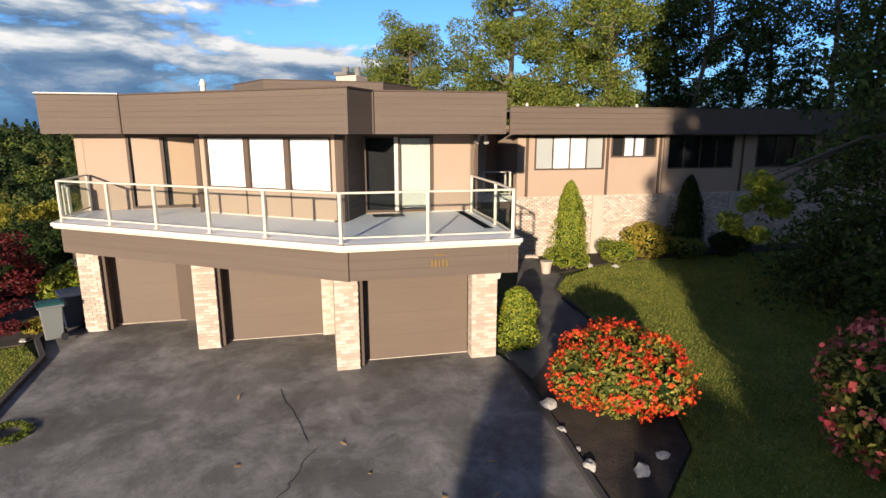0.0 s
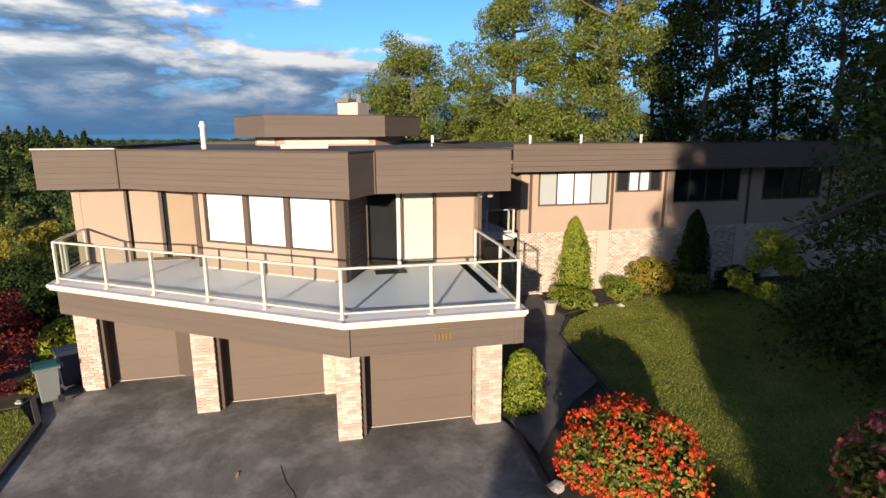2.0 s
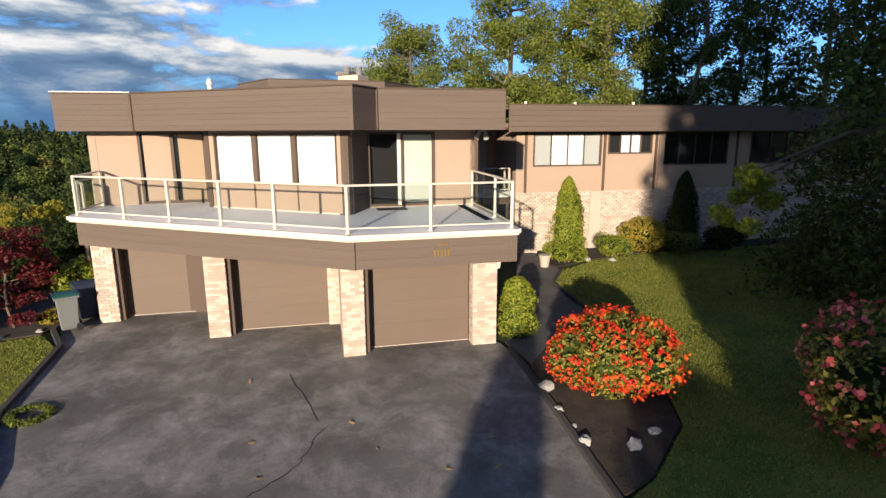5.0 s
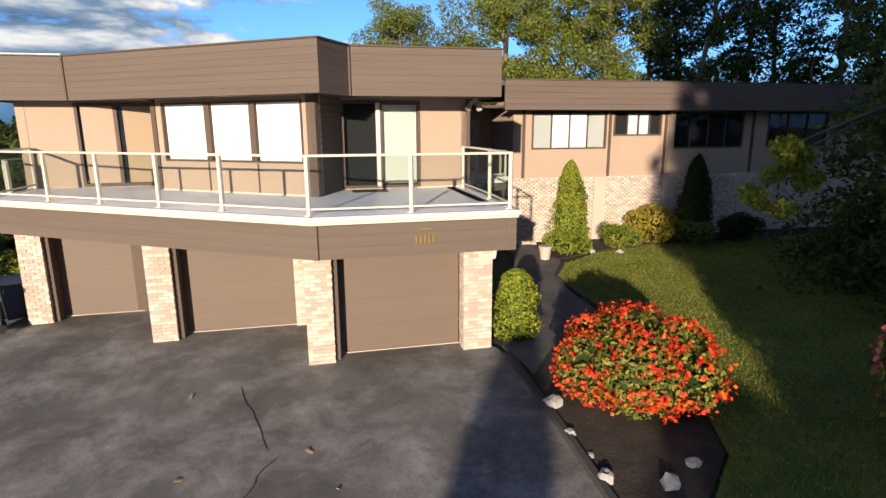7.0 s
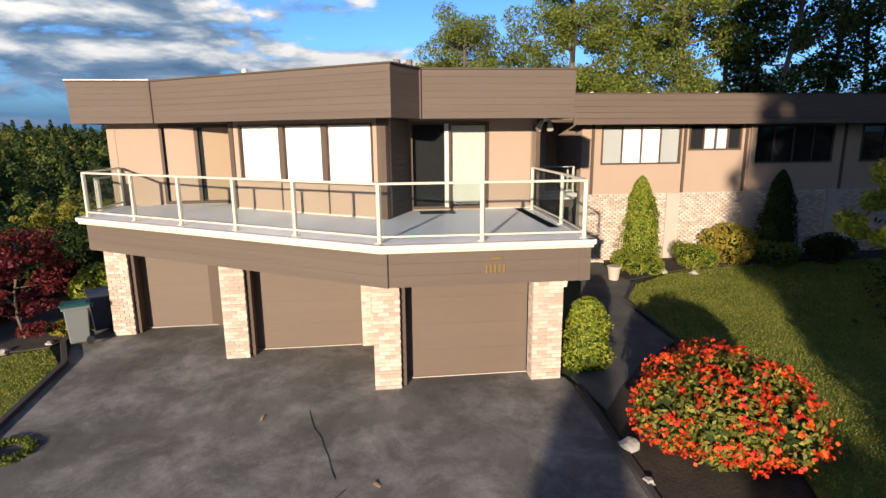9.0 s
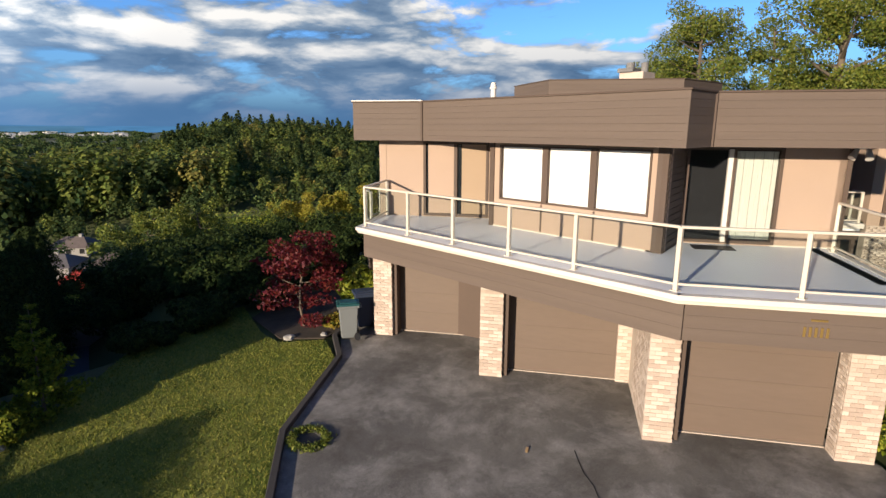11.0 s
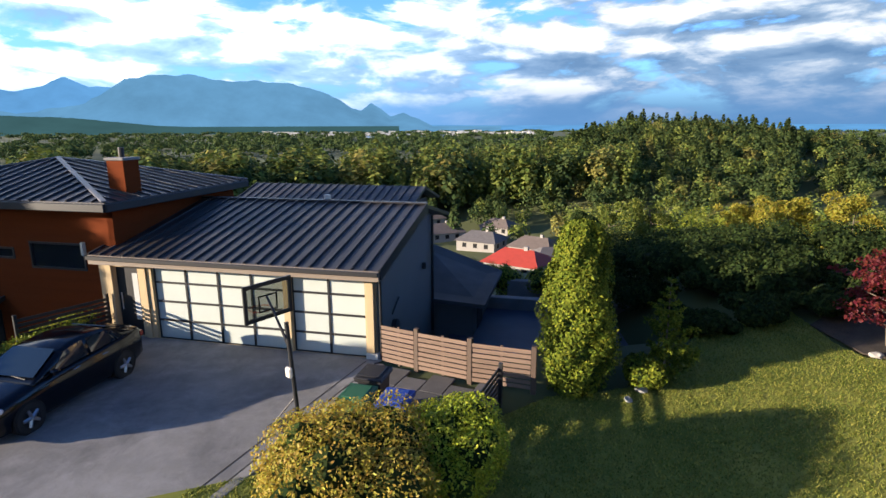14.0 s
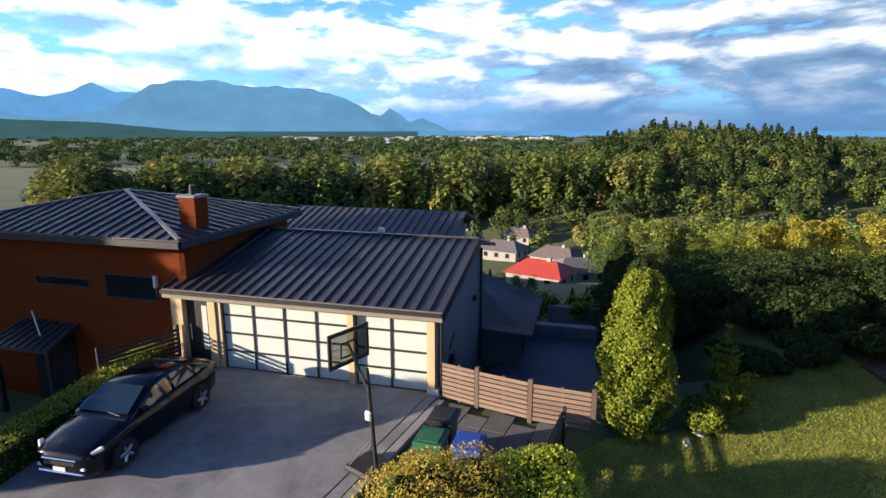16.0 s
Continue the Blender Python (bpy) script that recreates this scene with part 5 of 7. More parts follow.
wheelie_bin((-13.2, -4.45), GN - 0.02, 70, BLUEPL, BLUEPL, "blue recycling bin beside the patio", 0.85)
wheelie_bin((-14.2, -4.9), GN, 70, BLACKM, BLACKM, "black bin beside the patio", 0.9)


# car
def car(m):
    c = thing("car", m, "dark navy four-door saloon parked on the drive", "car")
    PAINT = material("car_paint", (0.004, 0.005, 0.008), 0.12, spread=0.05, bump=0, spec=0.35)
    TYRE = material("tyre", (0.02, 0.02, 0.02), 0.9)
    ALLOY = material("alloy", (0.5, 0.5, 0.52), 0.3, metal=0.9)
    CHROME = material("chrome", (0.7, 0.7, 0.72), 0.15, metal=1.0, bump=0, spread=0.03)
    # stations from nose to tail: x, half width, sill z, belt z
    st = [(2.27, 0.50, 0.30, 0.60), (2.2, 0.70, 0.22, 0.70), (2.0, 0.81, 0.18, 0.77), (1.6, 0.86, 0.18, 0.85), (1.1, 0.875, 0.18, 0.93), (0.8, 0.88, 0.18, 0.96), (-0.2, 0.88, 0.18, 0.99), (-1.2, 0.875, 0.18, 1.03), (-1.75, 0.85, 0.2, 1.06), (-2.1, 0.78, 0.28, 1.05), (-2.24, 0.66, 0.42, 0.95)]
    bm = bmesh.new()
    rings = []
    xs = [q[0] for q in st][::-1]
    for x in np.interp(np.linspace(0, 10, 31), range(11), [q[0] for q in st]):
        w_, z0, z1 = (float(np.interp(x, xs, [q[k] for q in st][::-1])) for k in (1, 2, 3))
        prof = [(-w_ * 0.9, z0), (-w_ * 0.98, z0 + 0.1), (-w_, z0 + 0.6 * (z1 - z0)), (-w_ * 0.965, z1 - 0.07), (-w_ * 0.9, z1 - 0.01), (-w_ * 0.6, z1 + 0.02), (0, z1 + 0.035), (w_ * 0.6, z1 + 0.02), (w_ * 0.9, z1 - 0.01), (w_ * 0.965, z1 - 0.07), (w_, z0 + 0.6 * (z1 - z0)), (w_ * 0.98, z0 + 0.1), (w_ * 0.9, z0)]
        rings.append([bm.verts.new((x, y, z)) for y, z in prof])
    for r0, r1 in zip(rings, rings[1:]):
        for i in range(len(r0)):
            j = (i + 1) % len(r0)
            bm.faces.new((r0[i], r0[j], r1[j], r1[i]))
    bm.faces.new(rings[0])
    bm.faces.new(rings[-1][::-1])
    part("body", bm, PAINT, c, smooth=True)
    # cabin: a rounded shell that rises from the belt, with the panes set just proud of it
    cab = [(1.15, 0.80, 0.945), (0.65, 0.735, 1.19), (0.25, 0.66, 1.365), (-0.05, 0.62, 1.425), (-0.55, 0.61, 1.445), (-1.0, 0.60, 1.40), (-1.35, 0.61, 1.29), (-1.75, 0.67, 1.10), (-1.9, 0.70, 1.065)]

    def belt(x):
        return float(np.interp(x, xs, [q[3] for q in st][::-1])) - 0.02, float(np.interp(x, xs, [q[1] for q in st][::-1])) * 0.92

    def cab_at(x, f):
        """A point of the cabin's side: f runs from the belt to the roof's edge."""
        zb, wb = belt(x)
        wt, zt = (float(np.interp(x, [q[0] for q in cab][::-1], [q[k] for q in cab][::-1])) for k in (1, 2))
        return wb + (wt - wb) * f, zb + (max(zt, zb + 0.01) - zb) * f

    bm = bmesh.new()
    rings = []
    for x in np.linspace(1.15, -1.9, 26):
        (w0, z0), (w1, z1), (w2, z2) = cab_at(x, 0), cab_at(x, 0.55), cab_at(x, 0.94)
        zt = cab_at(x, 1.0)[1]
        prof = [(-w0, z0), (-w1, z1), (-w2, z2), (-w2 * 0.86, zt), (0, zt + 0.03 * min(1, (zt - z0) / 0.2)), (w2 * 0.86, zt), (w2, z2), (w1, z1), (w0, z0)]
        rings.append([bm.verts.new((x, y, z)) for y, z in prof])
    for r0, r1 in zip(rings, rings[1:]):
        for i in range(len(r0)):
            j = (i + 1) % len(r0)
            bm.faces.new((r0[i], r0[j], r1[j], r1[i]))
    bm.faces.new(rings[0])
    bm.faces.new(rings[-1][::-1])
    part("cabin", bm, PAINT, c, smooth=True)
    CG = material("car_glass", (0.012, 0.02, 0.028), 0.04, spread=0.05, bump=0, spec=1.0)

    def pane(name, pts):
        bq = bmesh.new()
        f = bq.faces.new([bq.verts.new(p) for p in pts])
        r = bmesh.ops.extrude_face_region(bq, geom=[f])
        cen = Vector((-0.4, 0, 0.8))
        for g in r["geom"]:
            if isinstance(g, bmesh.types.BMVert):
                g.co = g.co + (cen - g.co).normalized() * 0.03
        part(name, bq, CG, c)

    def across(x, k, lift=0.05):
        w2 = cab_at(x, 0.94)[0]
        return [(x + lift * (0.7 if x > 0 else -0.7), s * w2 * k, cab_at(x, 1.0)[1] + lift) for s in (-1, 1)]

    for nm, x0, x1 in (("windscreen", 1.02, 0.28), ("rear_window", -1.72, -1.2)):
        a, b = across(x0, 0.9), across(x1, 0.84)
        pane(nm, [a[0], a[1], b[1], b[0]])
    for sd in (-1, 1):
        for xa, xb, xc, xd in ((0.72, -0.33, -0.33, 0.2), (-0.43, -1.2, -1.0, -0.43), (-1.27, -1.5, -1.2, -1.07)):
            q = []
            for x, f in ((xa, 0.1), (xb, 0.1), (xc, 0.86), (xd, 0.86)):
                w_, z = cab_at(x, f)
                q.append((x, sd * (w_ + 0.012), z))
            pane("side_window", q)
    for x in (1.38, -1.32):
        for s in (-1, 1):
            w_ = part("wheel", cyl(bmesh.new(), (x, s * 0.70, 0.32), (x, s * 0.885, 0.32), 0.32, seg=24), TYRE, c)
            part("rim", cyl(bmesh.new(), (x, s * 0.80, 0.32), (x, s * 0.893, 0.32), 0.15, 0.215, seg=20), DARKIN, w_)
            for k in range(5):
                a_ = 2 * math.pi * k / 5
                part("spoke", cyl(bmesh.new(), (x, s * 0.897, 0.32), (x + 0.2 * math.cos(a_), s * 0.897, 0.32 + 0.2 * math.sin(a_)), 0.05, 0.035, seg=5), ALLOY, w_)
            part("arch", cyl(bmesh.new(), (x, s * 0.66, 0.33), (x, s * 0.872, 0.33), 0.37, seg=24), DARKIN, c)
    LAMP = material("headlamp", (0.6, 0.6, 0.62), 0.1, spread=0.05, bump=0, spec=0.8)
    for s in (-1, 1):
        part("headlight", B(-0.2, 0.2, -0.06, 0.06, -0.045, 0.045, 0.025, Matrix.Translation((2.03, s * 0.70, 0.70)) @ pose(0, 0, 0, 0, 16, s * -52)), LAMP, c)
        part("fog_light", B(2.16, 2.26, s * 0.55 - 0.08, s * 0.55 + 0.08, 0.36, 0.44, 0.02), LAMP, c)
        part("tail_light", B(-2.22, -2.05, s * 0.66 - 0.12, s * 0.66 + 0.12, 0.78, 0.94, 0.03), material("tail_red", (0.25, 0.01, 0.01), 0.2), c)
        part("mirror", B(0.62, 0.78, s * 0.9 - 0.07, s * 0.9 + 0.07, 0.98, 1.1, 0.03), PAINT, c)
        for x in (0.1, -0.75):
            part("door_handle", B(x - 0.09, x + 0.09, s * 0.872 - 0.012, s * 0.872 + 0.012, 0.86, 0.885, 0.006), CHROME, c)
    part("grille_bar", B(2.2, 2.29, -0.46, 0.46, 0.575, 0.615, 0.015), CHROME, c)
    part("grille", B(2.2, 2.285, -0.42, 0.42, 0.46, 0.55, 0.02), DARKIN, c)
    part("lower_lip", B(2.15, 2.29, -0.6, 0.6, 0.26, 0.31, 0.02), CHROME, c)
    part("number_plate", B(2.28, 2.3, -0.16, 0.16, 0.34, 0.43), WHITE, c)
    part("wiper", cyl(bmesh.new(), (1.06, 0.5, 1.0), (0.98, -0.1, 1.05), 0.012), BLACKM, c)
    return c


car(pose(-15.52, -12.13, GN + 0.03, 0, 0, -15.4) @ Matrix.Diagonal((0.95, 0.91, 0.95, 1)))

# ---- trees and shrubs ----
def ground_z(x, y):
    return float(height(x, y))


def limb(bm, pts, r0, r1, seg=7):
    n = len(pts) - 1
    for i in range(n):
        a, b = i / n, (i + 1) / n
        cyl(bm, pts[i], pts[i + 1], r0 + (r1 - r0) * a, r0 + (r1 - r0) * b, seg)


def broad_tree(x, y, h, spread, leaf, n, size, label, seed, clear=0.3, gaps=7, name="tree", category="tree", lean=(0, 0), trunk_r=None, z=None, group="", squash=0.75, lobe=1.0):
    """A tapered trunk with limbs, and a crown of many leaves in uneven lobes with gaps between."""
    rng = np.random.default_rng(seed)
    t = thing(name, pose(x, y, ground_z(x, y) if z is None else z), label, category, group)
    tr = trunk_r or h * 0.018
    bm = bmesh.new()
    pts = [Vector((lean[0] * k, lean[1] * k, 0)) + Vector((rng.normal() * 0.02 * h * (k > 0), rng.normal() * 0.02 * h * (k > 0), h * 0.88 * k - (0.2 if k == 0 else 0))) for k in (0, 0.25, 0.5, 0.75, 1)]
    limb(bm, pts, tr, tr * 0.25)
    cs, rs = [], []
    for k in range(gaps * 2):
        f = clear + (1 - clear) * (k + 0.5) / (gaps * 2)
        i = min(3, int(f * 4))
        base = pts[i].lerp(pts[i + 1], f * 4 - i)
        a = k * 2.4 + rng.normal() * 0.4
        reach = spread * (0.35 + 0.65 * math.sin(math.pi * min(1, 0.18 + 0.8 * (f - clear) / (1 - clear)))) * rng.uniform(0.55, 1.0)
        tip = base + Vector((math.cos(a) * reach, math.sin(a) * reach, reach * rng.uniform(0.15, 0.6)))
        limb(bm, [base, base.lerp(tip, 0.5) + Vector((0, 0, -0.05 * reach)), tip], tr * 0.35, tr * 0.06, 5)
        for j in range(3):
            q = base.lerp(tip, 0.5 + 0.28 * j)
            cs.append(tuple(q + Vector(rng.normal(size=3) * spread * 0.1)))
            rs.append(spread * lobe * rng.uniform(0.18, 0.36))
    part("trunk", bm, BARK, t)
    p, d = lobes(cs, rs, n, squash, rng, 0.35)
    ob = link("crown", leaf_mesh("crown", leaf_quads(p, size, 0.65, 0.4, None, rng)), leaf, t)
    return t


def conifer(x, y, h, r, leaf, n, size, label, seed, name="conifer", category="tree", z=None, droop=0.35, low=0.03, power=0.85, whorls=None, group="", trunk_r=None):
    rng = np.random.default_rng(seed)
    t = thing(name, pose(x, y, ground_z(x, y) if z is None else z), label, category, group)
    bm = bmesh.new()
    tr = trunk_r or h * 0.016
    limb(bm, [Vector((0, 0, -0.3)), Vector((0.02 * r, 0, h * 0.5)), Vector((0, 0, h * 0.97))], tr, tr * 0.12)
    wh = whorls or int(h * 2.2)
    zs = low * h + (h * 0.99 - low * h) * (np.arange(wh) + 0.5) / wh
    cs, ns = [], []
    per = max(5, n // (wh * 7))
    for z_ in zs:
        f = (z_ - low * h) / (h - low * h)
        R = r * (1 - f) ** power * rng.uniform(0.75, 1.1) + 0.05 * r
        nb = 6 if f < 0.75 else 4
        for k in range(nb):
            a = rng.uniform(0, 2 * math.pi)
            L_ = R * rng.uniform(0.7, 1.15)
            m = max(3, int(per * (0.3 + 1.3 * (1 - f))))
            u = rng.random(m) ** 0.6
            w_ = 0.16 * L_ * (1.1 - u * 0.6)
            px = np.cos(a) * L_ * u + rng.normal(size=m) * w_
            py = np.sin(a) * L_ * u + rng.normal(size=m) * w_
            pz = z_ - droop * L_ * u * u + rng.normal(size=m) * w_ * 0.45
            cs.append(np.stack([px, py, pz], 1))
            if h > 3 and k < 3:
                cyl(bm, (0, 0, z_), (math.cos(a) * L_ * 0.8, math.sin(a) * L_ * 0.8, z_ - droop * L_ * 0.6), tr * 0.2, tr * 0.04, 4)
    part("trunk", bm, BARK, t)
    link("foliage", leaf_mesh("foliage", leaf_quads(np.concatenate(cs), size, 0.5, 0.6, None, rng)), leaf, t)
    return t


def column_shrub(x, y, h, r, leaf, n, size, label, seed, name="cypress", z=None, taper=0.55, group="", core=True):
    """A dense upright evergreen, pointed at the top, with a dark core standing in for inner shade."""
    rng = np.random.default_rng(seed)
    t = thing(name, pose(x, y, (ground_z(x, y) if z is None else z)), label, "shrub", group)
    f = rng.random(n) ** 0.8
    a = rng.uniform(0, 2 * math.pi, n)
    prof = lambda q: np.minimum(1, 0.72 + q * 1.2) * (1 - np.clip(q - 0.12, 0, 1) / 0.88 * 1.0) ** taper
    bumps = 1 + 0.13 * np.sin(a * 3 + f * 9 + seed) + 0.1 * np.sin(a * 7 - f * 23)
    R = r * prof(f) * bumps * rng.uniform(0.8, 1.07, n)
    p = np.stack([np.cos(a) * R, np.sin(a) * R, f * h], 1)
    nr = np.stack([np.cos(a), np.sin(a), np.full(n, 0.4)], 1)
    link("foliage", leaf_mesh("foliage", leaf_quads(p, size, 0.5, 0.5, nr, rng)), leaf, t)
    bm = bmesh.new()
    K = 12
    prev = None
    for i in range(9):
        q = i / 8 * 0.95
        rr_ = float(r * 0.78 * prof(np.array(q)))
        ring = [bm.verts.new((math.cos(2 * math.pi * k / K) * rr_, math.sin(2 * math.pi * k / K) * rr_, q * h - (0.1 if i == 0 else 0))) for k in range(K)]
        if prev:
            for k in range(K):
                bm.faces.new((prev[k], prev[(k + 1) % K], ring[(k + 1) % K], ring[k]))
        prev = ring
    # solid core in dark leaf colour, in place of the shade inside
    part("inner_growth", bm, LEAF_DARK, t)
    return t


def mound(x, y, r, h, leaf, n, size, label, seed, name="shrub", z=None, flowers=None, nf=0, fsize=0.1, rx=1.0, group="", lumps=9):
    rng = np.random.default_rng(seed)
    z0 = ground_z(x, y) if z is None else z
    t = thing(name, pose(x, y, z0), label, "shrub", group)
    cs = [(0, 0, h * 0.45)]
    rs = [min(r, h * 0.6) * 0.85]
    for k in range(lumps):
        a = k * 2.4
        q = rng.uniform(0.35, 0.75)
        cs.append((math.cos(a) * r * q * rx, math.sin(a) * r * q, h * (0.35 + 0.4 * (1 - q) + rng.uniform(-0.08, 0.1))))
        rs.append(r * rng.uniform(0.3, 0.45))
    p, d = lobes(cs, rs, n, min(1.0, h / r * 0.8), rng, 0.72)
    k = p[:, 2] > 0.02
    p, d = p[k], d[k]
    link("foliage", leaf_mesh("foliage", leaf_quads(p, size, 0.5, 0.3, d * 0.8, rng)), leaf, t)
    # dark lumps inside stand in for the shade between the leaves
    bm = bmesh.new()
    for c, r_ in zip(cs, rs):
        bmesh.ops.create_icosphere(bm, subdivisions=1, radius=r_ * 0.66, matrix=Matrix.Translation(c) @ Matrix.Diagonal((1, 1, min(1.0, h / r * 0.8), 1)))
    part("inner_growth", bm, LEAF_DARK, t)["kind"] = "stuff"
    bm = bmesh.new()
    for k in range(5):
        a = k * 1.3
        cyl(bm, (0.08 * math.cos(a), 0.08 * math.sin(a), -0.1), (r * 0.4 * math.cos(a), r * 0.4 * math.sin(a), h * 0.45), 0.03, 0.012, 5)
    part("stem", bm, BARK, t)
    if flowers is not None:
        p, d = lobes(cs, [q * 1.05 for q in rs], nf, min(1.0, h / r * 0.8), rng, 0.96)
        k = (p[:, 2] > h * 0.12)
        p, d = p[k], d[k]
        # keep trusses that sit on the outside
        keep = np.ones(len(p), bool)
        for c, r_ in zip(cs, rs):
            keep &= (np.linalg.norm((p - np.array(c)) / np.array([1, 1, min(1.0, h / r * 0.8)]), axis=1) > r_ * 0.93)
        p, d = p[keep], d[keep]
        pp = np.repeat(p, 7, axis=0) + rng.normal(size=(len(p) * 7, 3)) * fsize * 0.42
        ob = link("blossom", leaf_mesh("blossom", leaf_quads(pp, fsize * 0.8, 0.85, 0.3, np.repeat(d, 7, axis=0) * 0.7, rng)), flowers, t)
        ob["kind"] = "stuff"
    return t


# garden shrubs
mound(-0.42, 9.85, 1.27, 1.7, LEAF_RHODO, 13000, 0.095, "rounded rhododendron covered in orange-red blossom", 11, "rhododendron", flowers=FLOWER_RED, nf=1700, fsize=0.078, lumps=16)
mound(3.75, 9.7, 1.75, 2.4, LEAF_RHODO, 9000, 0.12, "large rhododendron with pink and coral blossom, partly shaded", 12, "rhododendron", flowers=FLOWER_PINK, nf=420, fsize=0.13)
column_shrub(-2.98, 12.2, 1.45, 0.52, LEAF_BRIGHT, 4200, 0.08, "dense variegated green shrub at the garage corner", 13, name="shrub", taper=0.28)
# cypress pair: sun and shade put into bright and dark leaf colours
column_shrub(-3.45, 22.3, 3.15, 0.78, LEAF_BRIGHT, 9000, 0.09, "pointed green cypress against the brick wall", 14)
column_shrub(1.0, 24.9, 3.3, 0.75, LEAF_DARK, 6000, 0.1, "upright cypress by the wall, shade put into its dark leaves", 15)
mound(-3.2, 20.2, 1.0, 0.85, LEAF_BRIGHT, 5000, 0.07, "low bright yellow-green shrub by the path", 16)
mound(-1.65, 22.0, 0.85, 1.0, LEAF_BRIGHT, 4500, 0.07, "clipped round bright green shrub", 17)
mound(-0.45, 23.5, 0.95, 1.6, LEAF_GOLD, 4500, 0.1, "loose olive-coloured shrub by the brick wall", 18)
mound(0.9, 23.7, 0.9, 1.0, LEAF_GREEN, 3000, 0.09, "green shrub at the edge of the shade", 19)
# dark leaf colour here stands in for the shade by the wall
mound(2.6, 25.0, 1.0, 1.2, LEAF_DARK, 2600, 0.1, "shrub by the wall, shade put into its dark leaves", 20)
mound(-15.15, 9.7, 0.75, 1.75, LEAF_BRIGHT, 3000, 0.14, "light green large-leaved shrub by the garage", 21)
mound(-14.75, 8.5, 0.4, 0.45, LEAF_GOLD, 900, 0.08, "small yellowish plant beside the bins", 22)
broad_tree(-15.45, 8.05, 2.75, 1.25, LEAF_RED, 4300, 0.1, "small dark red Japanese maple on the lawn's edge", 23, clear=0.12, gaps=9, name="maple", trunk_r=0.045, squash=0.35)
# planter pot
pot = thing("plant_pot", pose(-3.75, 19.35, 0.03), "pale round clay plant pot by the path", "pot")
part("body", cyl(bmesh.new(), (0, 0, 0), (0, 0, 0.4), 0.15, 0.21, 16), MORTAR, pot)
part("rim", cyl(bmesh.new(), (0, 0, 0.4), (0, 0, 0.45), 0.23, 0.23, 16), MORTAR, pot)

# neighbour's side
mound(-10.75, -5.2, 1.55, 2.1, LEAF_GOLD, 26000, 0.062, "golden bushy conifer shrub", 30, "golden_shrub", lumps=20)
mound(-11.35, -3.5, 1.05, 1.95, LEAF_LIME, 15000, 0.065, "bright lime-green bushy shrub", 31, lumps=14)
mound(-9.4, -8.3, 0.55, 1.0, LEAF_GREEN, 3000, 0.07, "green shrub tip with yellow ends", 32)
# one hedge in two leaf colours: brighter for sun, dark for shade
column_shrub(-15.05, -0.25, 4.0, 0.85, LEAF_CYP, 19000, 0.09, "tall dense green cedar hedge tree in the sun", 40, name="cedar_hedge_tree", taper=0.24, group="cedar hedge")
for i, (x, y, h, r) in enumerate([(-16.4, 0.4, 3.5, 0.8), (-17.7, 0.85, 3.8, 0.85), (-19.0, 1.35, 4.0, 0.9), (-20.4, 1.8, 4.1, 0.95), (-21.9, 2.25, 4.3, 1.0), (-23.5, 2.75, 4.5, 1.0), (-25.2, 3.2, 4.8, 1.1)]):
    column_shrub(x, y, h, r, LEAF_DARK, 9000, 0.11, "tall cedar hedge tree, shade put into its dark leaves", 41 + i, name="cedar_hedge_tree", taper=0.4, group="cedar hedge")
mound(-14.75, 1.25, 0.6, 0.8, LEAF_CYP, 2500, 0.1, "low green shrub at the lawn's edge", 47)
conifer(-15.2, 2.0, 2.5, 0.75, LEAF_CYP, 5200, 0.1, "loose young evergreen at the lawn's edge", 48, name="young_evergreen", whorls=13, droop=-0.35, power=0.7)
# shrubs on the shaded slope: the shade is put into their leaf colour
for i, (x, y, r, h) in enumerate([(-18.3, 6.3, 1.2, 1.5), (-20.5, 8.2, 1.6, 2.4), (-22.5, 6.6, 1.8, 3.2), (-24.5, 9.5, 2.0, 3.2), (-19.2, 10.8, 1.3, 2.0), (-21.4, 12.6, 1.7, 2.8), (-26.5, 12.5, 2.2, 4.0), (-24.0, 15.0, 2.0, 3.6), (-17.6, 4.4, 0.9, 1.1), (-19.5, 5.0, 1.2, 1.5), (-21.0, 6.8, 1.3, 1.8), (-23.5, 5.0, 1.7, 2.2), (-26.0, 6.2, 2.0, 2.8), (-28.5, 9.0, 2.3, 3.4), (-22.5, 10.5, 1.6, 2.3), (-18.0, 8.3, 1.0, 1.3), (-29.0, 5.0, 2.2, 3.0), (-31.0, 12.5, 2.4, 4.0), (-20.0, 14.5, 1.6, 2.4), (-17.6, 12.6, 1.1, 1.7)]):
    mound(x, y, r, h * 0.62, LEAF_DARK, 4200, 0.15, "overgrown slope shrub, shade put into its dark leaves", 50 + i)
# clipped hedge along the neighbour's drive
hd = thing("clipped_hedge", pose(-13.3, -14.35, GN), "low clipped green hedge along the drive", "hedge")
rngh = np.random.default_rng(60)
n = 9000
hs = rngh.random(n) * 6.0
hm = np.stack([-hs, rngh.uniform(-0.45, 0.45, n) + hs * 0.17, rngh.uniform(0.0, 0.75, n)], 1)
top = rngh.random(n) < 0.5
hm[top, 2] = 0.75 + rngh.normal(size=top.sum()) * 0.04
link("foliage", leaf_mesh("foliage", leaf_quads(hm, 0.07, 0.55, 0.5, None, rngh)), LEAF_BRIGHT, hd)
# dark block stands in for shade within the hedge
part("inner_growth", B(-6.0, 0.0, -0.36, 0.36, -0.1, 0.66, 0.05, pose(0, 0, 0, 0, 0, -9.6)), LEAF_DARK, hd)

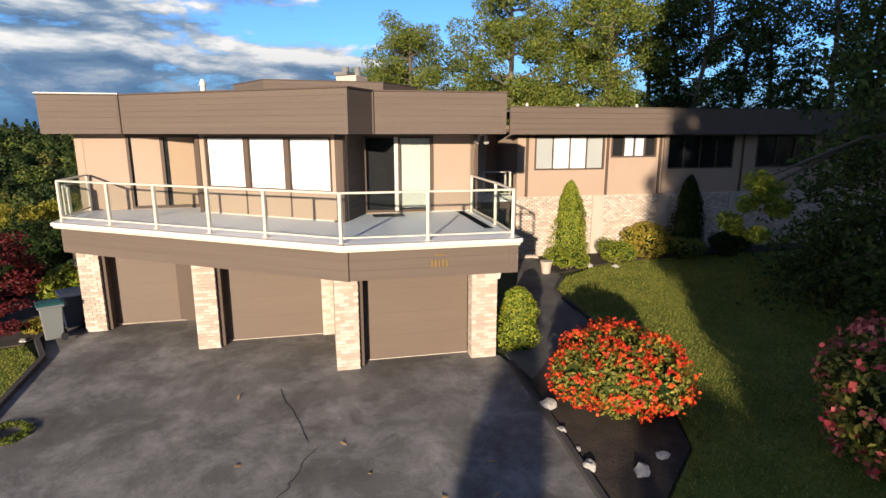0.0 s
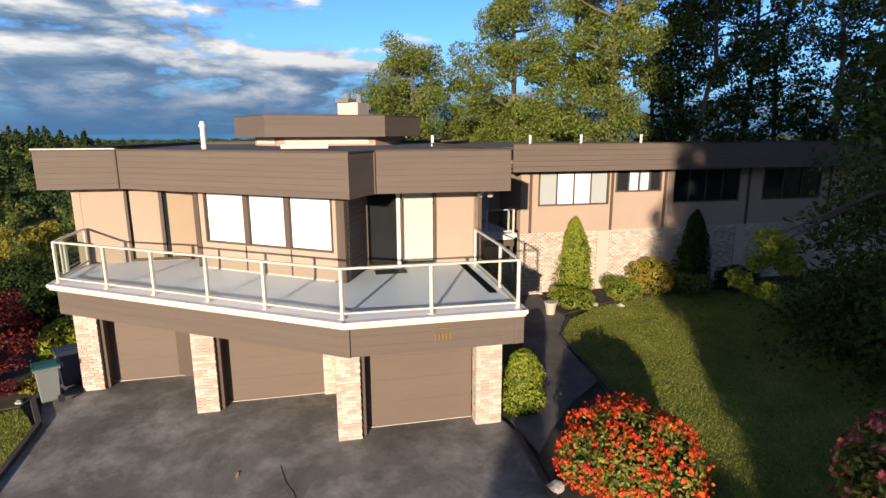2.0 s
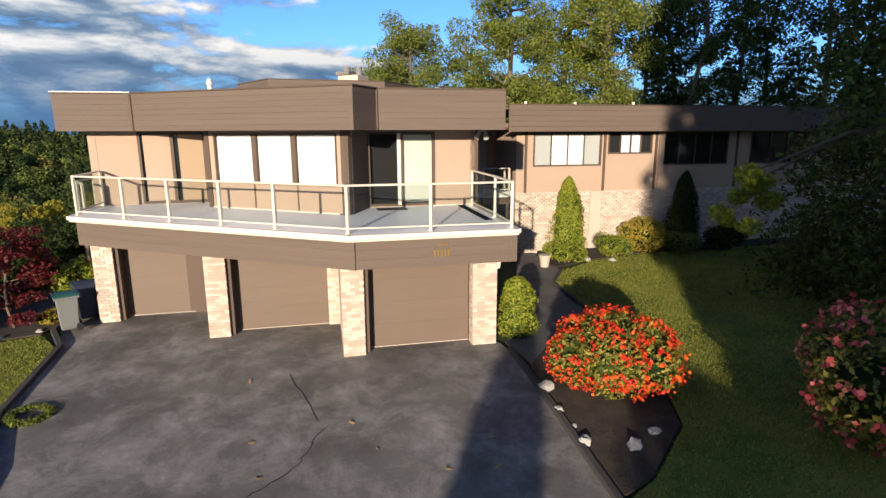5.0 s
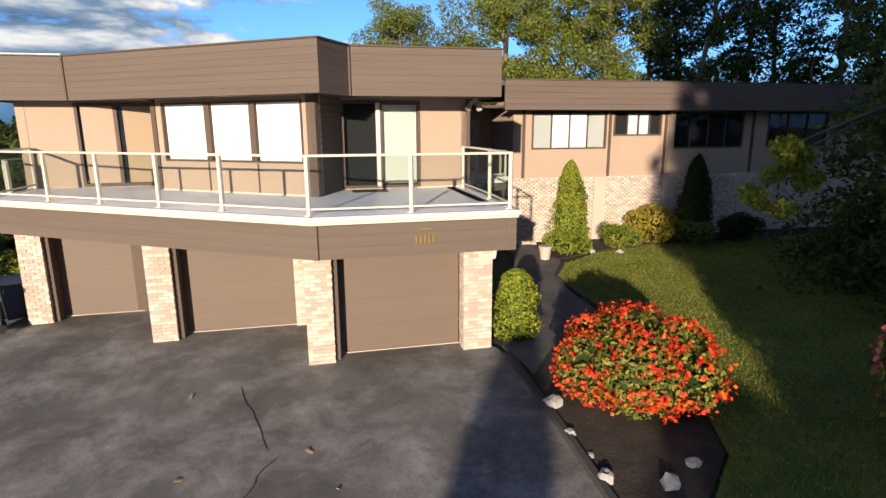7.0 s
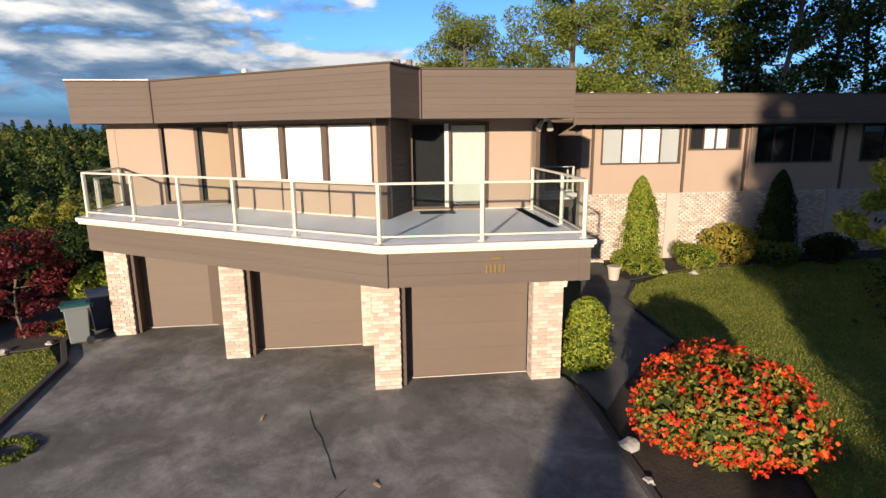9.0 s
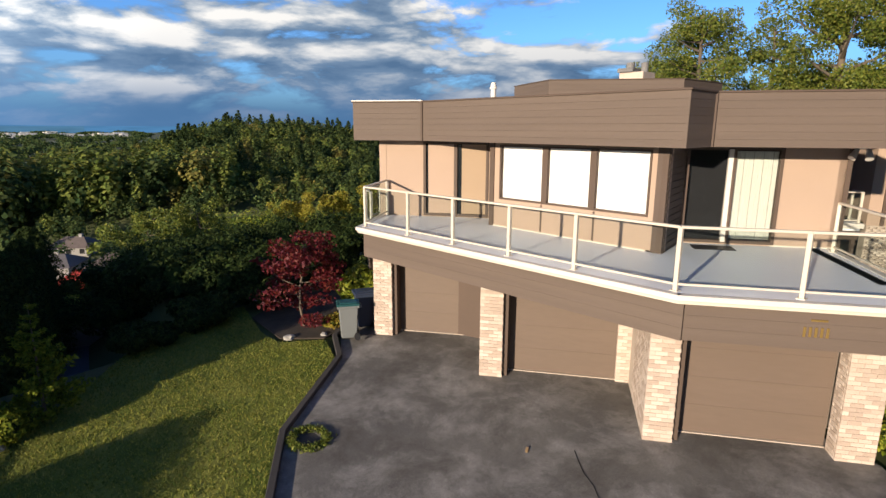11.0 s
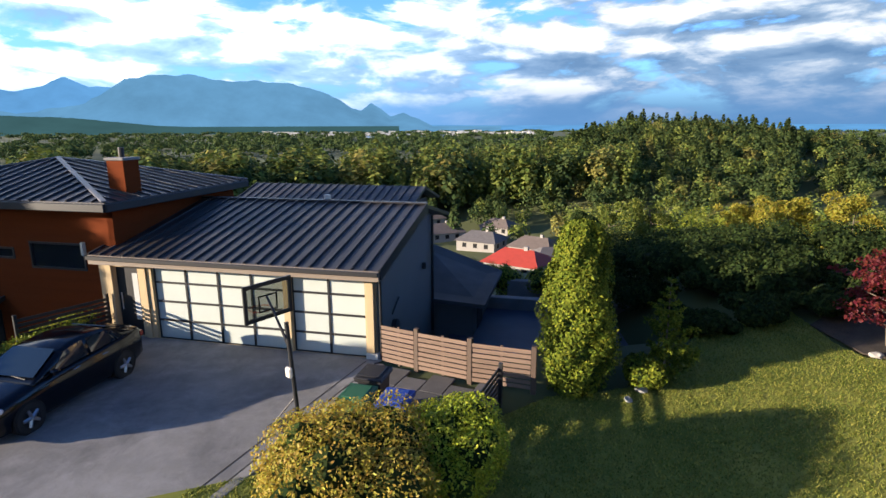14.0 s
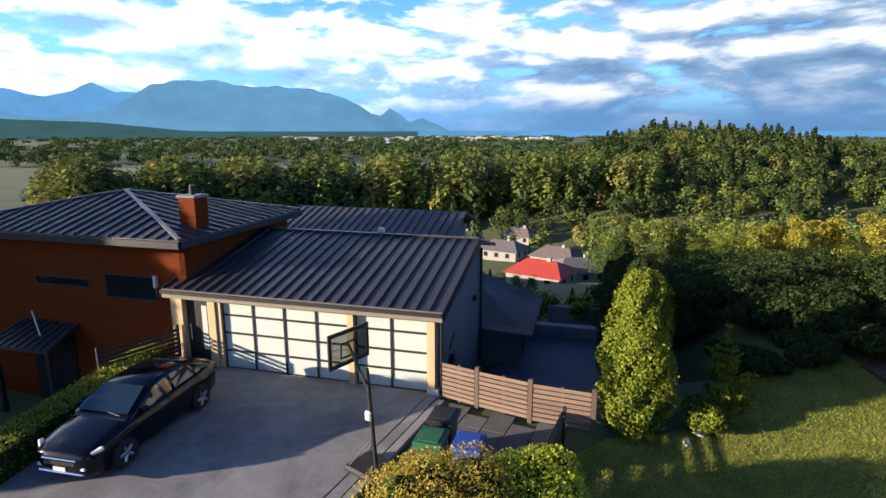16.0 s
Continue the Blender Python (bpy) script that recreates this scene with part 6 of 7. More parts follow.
# trees behind the house
BK = [(-18.0, 38, 14.3, 4.0, 0.18), (-21.6, 42, 12.4, 3.4, 0.2), (-14.8, 41, 13.6, 2.6, 0.15), (-10.3, 38, 17.5, 3.8, 0.16), (-6.8, 41, 19.5, 4.2, 0.16), (-4.0, 37, 20, 3.8, 0.16), (-12.3, 40, 9.0, 3.6, 0.05), (-8.0, 37, 8.6, 3.2, 0.05)]
for i, (x, y, h, s, cl) in enumerate(BK):
    broad_tree(x, y, h, s, LEAF_GREEN, 13000 if i == 2 else 42000, 0.15, "tall leafy deciduous tree behind the house", 70 + i, clear=cl, gaps=18, group="trees behind the house", squash=0.8, lobe=0.85)
# tall, thin-crowned trees in the shade behind the wing, that shade put into their leaf colour, with dark undergrowth
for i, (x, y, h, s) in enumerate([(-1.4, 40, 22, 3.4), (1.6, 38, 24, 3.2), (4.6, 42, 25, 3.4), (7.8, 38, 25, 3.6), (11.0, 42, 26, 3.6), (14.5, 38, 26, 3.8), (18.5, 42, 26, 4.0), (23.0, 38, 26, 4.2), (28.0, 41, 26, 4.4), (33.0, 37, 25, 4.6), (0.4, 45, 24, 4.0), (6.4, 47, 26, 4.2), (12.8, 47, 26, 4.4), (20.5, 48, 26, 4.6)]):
    broad_tree(x, y, h, s, LEAF_SHADED, 19000 if i < 10 else 9000, 0.2, "tall slender tree with bare dark trunk in shade", 90 + i, clear=0.15, gaps=17, group="shaded trees behind the wing", trunk_r=0.2, squash=0.8, lobe=0.85)
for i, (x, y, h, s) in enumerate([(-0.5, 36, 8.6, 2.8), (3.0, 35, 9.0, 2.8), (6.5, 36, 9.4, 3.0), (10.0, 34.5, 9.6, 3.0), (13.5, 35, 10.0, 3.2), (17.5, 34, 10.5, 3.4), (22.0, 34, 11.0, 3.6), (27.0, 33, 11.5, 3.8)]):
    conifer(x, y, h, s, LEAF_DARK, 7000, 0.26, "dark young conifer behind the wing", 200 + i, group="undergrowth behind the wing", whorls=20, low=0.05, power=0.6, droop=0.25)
# big cedars beside the lawn, the shade over them put into their leaf colour
cedar = conifer(7.1, 18.2, 17.0, 4.4, LEAF_SHADED, 52000, 0.2, "large dark cedar with drooping branches beside the lawn", 110, name="cedar", whorls=36, droop=0.45, power=0.5, trunk_r=0.3)
conifer(10.2, 13.6, 17.0, 4.2, LEAF_SHADED, 30000, 0.22, "dark cedar in deep shade beside the lawn", 111, name="cedar", whorls=30, droop=0.45, power=0.5, trunk_r=0.3)
conifer(12.5, 23.0, 19.0, 4.6, LEAF_SHADED, 24000, 0.26, "dark cedar further back in the shade", 113, name="cedar", whorls=30, droop=0.45, power=0.5, trunk_r=0.3)
bm = bmesh.new()
limb(bm, [Vector((0, 0, 5.2)), Vector((-2.6, -1.4, 4.9)), Vector((-5.0, -3.0, 3.9))], 0.09, 0.02)
limb(bm, [Vector((-2.6, -1.4, 4.9)), Vector((-4.4, -2.4, 3.9)), Vector((-5.4, -2.8, 2.8))], 0.05, 0.015)
bough = part("bough", bm, BARK, cedar)
rngb = np.random.default_rng(112)
p_, d_ = lobes([(-5.0, -3.0, 3.9), (-4.8, -2.9, 3.55), (-5.15, -2.9, 3.3), (-5.5, -2.8, 2.85), (-5.3, -2.7, 2.6), (-4.6, -2.7, 3.7), (-4.4, -2.5, 3.2), (-4.8, -2.6, 2.5)], [0.34, 0.3, 0.27, 0.3, 0.22, 0.3, 0.34, 0.3], 1700, 0.8, rngb, 0.3)
# brighter leaf colour than the cedar's own stands in for sun on this spray
link("bough_foliage", leaf_mesh("bough_foliage", leaf_quads(p_, 0.15, 0.45, 0.5, None, rngb)), LEAF_BRIGHT, bough, "drooping cedar spray, sunlight put into its leaf colour")
# trees across the street, whose shade falls over the lawns and drives
for i, x in enumerate((11.85, 15.6, 19.6, 24.0, 28.5, 33.0, 38.0)):
    column_shrub(x, -22 - 2 * (i % 2), 28, 3.5, LEAF_DARK, 9000, 0.8, "tall dense conifer across the street", 120 + i, name="street_conifer", taper=0.3, group="street conifers")
column_shrub(2.35, -16.0, 6.0, 0.95, LEAF_DARK, 9000, 0.25, "upright evergreen by the street", 130, name="evergreen", taper=0.35)
for i, (x, y, h, r) in enumerate([(5.6, -14.0, 5.3, 1.8), (8.3, -14.3, 5.4, 2.0), (11.3, -14.6, 5.6, 2.1)]):
    column_shrub(x, y, h, r, LEAF_DARK, 6000, 0.28, "broad dark evergreen by the street", 160 + i, name="evergreen", taper=0.12, group="street evergreens")
conifer(-13.1, -27.0, 4.5, 5.5, LEAF_DARK, 16000, 0.4, "broad conifer by the street", 132, power=0.9)
for i, x in enumerate((-17.5, -19.6, -21.7, -23.8, -25.9)):
    column_shrub(x, -32.0, 8.5, 1.5, LEAF_DARK, 4000, 0.4, "tall evergreen beyond the orange house", 133 + i, name="evergreen", taper=0.25, group="evergreens beyond the orange house", z=-0.4)

# ---- rocks, ring, litter ----
def stone(x, y, s, seed, label):
    rng = random.Random(seed)
    bm = bmesh.new()
    bmesh.ops.create_icosphere(bm, subdivisions=2, radius=1.0)
    for v in bm.verts:
        k = 0.75 + 0.35 * noise.noise(v.co * 1.6 + Vector((seed * 3.1, 0, 0)))
        v.co = Vector((v.co.x * s * k, v.co.y * s * 0.75 * k, v.co.z * s * 0.6 * k))
    o = part("rock", bm, ROCK, m=pose(x, y, ground_z(x, y) + s * 0.3, 0, 0, rng.uniform(0, 360)))
    return tagged(o, label, "rock", "bed edging rocks")


for i, (x, y, s) in enumerate([(-1.66, 9.45, 0.24), (-1.3, 8.75, 0.15), (-0.72, 7.95, 0.2), (0.06, 8.1, 0.22), (0.33, 8.62, 0.17), (-0.95, 8.35, 0.1), (-1.5, 9.05, 0.09), (-15.0, 7.3, 0.2), (-14.5, 8.05, 0.14), (-14.55, 1.15, 0.22), (-14.2, 0.7, 0.16), (-1.5, 21.2, 0.2), (-2.4, 21.0, 0.2)]):
    stone(x, y, s, i + 1, "pale grey garden rock at the bed's edge")
ring = thing("grass_ring", pose(-10.6, 5.35, ground_z(-10.6, 5.35)), "ring of grass growing round a cover in the asphalt", "weeds")
rr = np.random.default_rng(9)
a = rr.uniform(0, 2 * math.pi, 1500)
q = 0.32 + rr.normal(size=1500) * 0.05
link("tuft", leaf_mesh("tuft", leaf_quads(np.stack([np.cos(a) * q * 1.1, np.sin(a) * q, rr.uniform(0, 0.07, 1500)], 1), 0.08, 0.3, 0.2, None, rr)), LEAF_GREEN, ring)
part("cover", cyl(bmesh.new(), (0, 0, -0.03), (0, 0, 0.012), 0.26, 0.26, 24), KERB, ring)
for i, (x, y) in enumerate([(-4.7, 7.2), (-6.0, 6.1), (-3.9, 6.7), (-5.3, 5.4), (-2.2, 7.6), (-1.9, 6.9), (-7.5, 7.8), (-3.0, 5.6), (-2.6, 6.6)]):
    lf = part("dry_leaf", box(bmesh.new(), -0.06, 0.06, -0.025, 0.025, 0.0, 0.012, 0.004), material("dry_leaf", (0.3, 0.2, 0.1), 0.8), m=pose(x, y, ground_z(x, y) + 0.004, 8, 12, i * 50))
    tagged(lf, "small dry curled leaf lying on the asphalt", "leaf", "fallen leaves")


# cracks in the asphalt
CRACK = material("crack", (0.012, 0.012, 0.012), 0.95, bump=0)
for seed, pts in ((1, [(-5.1, 6.9), (-4.9, 5.9), (-5.2, 4.8), (-4.6, 3.2), (-4.8, 1.0)]), (3, [(-6.9, 8.3), (-5.1, 6.9)])):
    rng_ = random.Random(seed)
    bm = bmesh.new()
    chain = []
    for (x0, y0), (x1, y1) in zip(pts, pts[1:]):
        for k in range(8):
            f = k / 8
            x, y = x0 + (x1 - x0) * f + rng_.gauss(0, 0.03), y0 + (y1 - y0) * f + rng_.gauss(0, 0.03)
            chain.append((x, y, ground_z(x, y) + 0.004))
    for p, q in zip(chain, chain[1:]):
        d = (Vector(q) - Vector(p))
        mm = Matrix.Translation((Vector(p) + Vector(q)) / 2) @ d.to_track_quat("X", "Z").to_matrix().to_4x4()
        w_ = rng_.uniform(0.003, 0.008)
        box(bm, -d.length / 2 - 0.005, d.length / 2 + 0.005, -w_, w_, -0.006, 0.002, 0, mm)
    tagged(part("asphalt_crack", bm, CRACK), "thin dark crack in the asphalt drive", "crack", kind="structure")


# grass blades over both lawns
def grass(poly, n, seed, name, x0, x1, y0, y1):
    rng = np.random.default_rng(seed)
    x, y = rng.uniform(x0, x1, n), rng.uniform(y0, y1, n)
    k = inside(poly, x, y)
    x, y = x[k], y[k]
    z = height(x, y) + 0.03
    n = len(x)
    a = rng.uniform(0, 2 * math.pi, n)
    w_, h = 0.011, rng.uniform(0.025, 0.055, n)
    lx, ly = rng.normal(size=n) * 0.03, rng.normal(size=n) * 0.03
    v = np.stack([np.stack([x - np.cos(a) * w_, y - np.sin(a) * w_, z], 1), np.stack([x + np.cos(a) * w_, y + np.sin(a) * w_, z], 1), np.stack([x + lx, y + ly, z + h], 1)], 1).reshape(-1, 3)
    ob = link(name, sheet_mesh(name, v, np.arange(len(v)).reshape(-1, 3)), BLADE)
    return tagged(ob, "short mown grass blades with dry ends", "grass", kind="stuff")


grass(LAWN_L, 170000, 1, "grass", -18.5, -5.5, -8, 8)
grass(LAWN_R, 170000, 2, "grass", -3, 8, 4, 26)

# ---- woods on the slope, the hill and the valley ----
def template(kind, n, rng):
    if kind == "cone":
        f = rng.random(n) ** 0.75
        a = rng.uniform(0, 2 * math.pi, n)
        r = 0.2 * (1 - f) ** 0.8 * rng.uniform(0.55, 1.15, n) + 0.01
        return np.stack([np.cos(a) * r, np.sin(a) * r, 0.04 + 0.98 * f], 1), 0.072
    cs = [(0, 0, 0.6)] + [(0.2 * math.cos(k * 2.4) * rng.uniform(0.5, 1.2), 0.2 * math.sin(k * 2.4) * rng.uniform(0.5, 1.2), 0.32 + 0.56 * (k / 8) + rng.normal() * 0.03) for k in range(9)]
    rs = [0.24] + [rng.uniform(0.11, 0.19) for _ in range(9)]
    if kind == "poplar":
        cs = [(c[0] * 0.55, c[1] * 0.55, c[2]) for c in cs]
        rs = [q * 0.75 for q in rs]
    p, d = lobes(cs, rs, n, 0.95, rng, 0.7)
    return p, 0.066


rngw = np.random.default_rng(77)
TEMPL = {k: [template(k, 2400, rngw) for _ in range(5)] for k in ("round", "cone", "poplar")}


def wood(name, places, mat_, label, leaves=1.0, seed=1):
    """places: x, y, height, width, kind; all trees of one wood joined."""
    rng = np.random.default_rng(seed)
    out = []
    for x, y, h, w_, kind in places:
        p, s = TEMPL[kind][rng.integers(5)]
        k = int(430 * leaves)
        sel = rng.permutation(len(p))[:k]
        p = p[sel]
        a = rng.uniform(0, 2 * math.pi)
        c, sn = math.cos(a), math.sin(a)
        q = np.stack([(p[:, 0] * c - p[:, 1] * sn) * w_, (p[:, 0] * sn + p[:, 1] * c) * w_, p[:, 2] * h], 1)
        d = q - np.array([0, 0, 0.45 * h])
        d /= np.linalg.norm(d, axis=1, keepdims=True) + 1e-6
        q += np.array([x, y, ground_z(x, y) - 0.3])
        out.append(leaf_quads(q, s * (h + w_) * 0.5 / math.sqrt(leaves), 0.8, 0.5, d * 1.3, rng))
    if not out:
        return None
    ob = link(name, leaf_mesh(name, np.concatenate(out)), mat_)
    return tagged(ob, label, "woods", kind="stuff")


HOUSES = [(77.7, 108, "red"), (73.8, 122, "white"), (81.4, 150, "white"), (85.6, 165, "tan"), (79.6, 168, "tan"), (87.3, 190, "tan"), (75.8, 140, "tan")]


def polar(az, d):
    return (-3 - d * math.sin(radians(az)), -3 + d * math.cos(radians(az)))


rngp = np.random.default_rng(31)
groups = {"g": [], "d": [], "y": [], "c": [], "b": []}
near = {"g": [], "d": [], "y": [], "c": [], "b": []}
# slope: trees of growing height below the line of sight
for k in range(900):
    az, d = rngp.uniform(36, 118), rngp.uniform(27, 175) ** 1.0
    x, y = polar(az, d)
    if y < 4 and x > -36:
        continue
    if any(abs(az - a) < 2.4 + 150 / e * 0.45 and d < e + 7 and d > e * 0.6 for a, e, _ in HOUSES):
        if d > 48:
            continue
    g = ground_z(x, y)
    lim = (5.5 - 0.235 * d if az > 72.5 else 4.4 - 0.125 * d) if az > 62 else 4.6 - 0.115 * d if d > 30 else 2.6
    lim -= 1.5 * rngp.random() + (3.2 if 45 < az < 62 and d < 54 else 0)
    h = min(rngp.uniform(7, 14), lim - g)
    if h < (1.6 if az > 72.5 else 3.0):
        continue
    kind = "round"
    t_ = rngp.random()
    # near trees: shade (az > 67) and sun (az < 67) put into leaf tone
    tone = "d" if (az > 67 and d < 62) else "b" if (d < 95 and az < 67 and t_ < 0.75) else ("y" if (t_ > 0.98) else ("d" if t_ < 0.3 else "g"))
    if t_ < 0.1:
        kind, tone = "cone", "c"
    (near if d < 85 else groups)[tone].append((x, y, h, h * rngp.uniform(0.75, 1.1) if kind == "round" else h, kind))
# the hill
for k in range(1900):
    u_, v_ = rngp.normal() * 0.9, rngp.normal() * 0.9
    x = HILL[0] + u_ * 80 * 0.873 + v_ * 85 * 0.488 + 20
    y = HILL[1] - u_ * 80 * 0.488 + v_ * 85 * 0.873 + 10
    if math.hypot(x, y) < 150:
        continue
    t_ = rngp.random()
    if t_ < 0.22:
        groups["c"].append((x, y, rngp.uniform(8, 13), rngp.uniform(11, 15), "cone"))
    else:
        groups["d" if t_ < 0.62 else ("g" if t_ < 0.94 else "y")].append((x, y, rngp.uniform(6.5, 10), rngp.uniform(8, 12), "round"))
# poplar belt on the valley floor
for k in range(900):
    az, d = rngp.uniform(66, 124), rngp.uniform(195, 310)
    x, y = polar(az, d)
    hh = 23 + 5 * math.sin(az * 0.9) + rngp.normal() * 2.5
    hh = min(hh, 5.0 - 0.034 * d - ground_z(x, y) + rngp.normal() * 1.5)
    if hh < 5:
        continue
    t_ = rngp.random()
    groups["g" if t_ < 0.62 else ("d" if t_ < 0.85 else "y")].append((x, y, hh, rngp.uniform(0.6, 0.95) * hh, "poplar" if t_ < 0.6 else "round"))
wood("mixed_woods", groups["g"], WOOD_FAR, "green mixed woods on the slope and hill", 0.66, 2)
wood("dark_woods", groups["d"], WOOD_FARDARK, "dark green woods on the slope and hill", 0.62, 3)
wood("golden_woods", groups["y"], WOOD_GOLD, "yellowing trees among the woods", 0.66, 4)
wood("conifer_woods", groups["c"], WOOD_FARDARK, "dark conifers among the woods", 0.66, 5)
# dark and bright copies carry the slope's shade and sun in leaf colour
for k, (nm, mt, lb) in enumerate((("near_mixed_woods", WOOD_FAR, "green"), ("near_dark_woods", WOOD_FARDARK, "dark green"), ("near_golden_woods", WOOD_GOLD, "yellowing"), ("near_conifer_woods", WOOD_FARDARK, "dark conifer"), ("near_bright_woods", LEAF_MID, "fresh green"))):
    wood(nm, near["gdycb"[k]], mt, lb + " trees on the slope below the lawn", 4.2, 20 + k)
# clear yellow trees on the slope
for i, (az, d, h, w_) in enumerate([(53.8, 53, 7.2, 2.4), (57.4, 50.5, 6.6, 2.3), (49.2, 53, 8.0, 2.7), (66.0, 45, 7.5, 2.4), (70.0, 42, 6.8, 2.3)]):
    x, y = polar(az, d)
    h = max(3.5, min(h, -0.2 - ground_z(x, y)))
    broad_tree(x, y, h, w_, LEAF_YELLOW if i < 3 else LEAF_GREEN, 9000, 0.17, "slim yellow-leaved tree on the slope" if i < 3 else "green tree on the slope", 140 + i, clear=0.15, gaps=6)
# far tree belts
far = []
for k in range(1500):
    az = rngp.uniform(30, 128)
    d = rngp.choice([780, 1050, 1400, 1900, 2500, 3300]) * rngp.uniform(0.9, 1.15)
    far.append((*polar(az, d), rngp.uniform(9, 17), rngp.uniform(18, 34) * (1 + d / 1800), "round"))
wood("valley_trees", far, WOOD_FARDARK, "dark tree belts across the valley floor", 0.3, 7)
BLUEFIELD = material("valley_field", (0.12, 0.14, 0.045), 0.95, spread=0.3, fine=0.05, coarse=0.01, bump=0)
for i, (az0, az1, d0, d1) in enumerate([(88, 118, 330, 640), (66, 84, 460, 700), (40, 62, 600, 1100)]):
    pts = [polar(az0 + (az1 - az0) * k / 8, d0) for k in range(9)] + [polar(az1 - (az1 - az0) * k / 8, d1) for k in range(9)]
    tagged(part("field", prism(pts[::-1], -30.0, -29.4), BLUEFIELD), "flat pale green bog field in the valley", "field", kind="structure")
WATER = material("river_water", (0.25, 0.33, 0.42), 0.2, spread=0.05, bump=0)
pts = [polar(84 + 9 * k / 8, 1750) for k in range(9)] + [polar(93 - 9 * k / 8, 2250) for k in range(9)]
tagged(part("water", prism(pts[::-1], -29.9, -29.0), WATER), "pale strip of river in the valley", "river", kind="structure")
rngt = np.random.default_rng(5)
bm = bmesh.new()
for k in range(90):
    x, y = polar(rngt.uniform(76, 104), rngt.uniform(2100, 3300))
    w_, d_ = rngt.uniform(15, 60), rngt.uniform(12, 30)
    box(bm, x - d_ / 2, x + d_ / 2, y - w_ / 2, y + w_ / 2, -30, -30 + rngt.uniform(6, 14))
tagged(part("town", bm, WHITE), "distant pale town buildings across the river", "town", kind="stuff")

# houses on the slope
ROOFS = {"red": material("red_roof", (0.36, 0.045, 0.03), 0.7, spread=0.15), "white": material("grey_shingle", (0.12, 0.11, 0.11), 0.85, spread=0.2), "tan": material("brown_shingle", (0.14, 0.11, 0.095), 0.85, spread=0.2)}
SIDING = material("pale_siding", (0.26, 0.245, 0.225), 0.8, spread=0.06)
for i, (az, d, col) in enumerate(HOUSES):
    x, y = polar(az, d)
    hs_ = thing("far_house", pose(x, y, ground_z(x, y), 0, 0, az + (20 if i % 2 else -25)), "%s-roofed pale two-storey house among trees" % {"red": "red", "white": "grey", "tan": "brown"}[col], "house", "houses on the slope")
    W, Dp, Hh = (5.6, 4.6, 2.6) if i != 4 else (4.6, 3.8, 2.4)
    part("wall", B(-W, W, -Dp, Dp, -2, Hh), SIDING, hs_)
    bm = bmesh.new()
    lo = [bm.verts.new(v) for v in ((-W - 0.6, -Dp - 0.6, Hh), (W + 0.6, -Dp - 0.6, Hh), (W + 0.6, Dp + 0.6, Hh), (-W - 0.6, Dp + 0.6, Hh))]
    r0, r1 = bm.verts.new((-W + 2.4, 0, Hh + 2.3)), bm.verts.new((W - 2.4, 0, Hh + 2.3))
    for f in ((lo[0], lo[1], r1, r0), (lo[1], lo[2], r1), (lo[2], lo[3], r0, r1), (lo[3], lo[0], r0), lo[::-1]):
        bm.faces.new(f)
    rf = part("roof", bm, ROOFS[col], hs_)
    part("chimney", B(1.2, 2.0, -0.4, 0.4, Hh + 0.8, Hh + 2.9), SIDING, rf)
    for sx in (-3.2, 0.0, 3.2):
        for z_ in (-1.4, 0.9):
            part("window", B(sx - 0.6, sx + 0.6, -Dp - 0.03, -Dp, z_, z_ + 1.2), DARKIN, hs_)
    for sy in (-2, 2):
        part("window", B(W, W + 0.03, sy - 0.6, sy + 0.6, 0.9, 2.1), DARKIN, hs_)

# garden terrace below the neighbour, low retaining walls
gt = thing("garden_terrace", NM @ pose(11.5, 7.5, -1.6), "blue-grey paved terrace with low retaining walls", "terrace")
part("paving", B(-2.5, 4.0, -4.5, 2.0, -0.6, 0.0), material("blue_paving", (0.07, 0.085, 0.12), 0.7, spread=0.2), gt)
part("retaining_wall", B(-2.0, 4.2, 2.0, 2.4, -0.6, 0.5, 0.02), CONCRETE, gt)
part("retaining_wall", B(-1.0, 4.6, 4.4, 4.8, -1.0, 0.6, 0.02), CONCRETE, gt)
for i, s in enumerate((10.2, 12.0, 13.8)):
    x, y = npos(s, 12.5)
    mound(x, y, 1.0, 1.5, LEAF_BRIGHT, 1500, 0.13, "bright green garden shrub below the terrace", 150 + i, z=-2.4)

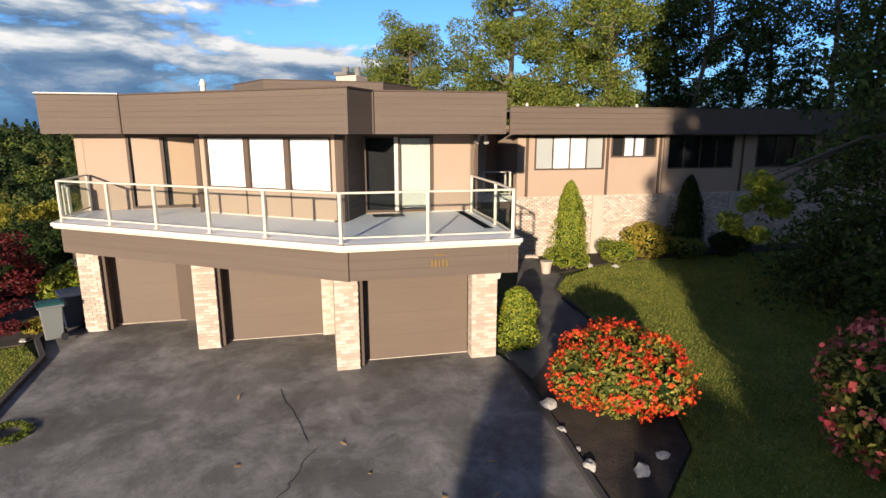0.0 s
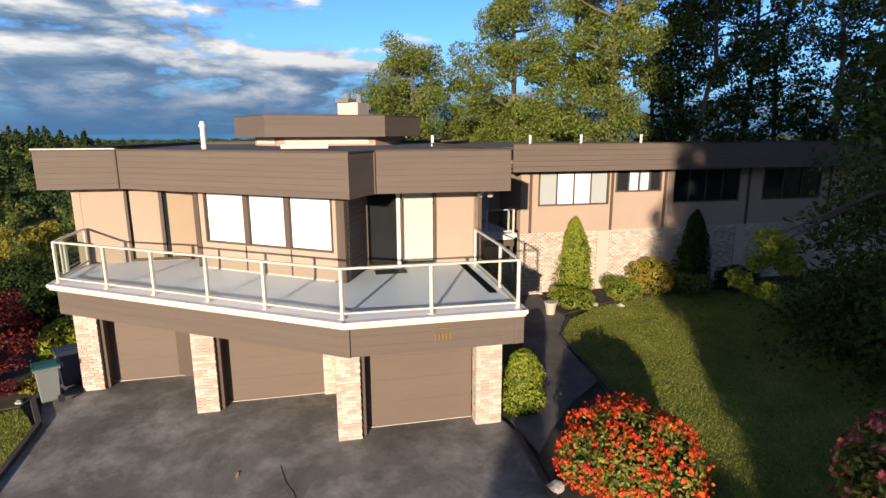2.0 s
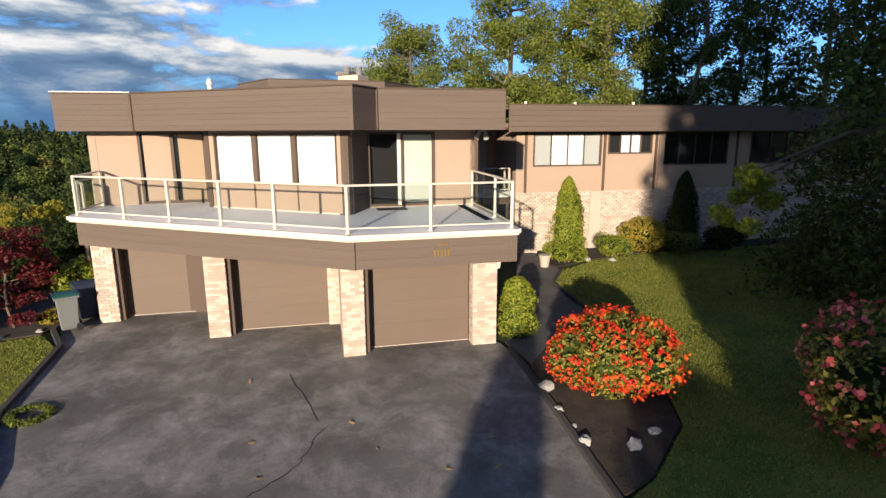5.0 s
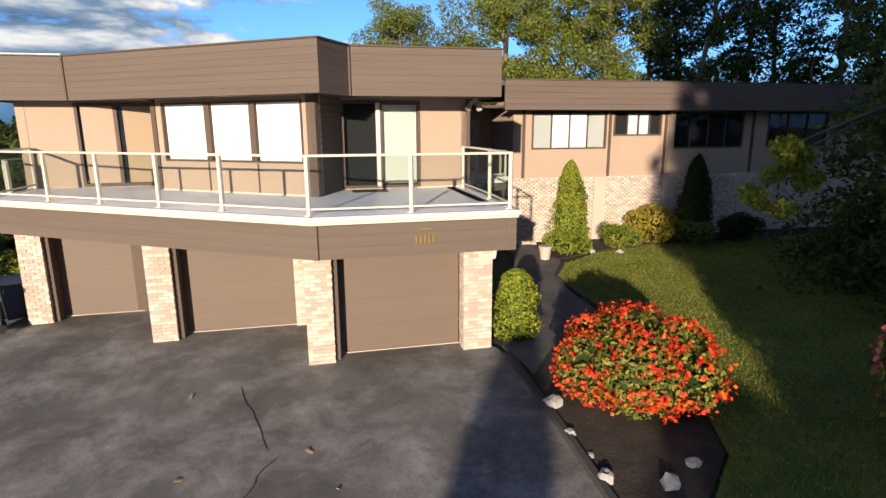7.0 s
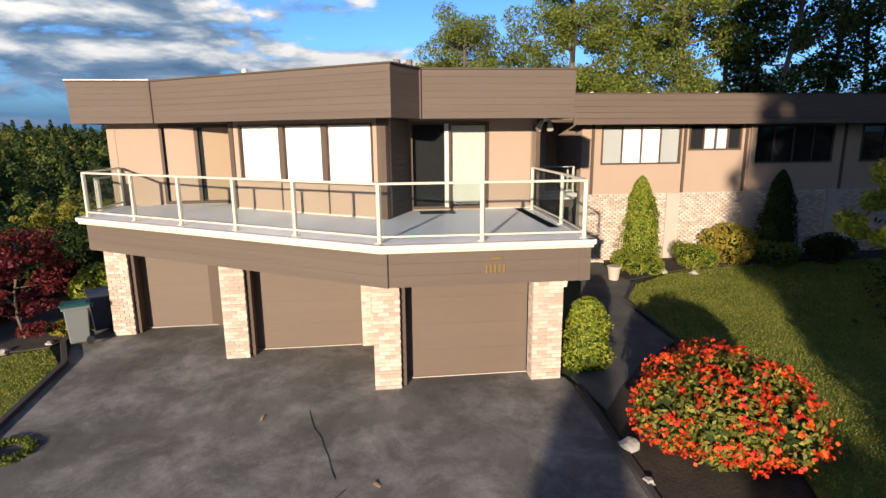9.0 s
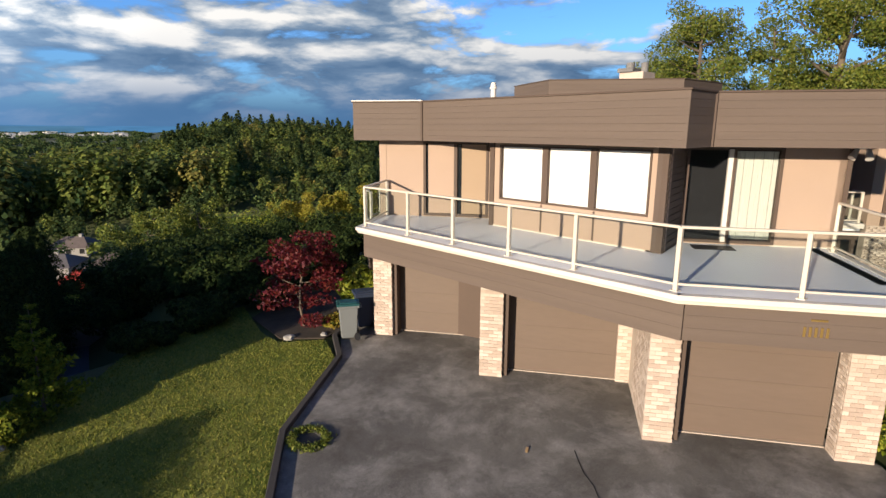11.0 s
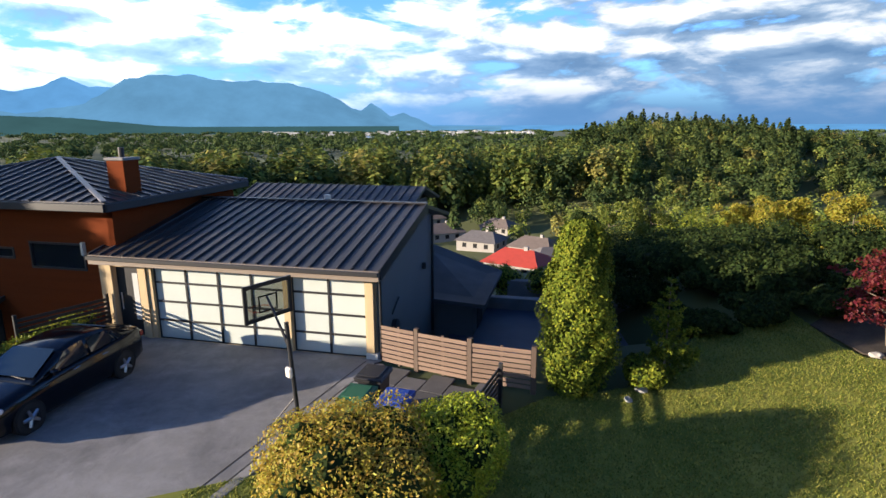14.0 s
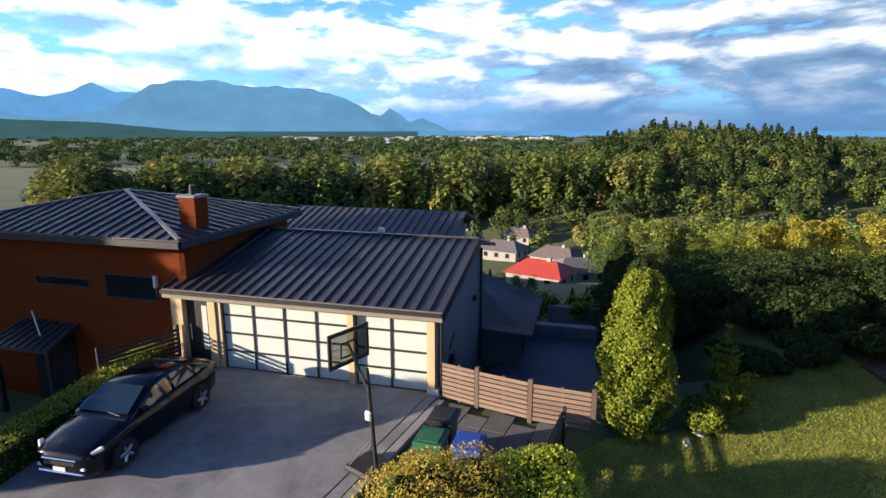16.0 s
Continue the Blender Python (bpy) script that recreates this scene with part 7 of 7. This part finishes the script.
# ---- mountains beyond the valley ----
def ridge(name, dist, azs, els, color, rough, seed, label):
    rng = np.random.default_rng(seed)
    az = np.linspace(azs[0], azs[-1], 420)
    el = np.interp(az, azs, els)
    wob = sum(rng.uniform(-1, 1) * np.sin(az * f + rng.uniform(0, 6)) / f for f in (2.3, 4.1, 7.7, 13, 23, 41, 67))
    el = np.maximum(el + rough * wob * np.minimum(1, el), 0.02)
    px, py = -dist * np.sin(np.radians(az)), dist * np.cos(np.radians(az))
    rows = []
    for f in (0.0, 0.25, 0.5, 0.75, 1.0):
        k = 1 - 0.12 * (1 - f)
        rows.append(np.stack([px * k, py * k, -35 + (dist * np.tan(np.radians(el)) + 41) * f], 1))
    v = np.concatenate(rows)
    n = len(az)
    idx = np.arange(5 * n).reshape(5, n)
    fcs = np.stack([idx[:-1, :-1], idx[:-1, 1:], idx[1:, 1:], idx[1:, :-1]], -1).reshape(-1, 4)
    m = bpy.data.materials.new(name)
    m.use_nodes = True
    N, L = m.node_tree.nodes, m.node_tree.links
    b = N["Principled BSDF"]
    # black base; the haze of distance is put into the emission, so ridges glow
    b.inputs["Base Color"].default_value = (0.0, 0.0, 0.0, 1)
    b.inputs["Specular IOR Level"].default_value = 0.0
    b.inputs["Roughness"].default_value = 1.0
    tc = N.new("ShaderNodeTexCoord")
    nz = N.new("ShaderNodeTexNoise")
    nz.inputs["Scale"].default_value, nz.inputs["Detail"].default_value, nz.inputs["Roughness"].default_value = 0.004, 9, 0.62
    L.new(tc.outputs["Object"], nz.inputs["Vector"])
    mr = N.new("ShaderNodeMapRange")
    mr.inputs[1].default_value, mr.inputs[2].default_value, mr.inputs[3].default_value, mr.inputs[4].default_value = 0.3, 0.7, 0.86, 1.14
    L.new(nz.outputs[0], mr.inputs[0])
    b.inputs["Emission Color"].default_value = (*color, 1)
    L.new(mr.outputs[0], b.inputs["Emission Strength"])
    return tagged(link(name, sheet_mesh(name, v, fcs), m), label, "mountains", kind="structure")


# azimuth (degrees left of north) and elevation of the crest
def crest(pairs):
    pairs = sorted((85.8 - math.degrees(math.atan((q - 784) / 993)), math.degrees(math.atan((231 - e) / 1010))) for q, e in pairs)
    return [p[0] for p in pairs], [p[1] for p in pairs]


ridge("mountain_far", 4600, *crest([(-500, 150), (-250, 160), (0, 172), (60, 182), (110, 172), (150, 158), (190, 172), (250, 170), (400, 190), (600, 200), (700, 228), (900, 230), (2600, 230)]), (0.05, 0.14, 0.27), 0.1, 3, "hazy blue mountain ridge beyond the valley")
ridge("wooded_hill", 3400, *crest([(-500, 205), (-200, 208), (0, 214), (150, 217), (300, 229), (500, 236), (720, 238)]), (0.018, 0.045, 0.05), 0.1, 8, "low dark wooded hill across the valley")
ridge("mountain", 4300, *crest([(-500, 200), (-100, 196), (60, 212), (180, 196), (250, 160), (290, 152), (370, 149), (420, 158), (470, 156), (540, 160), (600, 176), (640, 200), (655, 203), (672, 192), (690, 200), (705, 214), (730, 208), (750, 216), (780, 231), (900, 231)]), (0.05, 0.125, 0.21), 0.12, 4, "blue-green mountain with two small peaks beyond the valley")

# ---- bricks of the garage pilasters, one by one ----
brick_mesh = {}
for mtx, length, parent in BRICKS:
    key = round(length, 2)
    if key not in brick_mesh:
        me = bpy.data.meshes.new("brick")
        bmb = B(-key / 2, key / 2, -0.02, 0.02, -0.0345, 0.0345, 0.003)
        bmesh.ops.recalc_face_normals(bmb, faces=bmb.faces)
        bmb.to_mesh(me)
        bmb.free()
        me.materials.append(BRICK)
        brick_mesh[key] = me
    ob = new("brick", brick_mesh[key])
    ob.parent = parent
    ob.matrix_basis = mtx
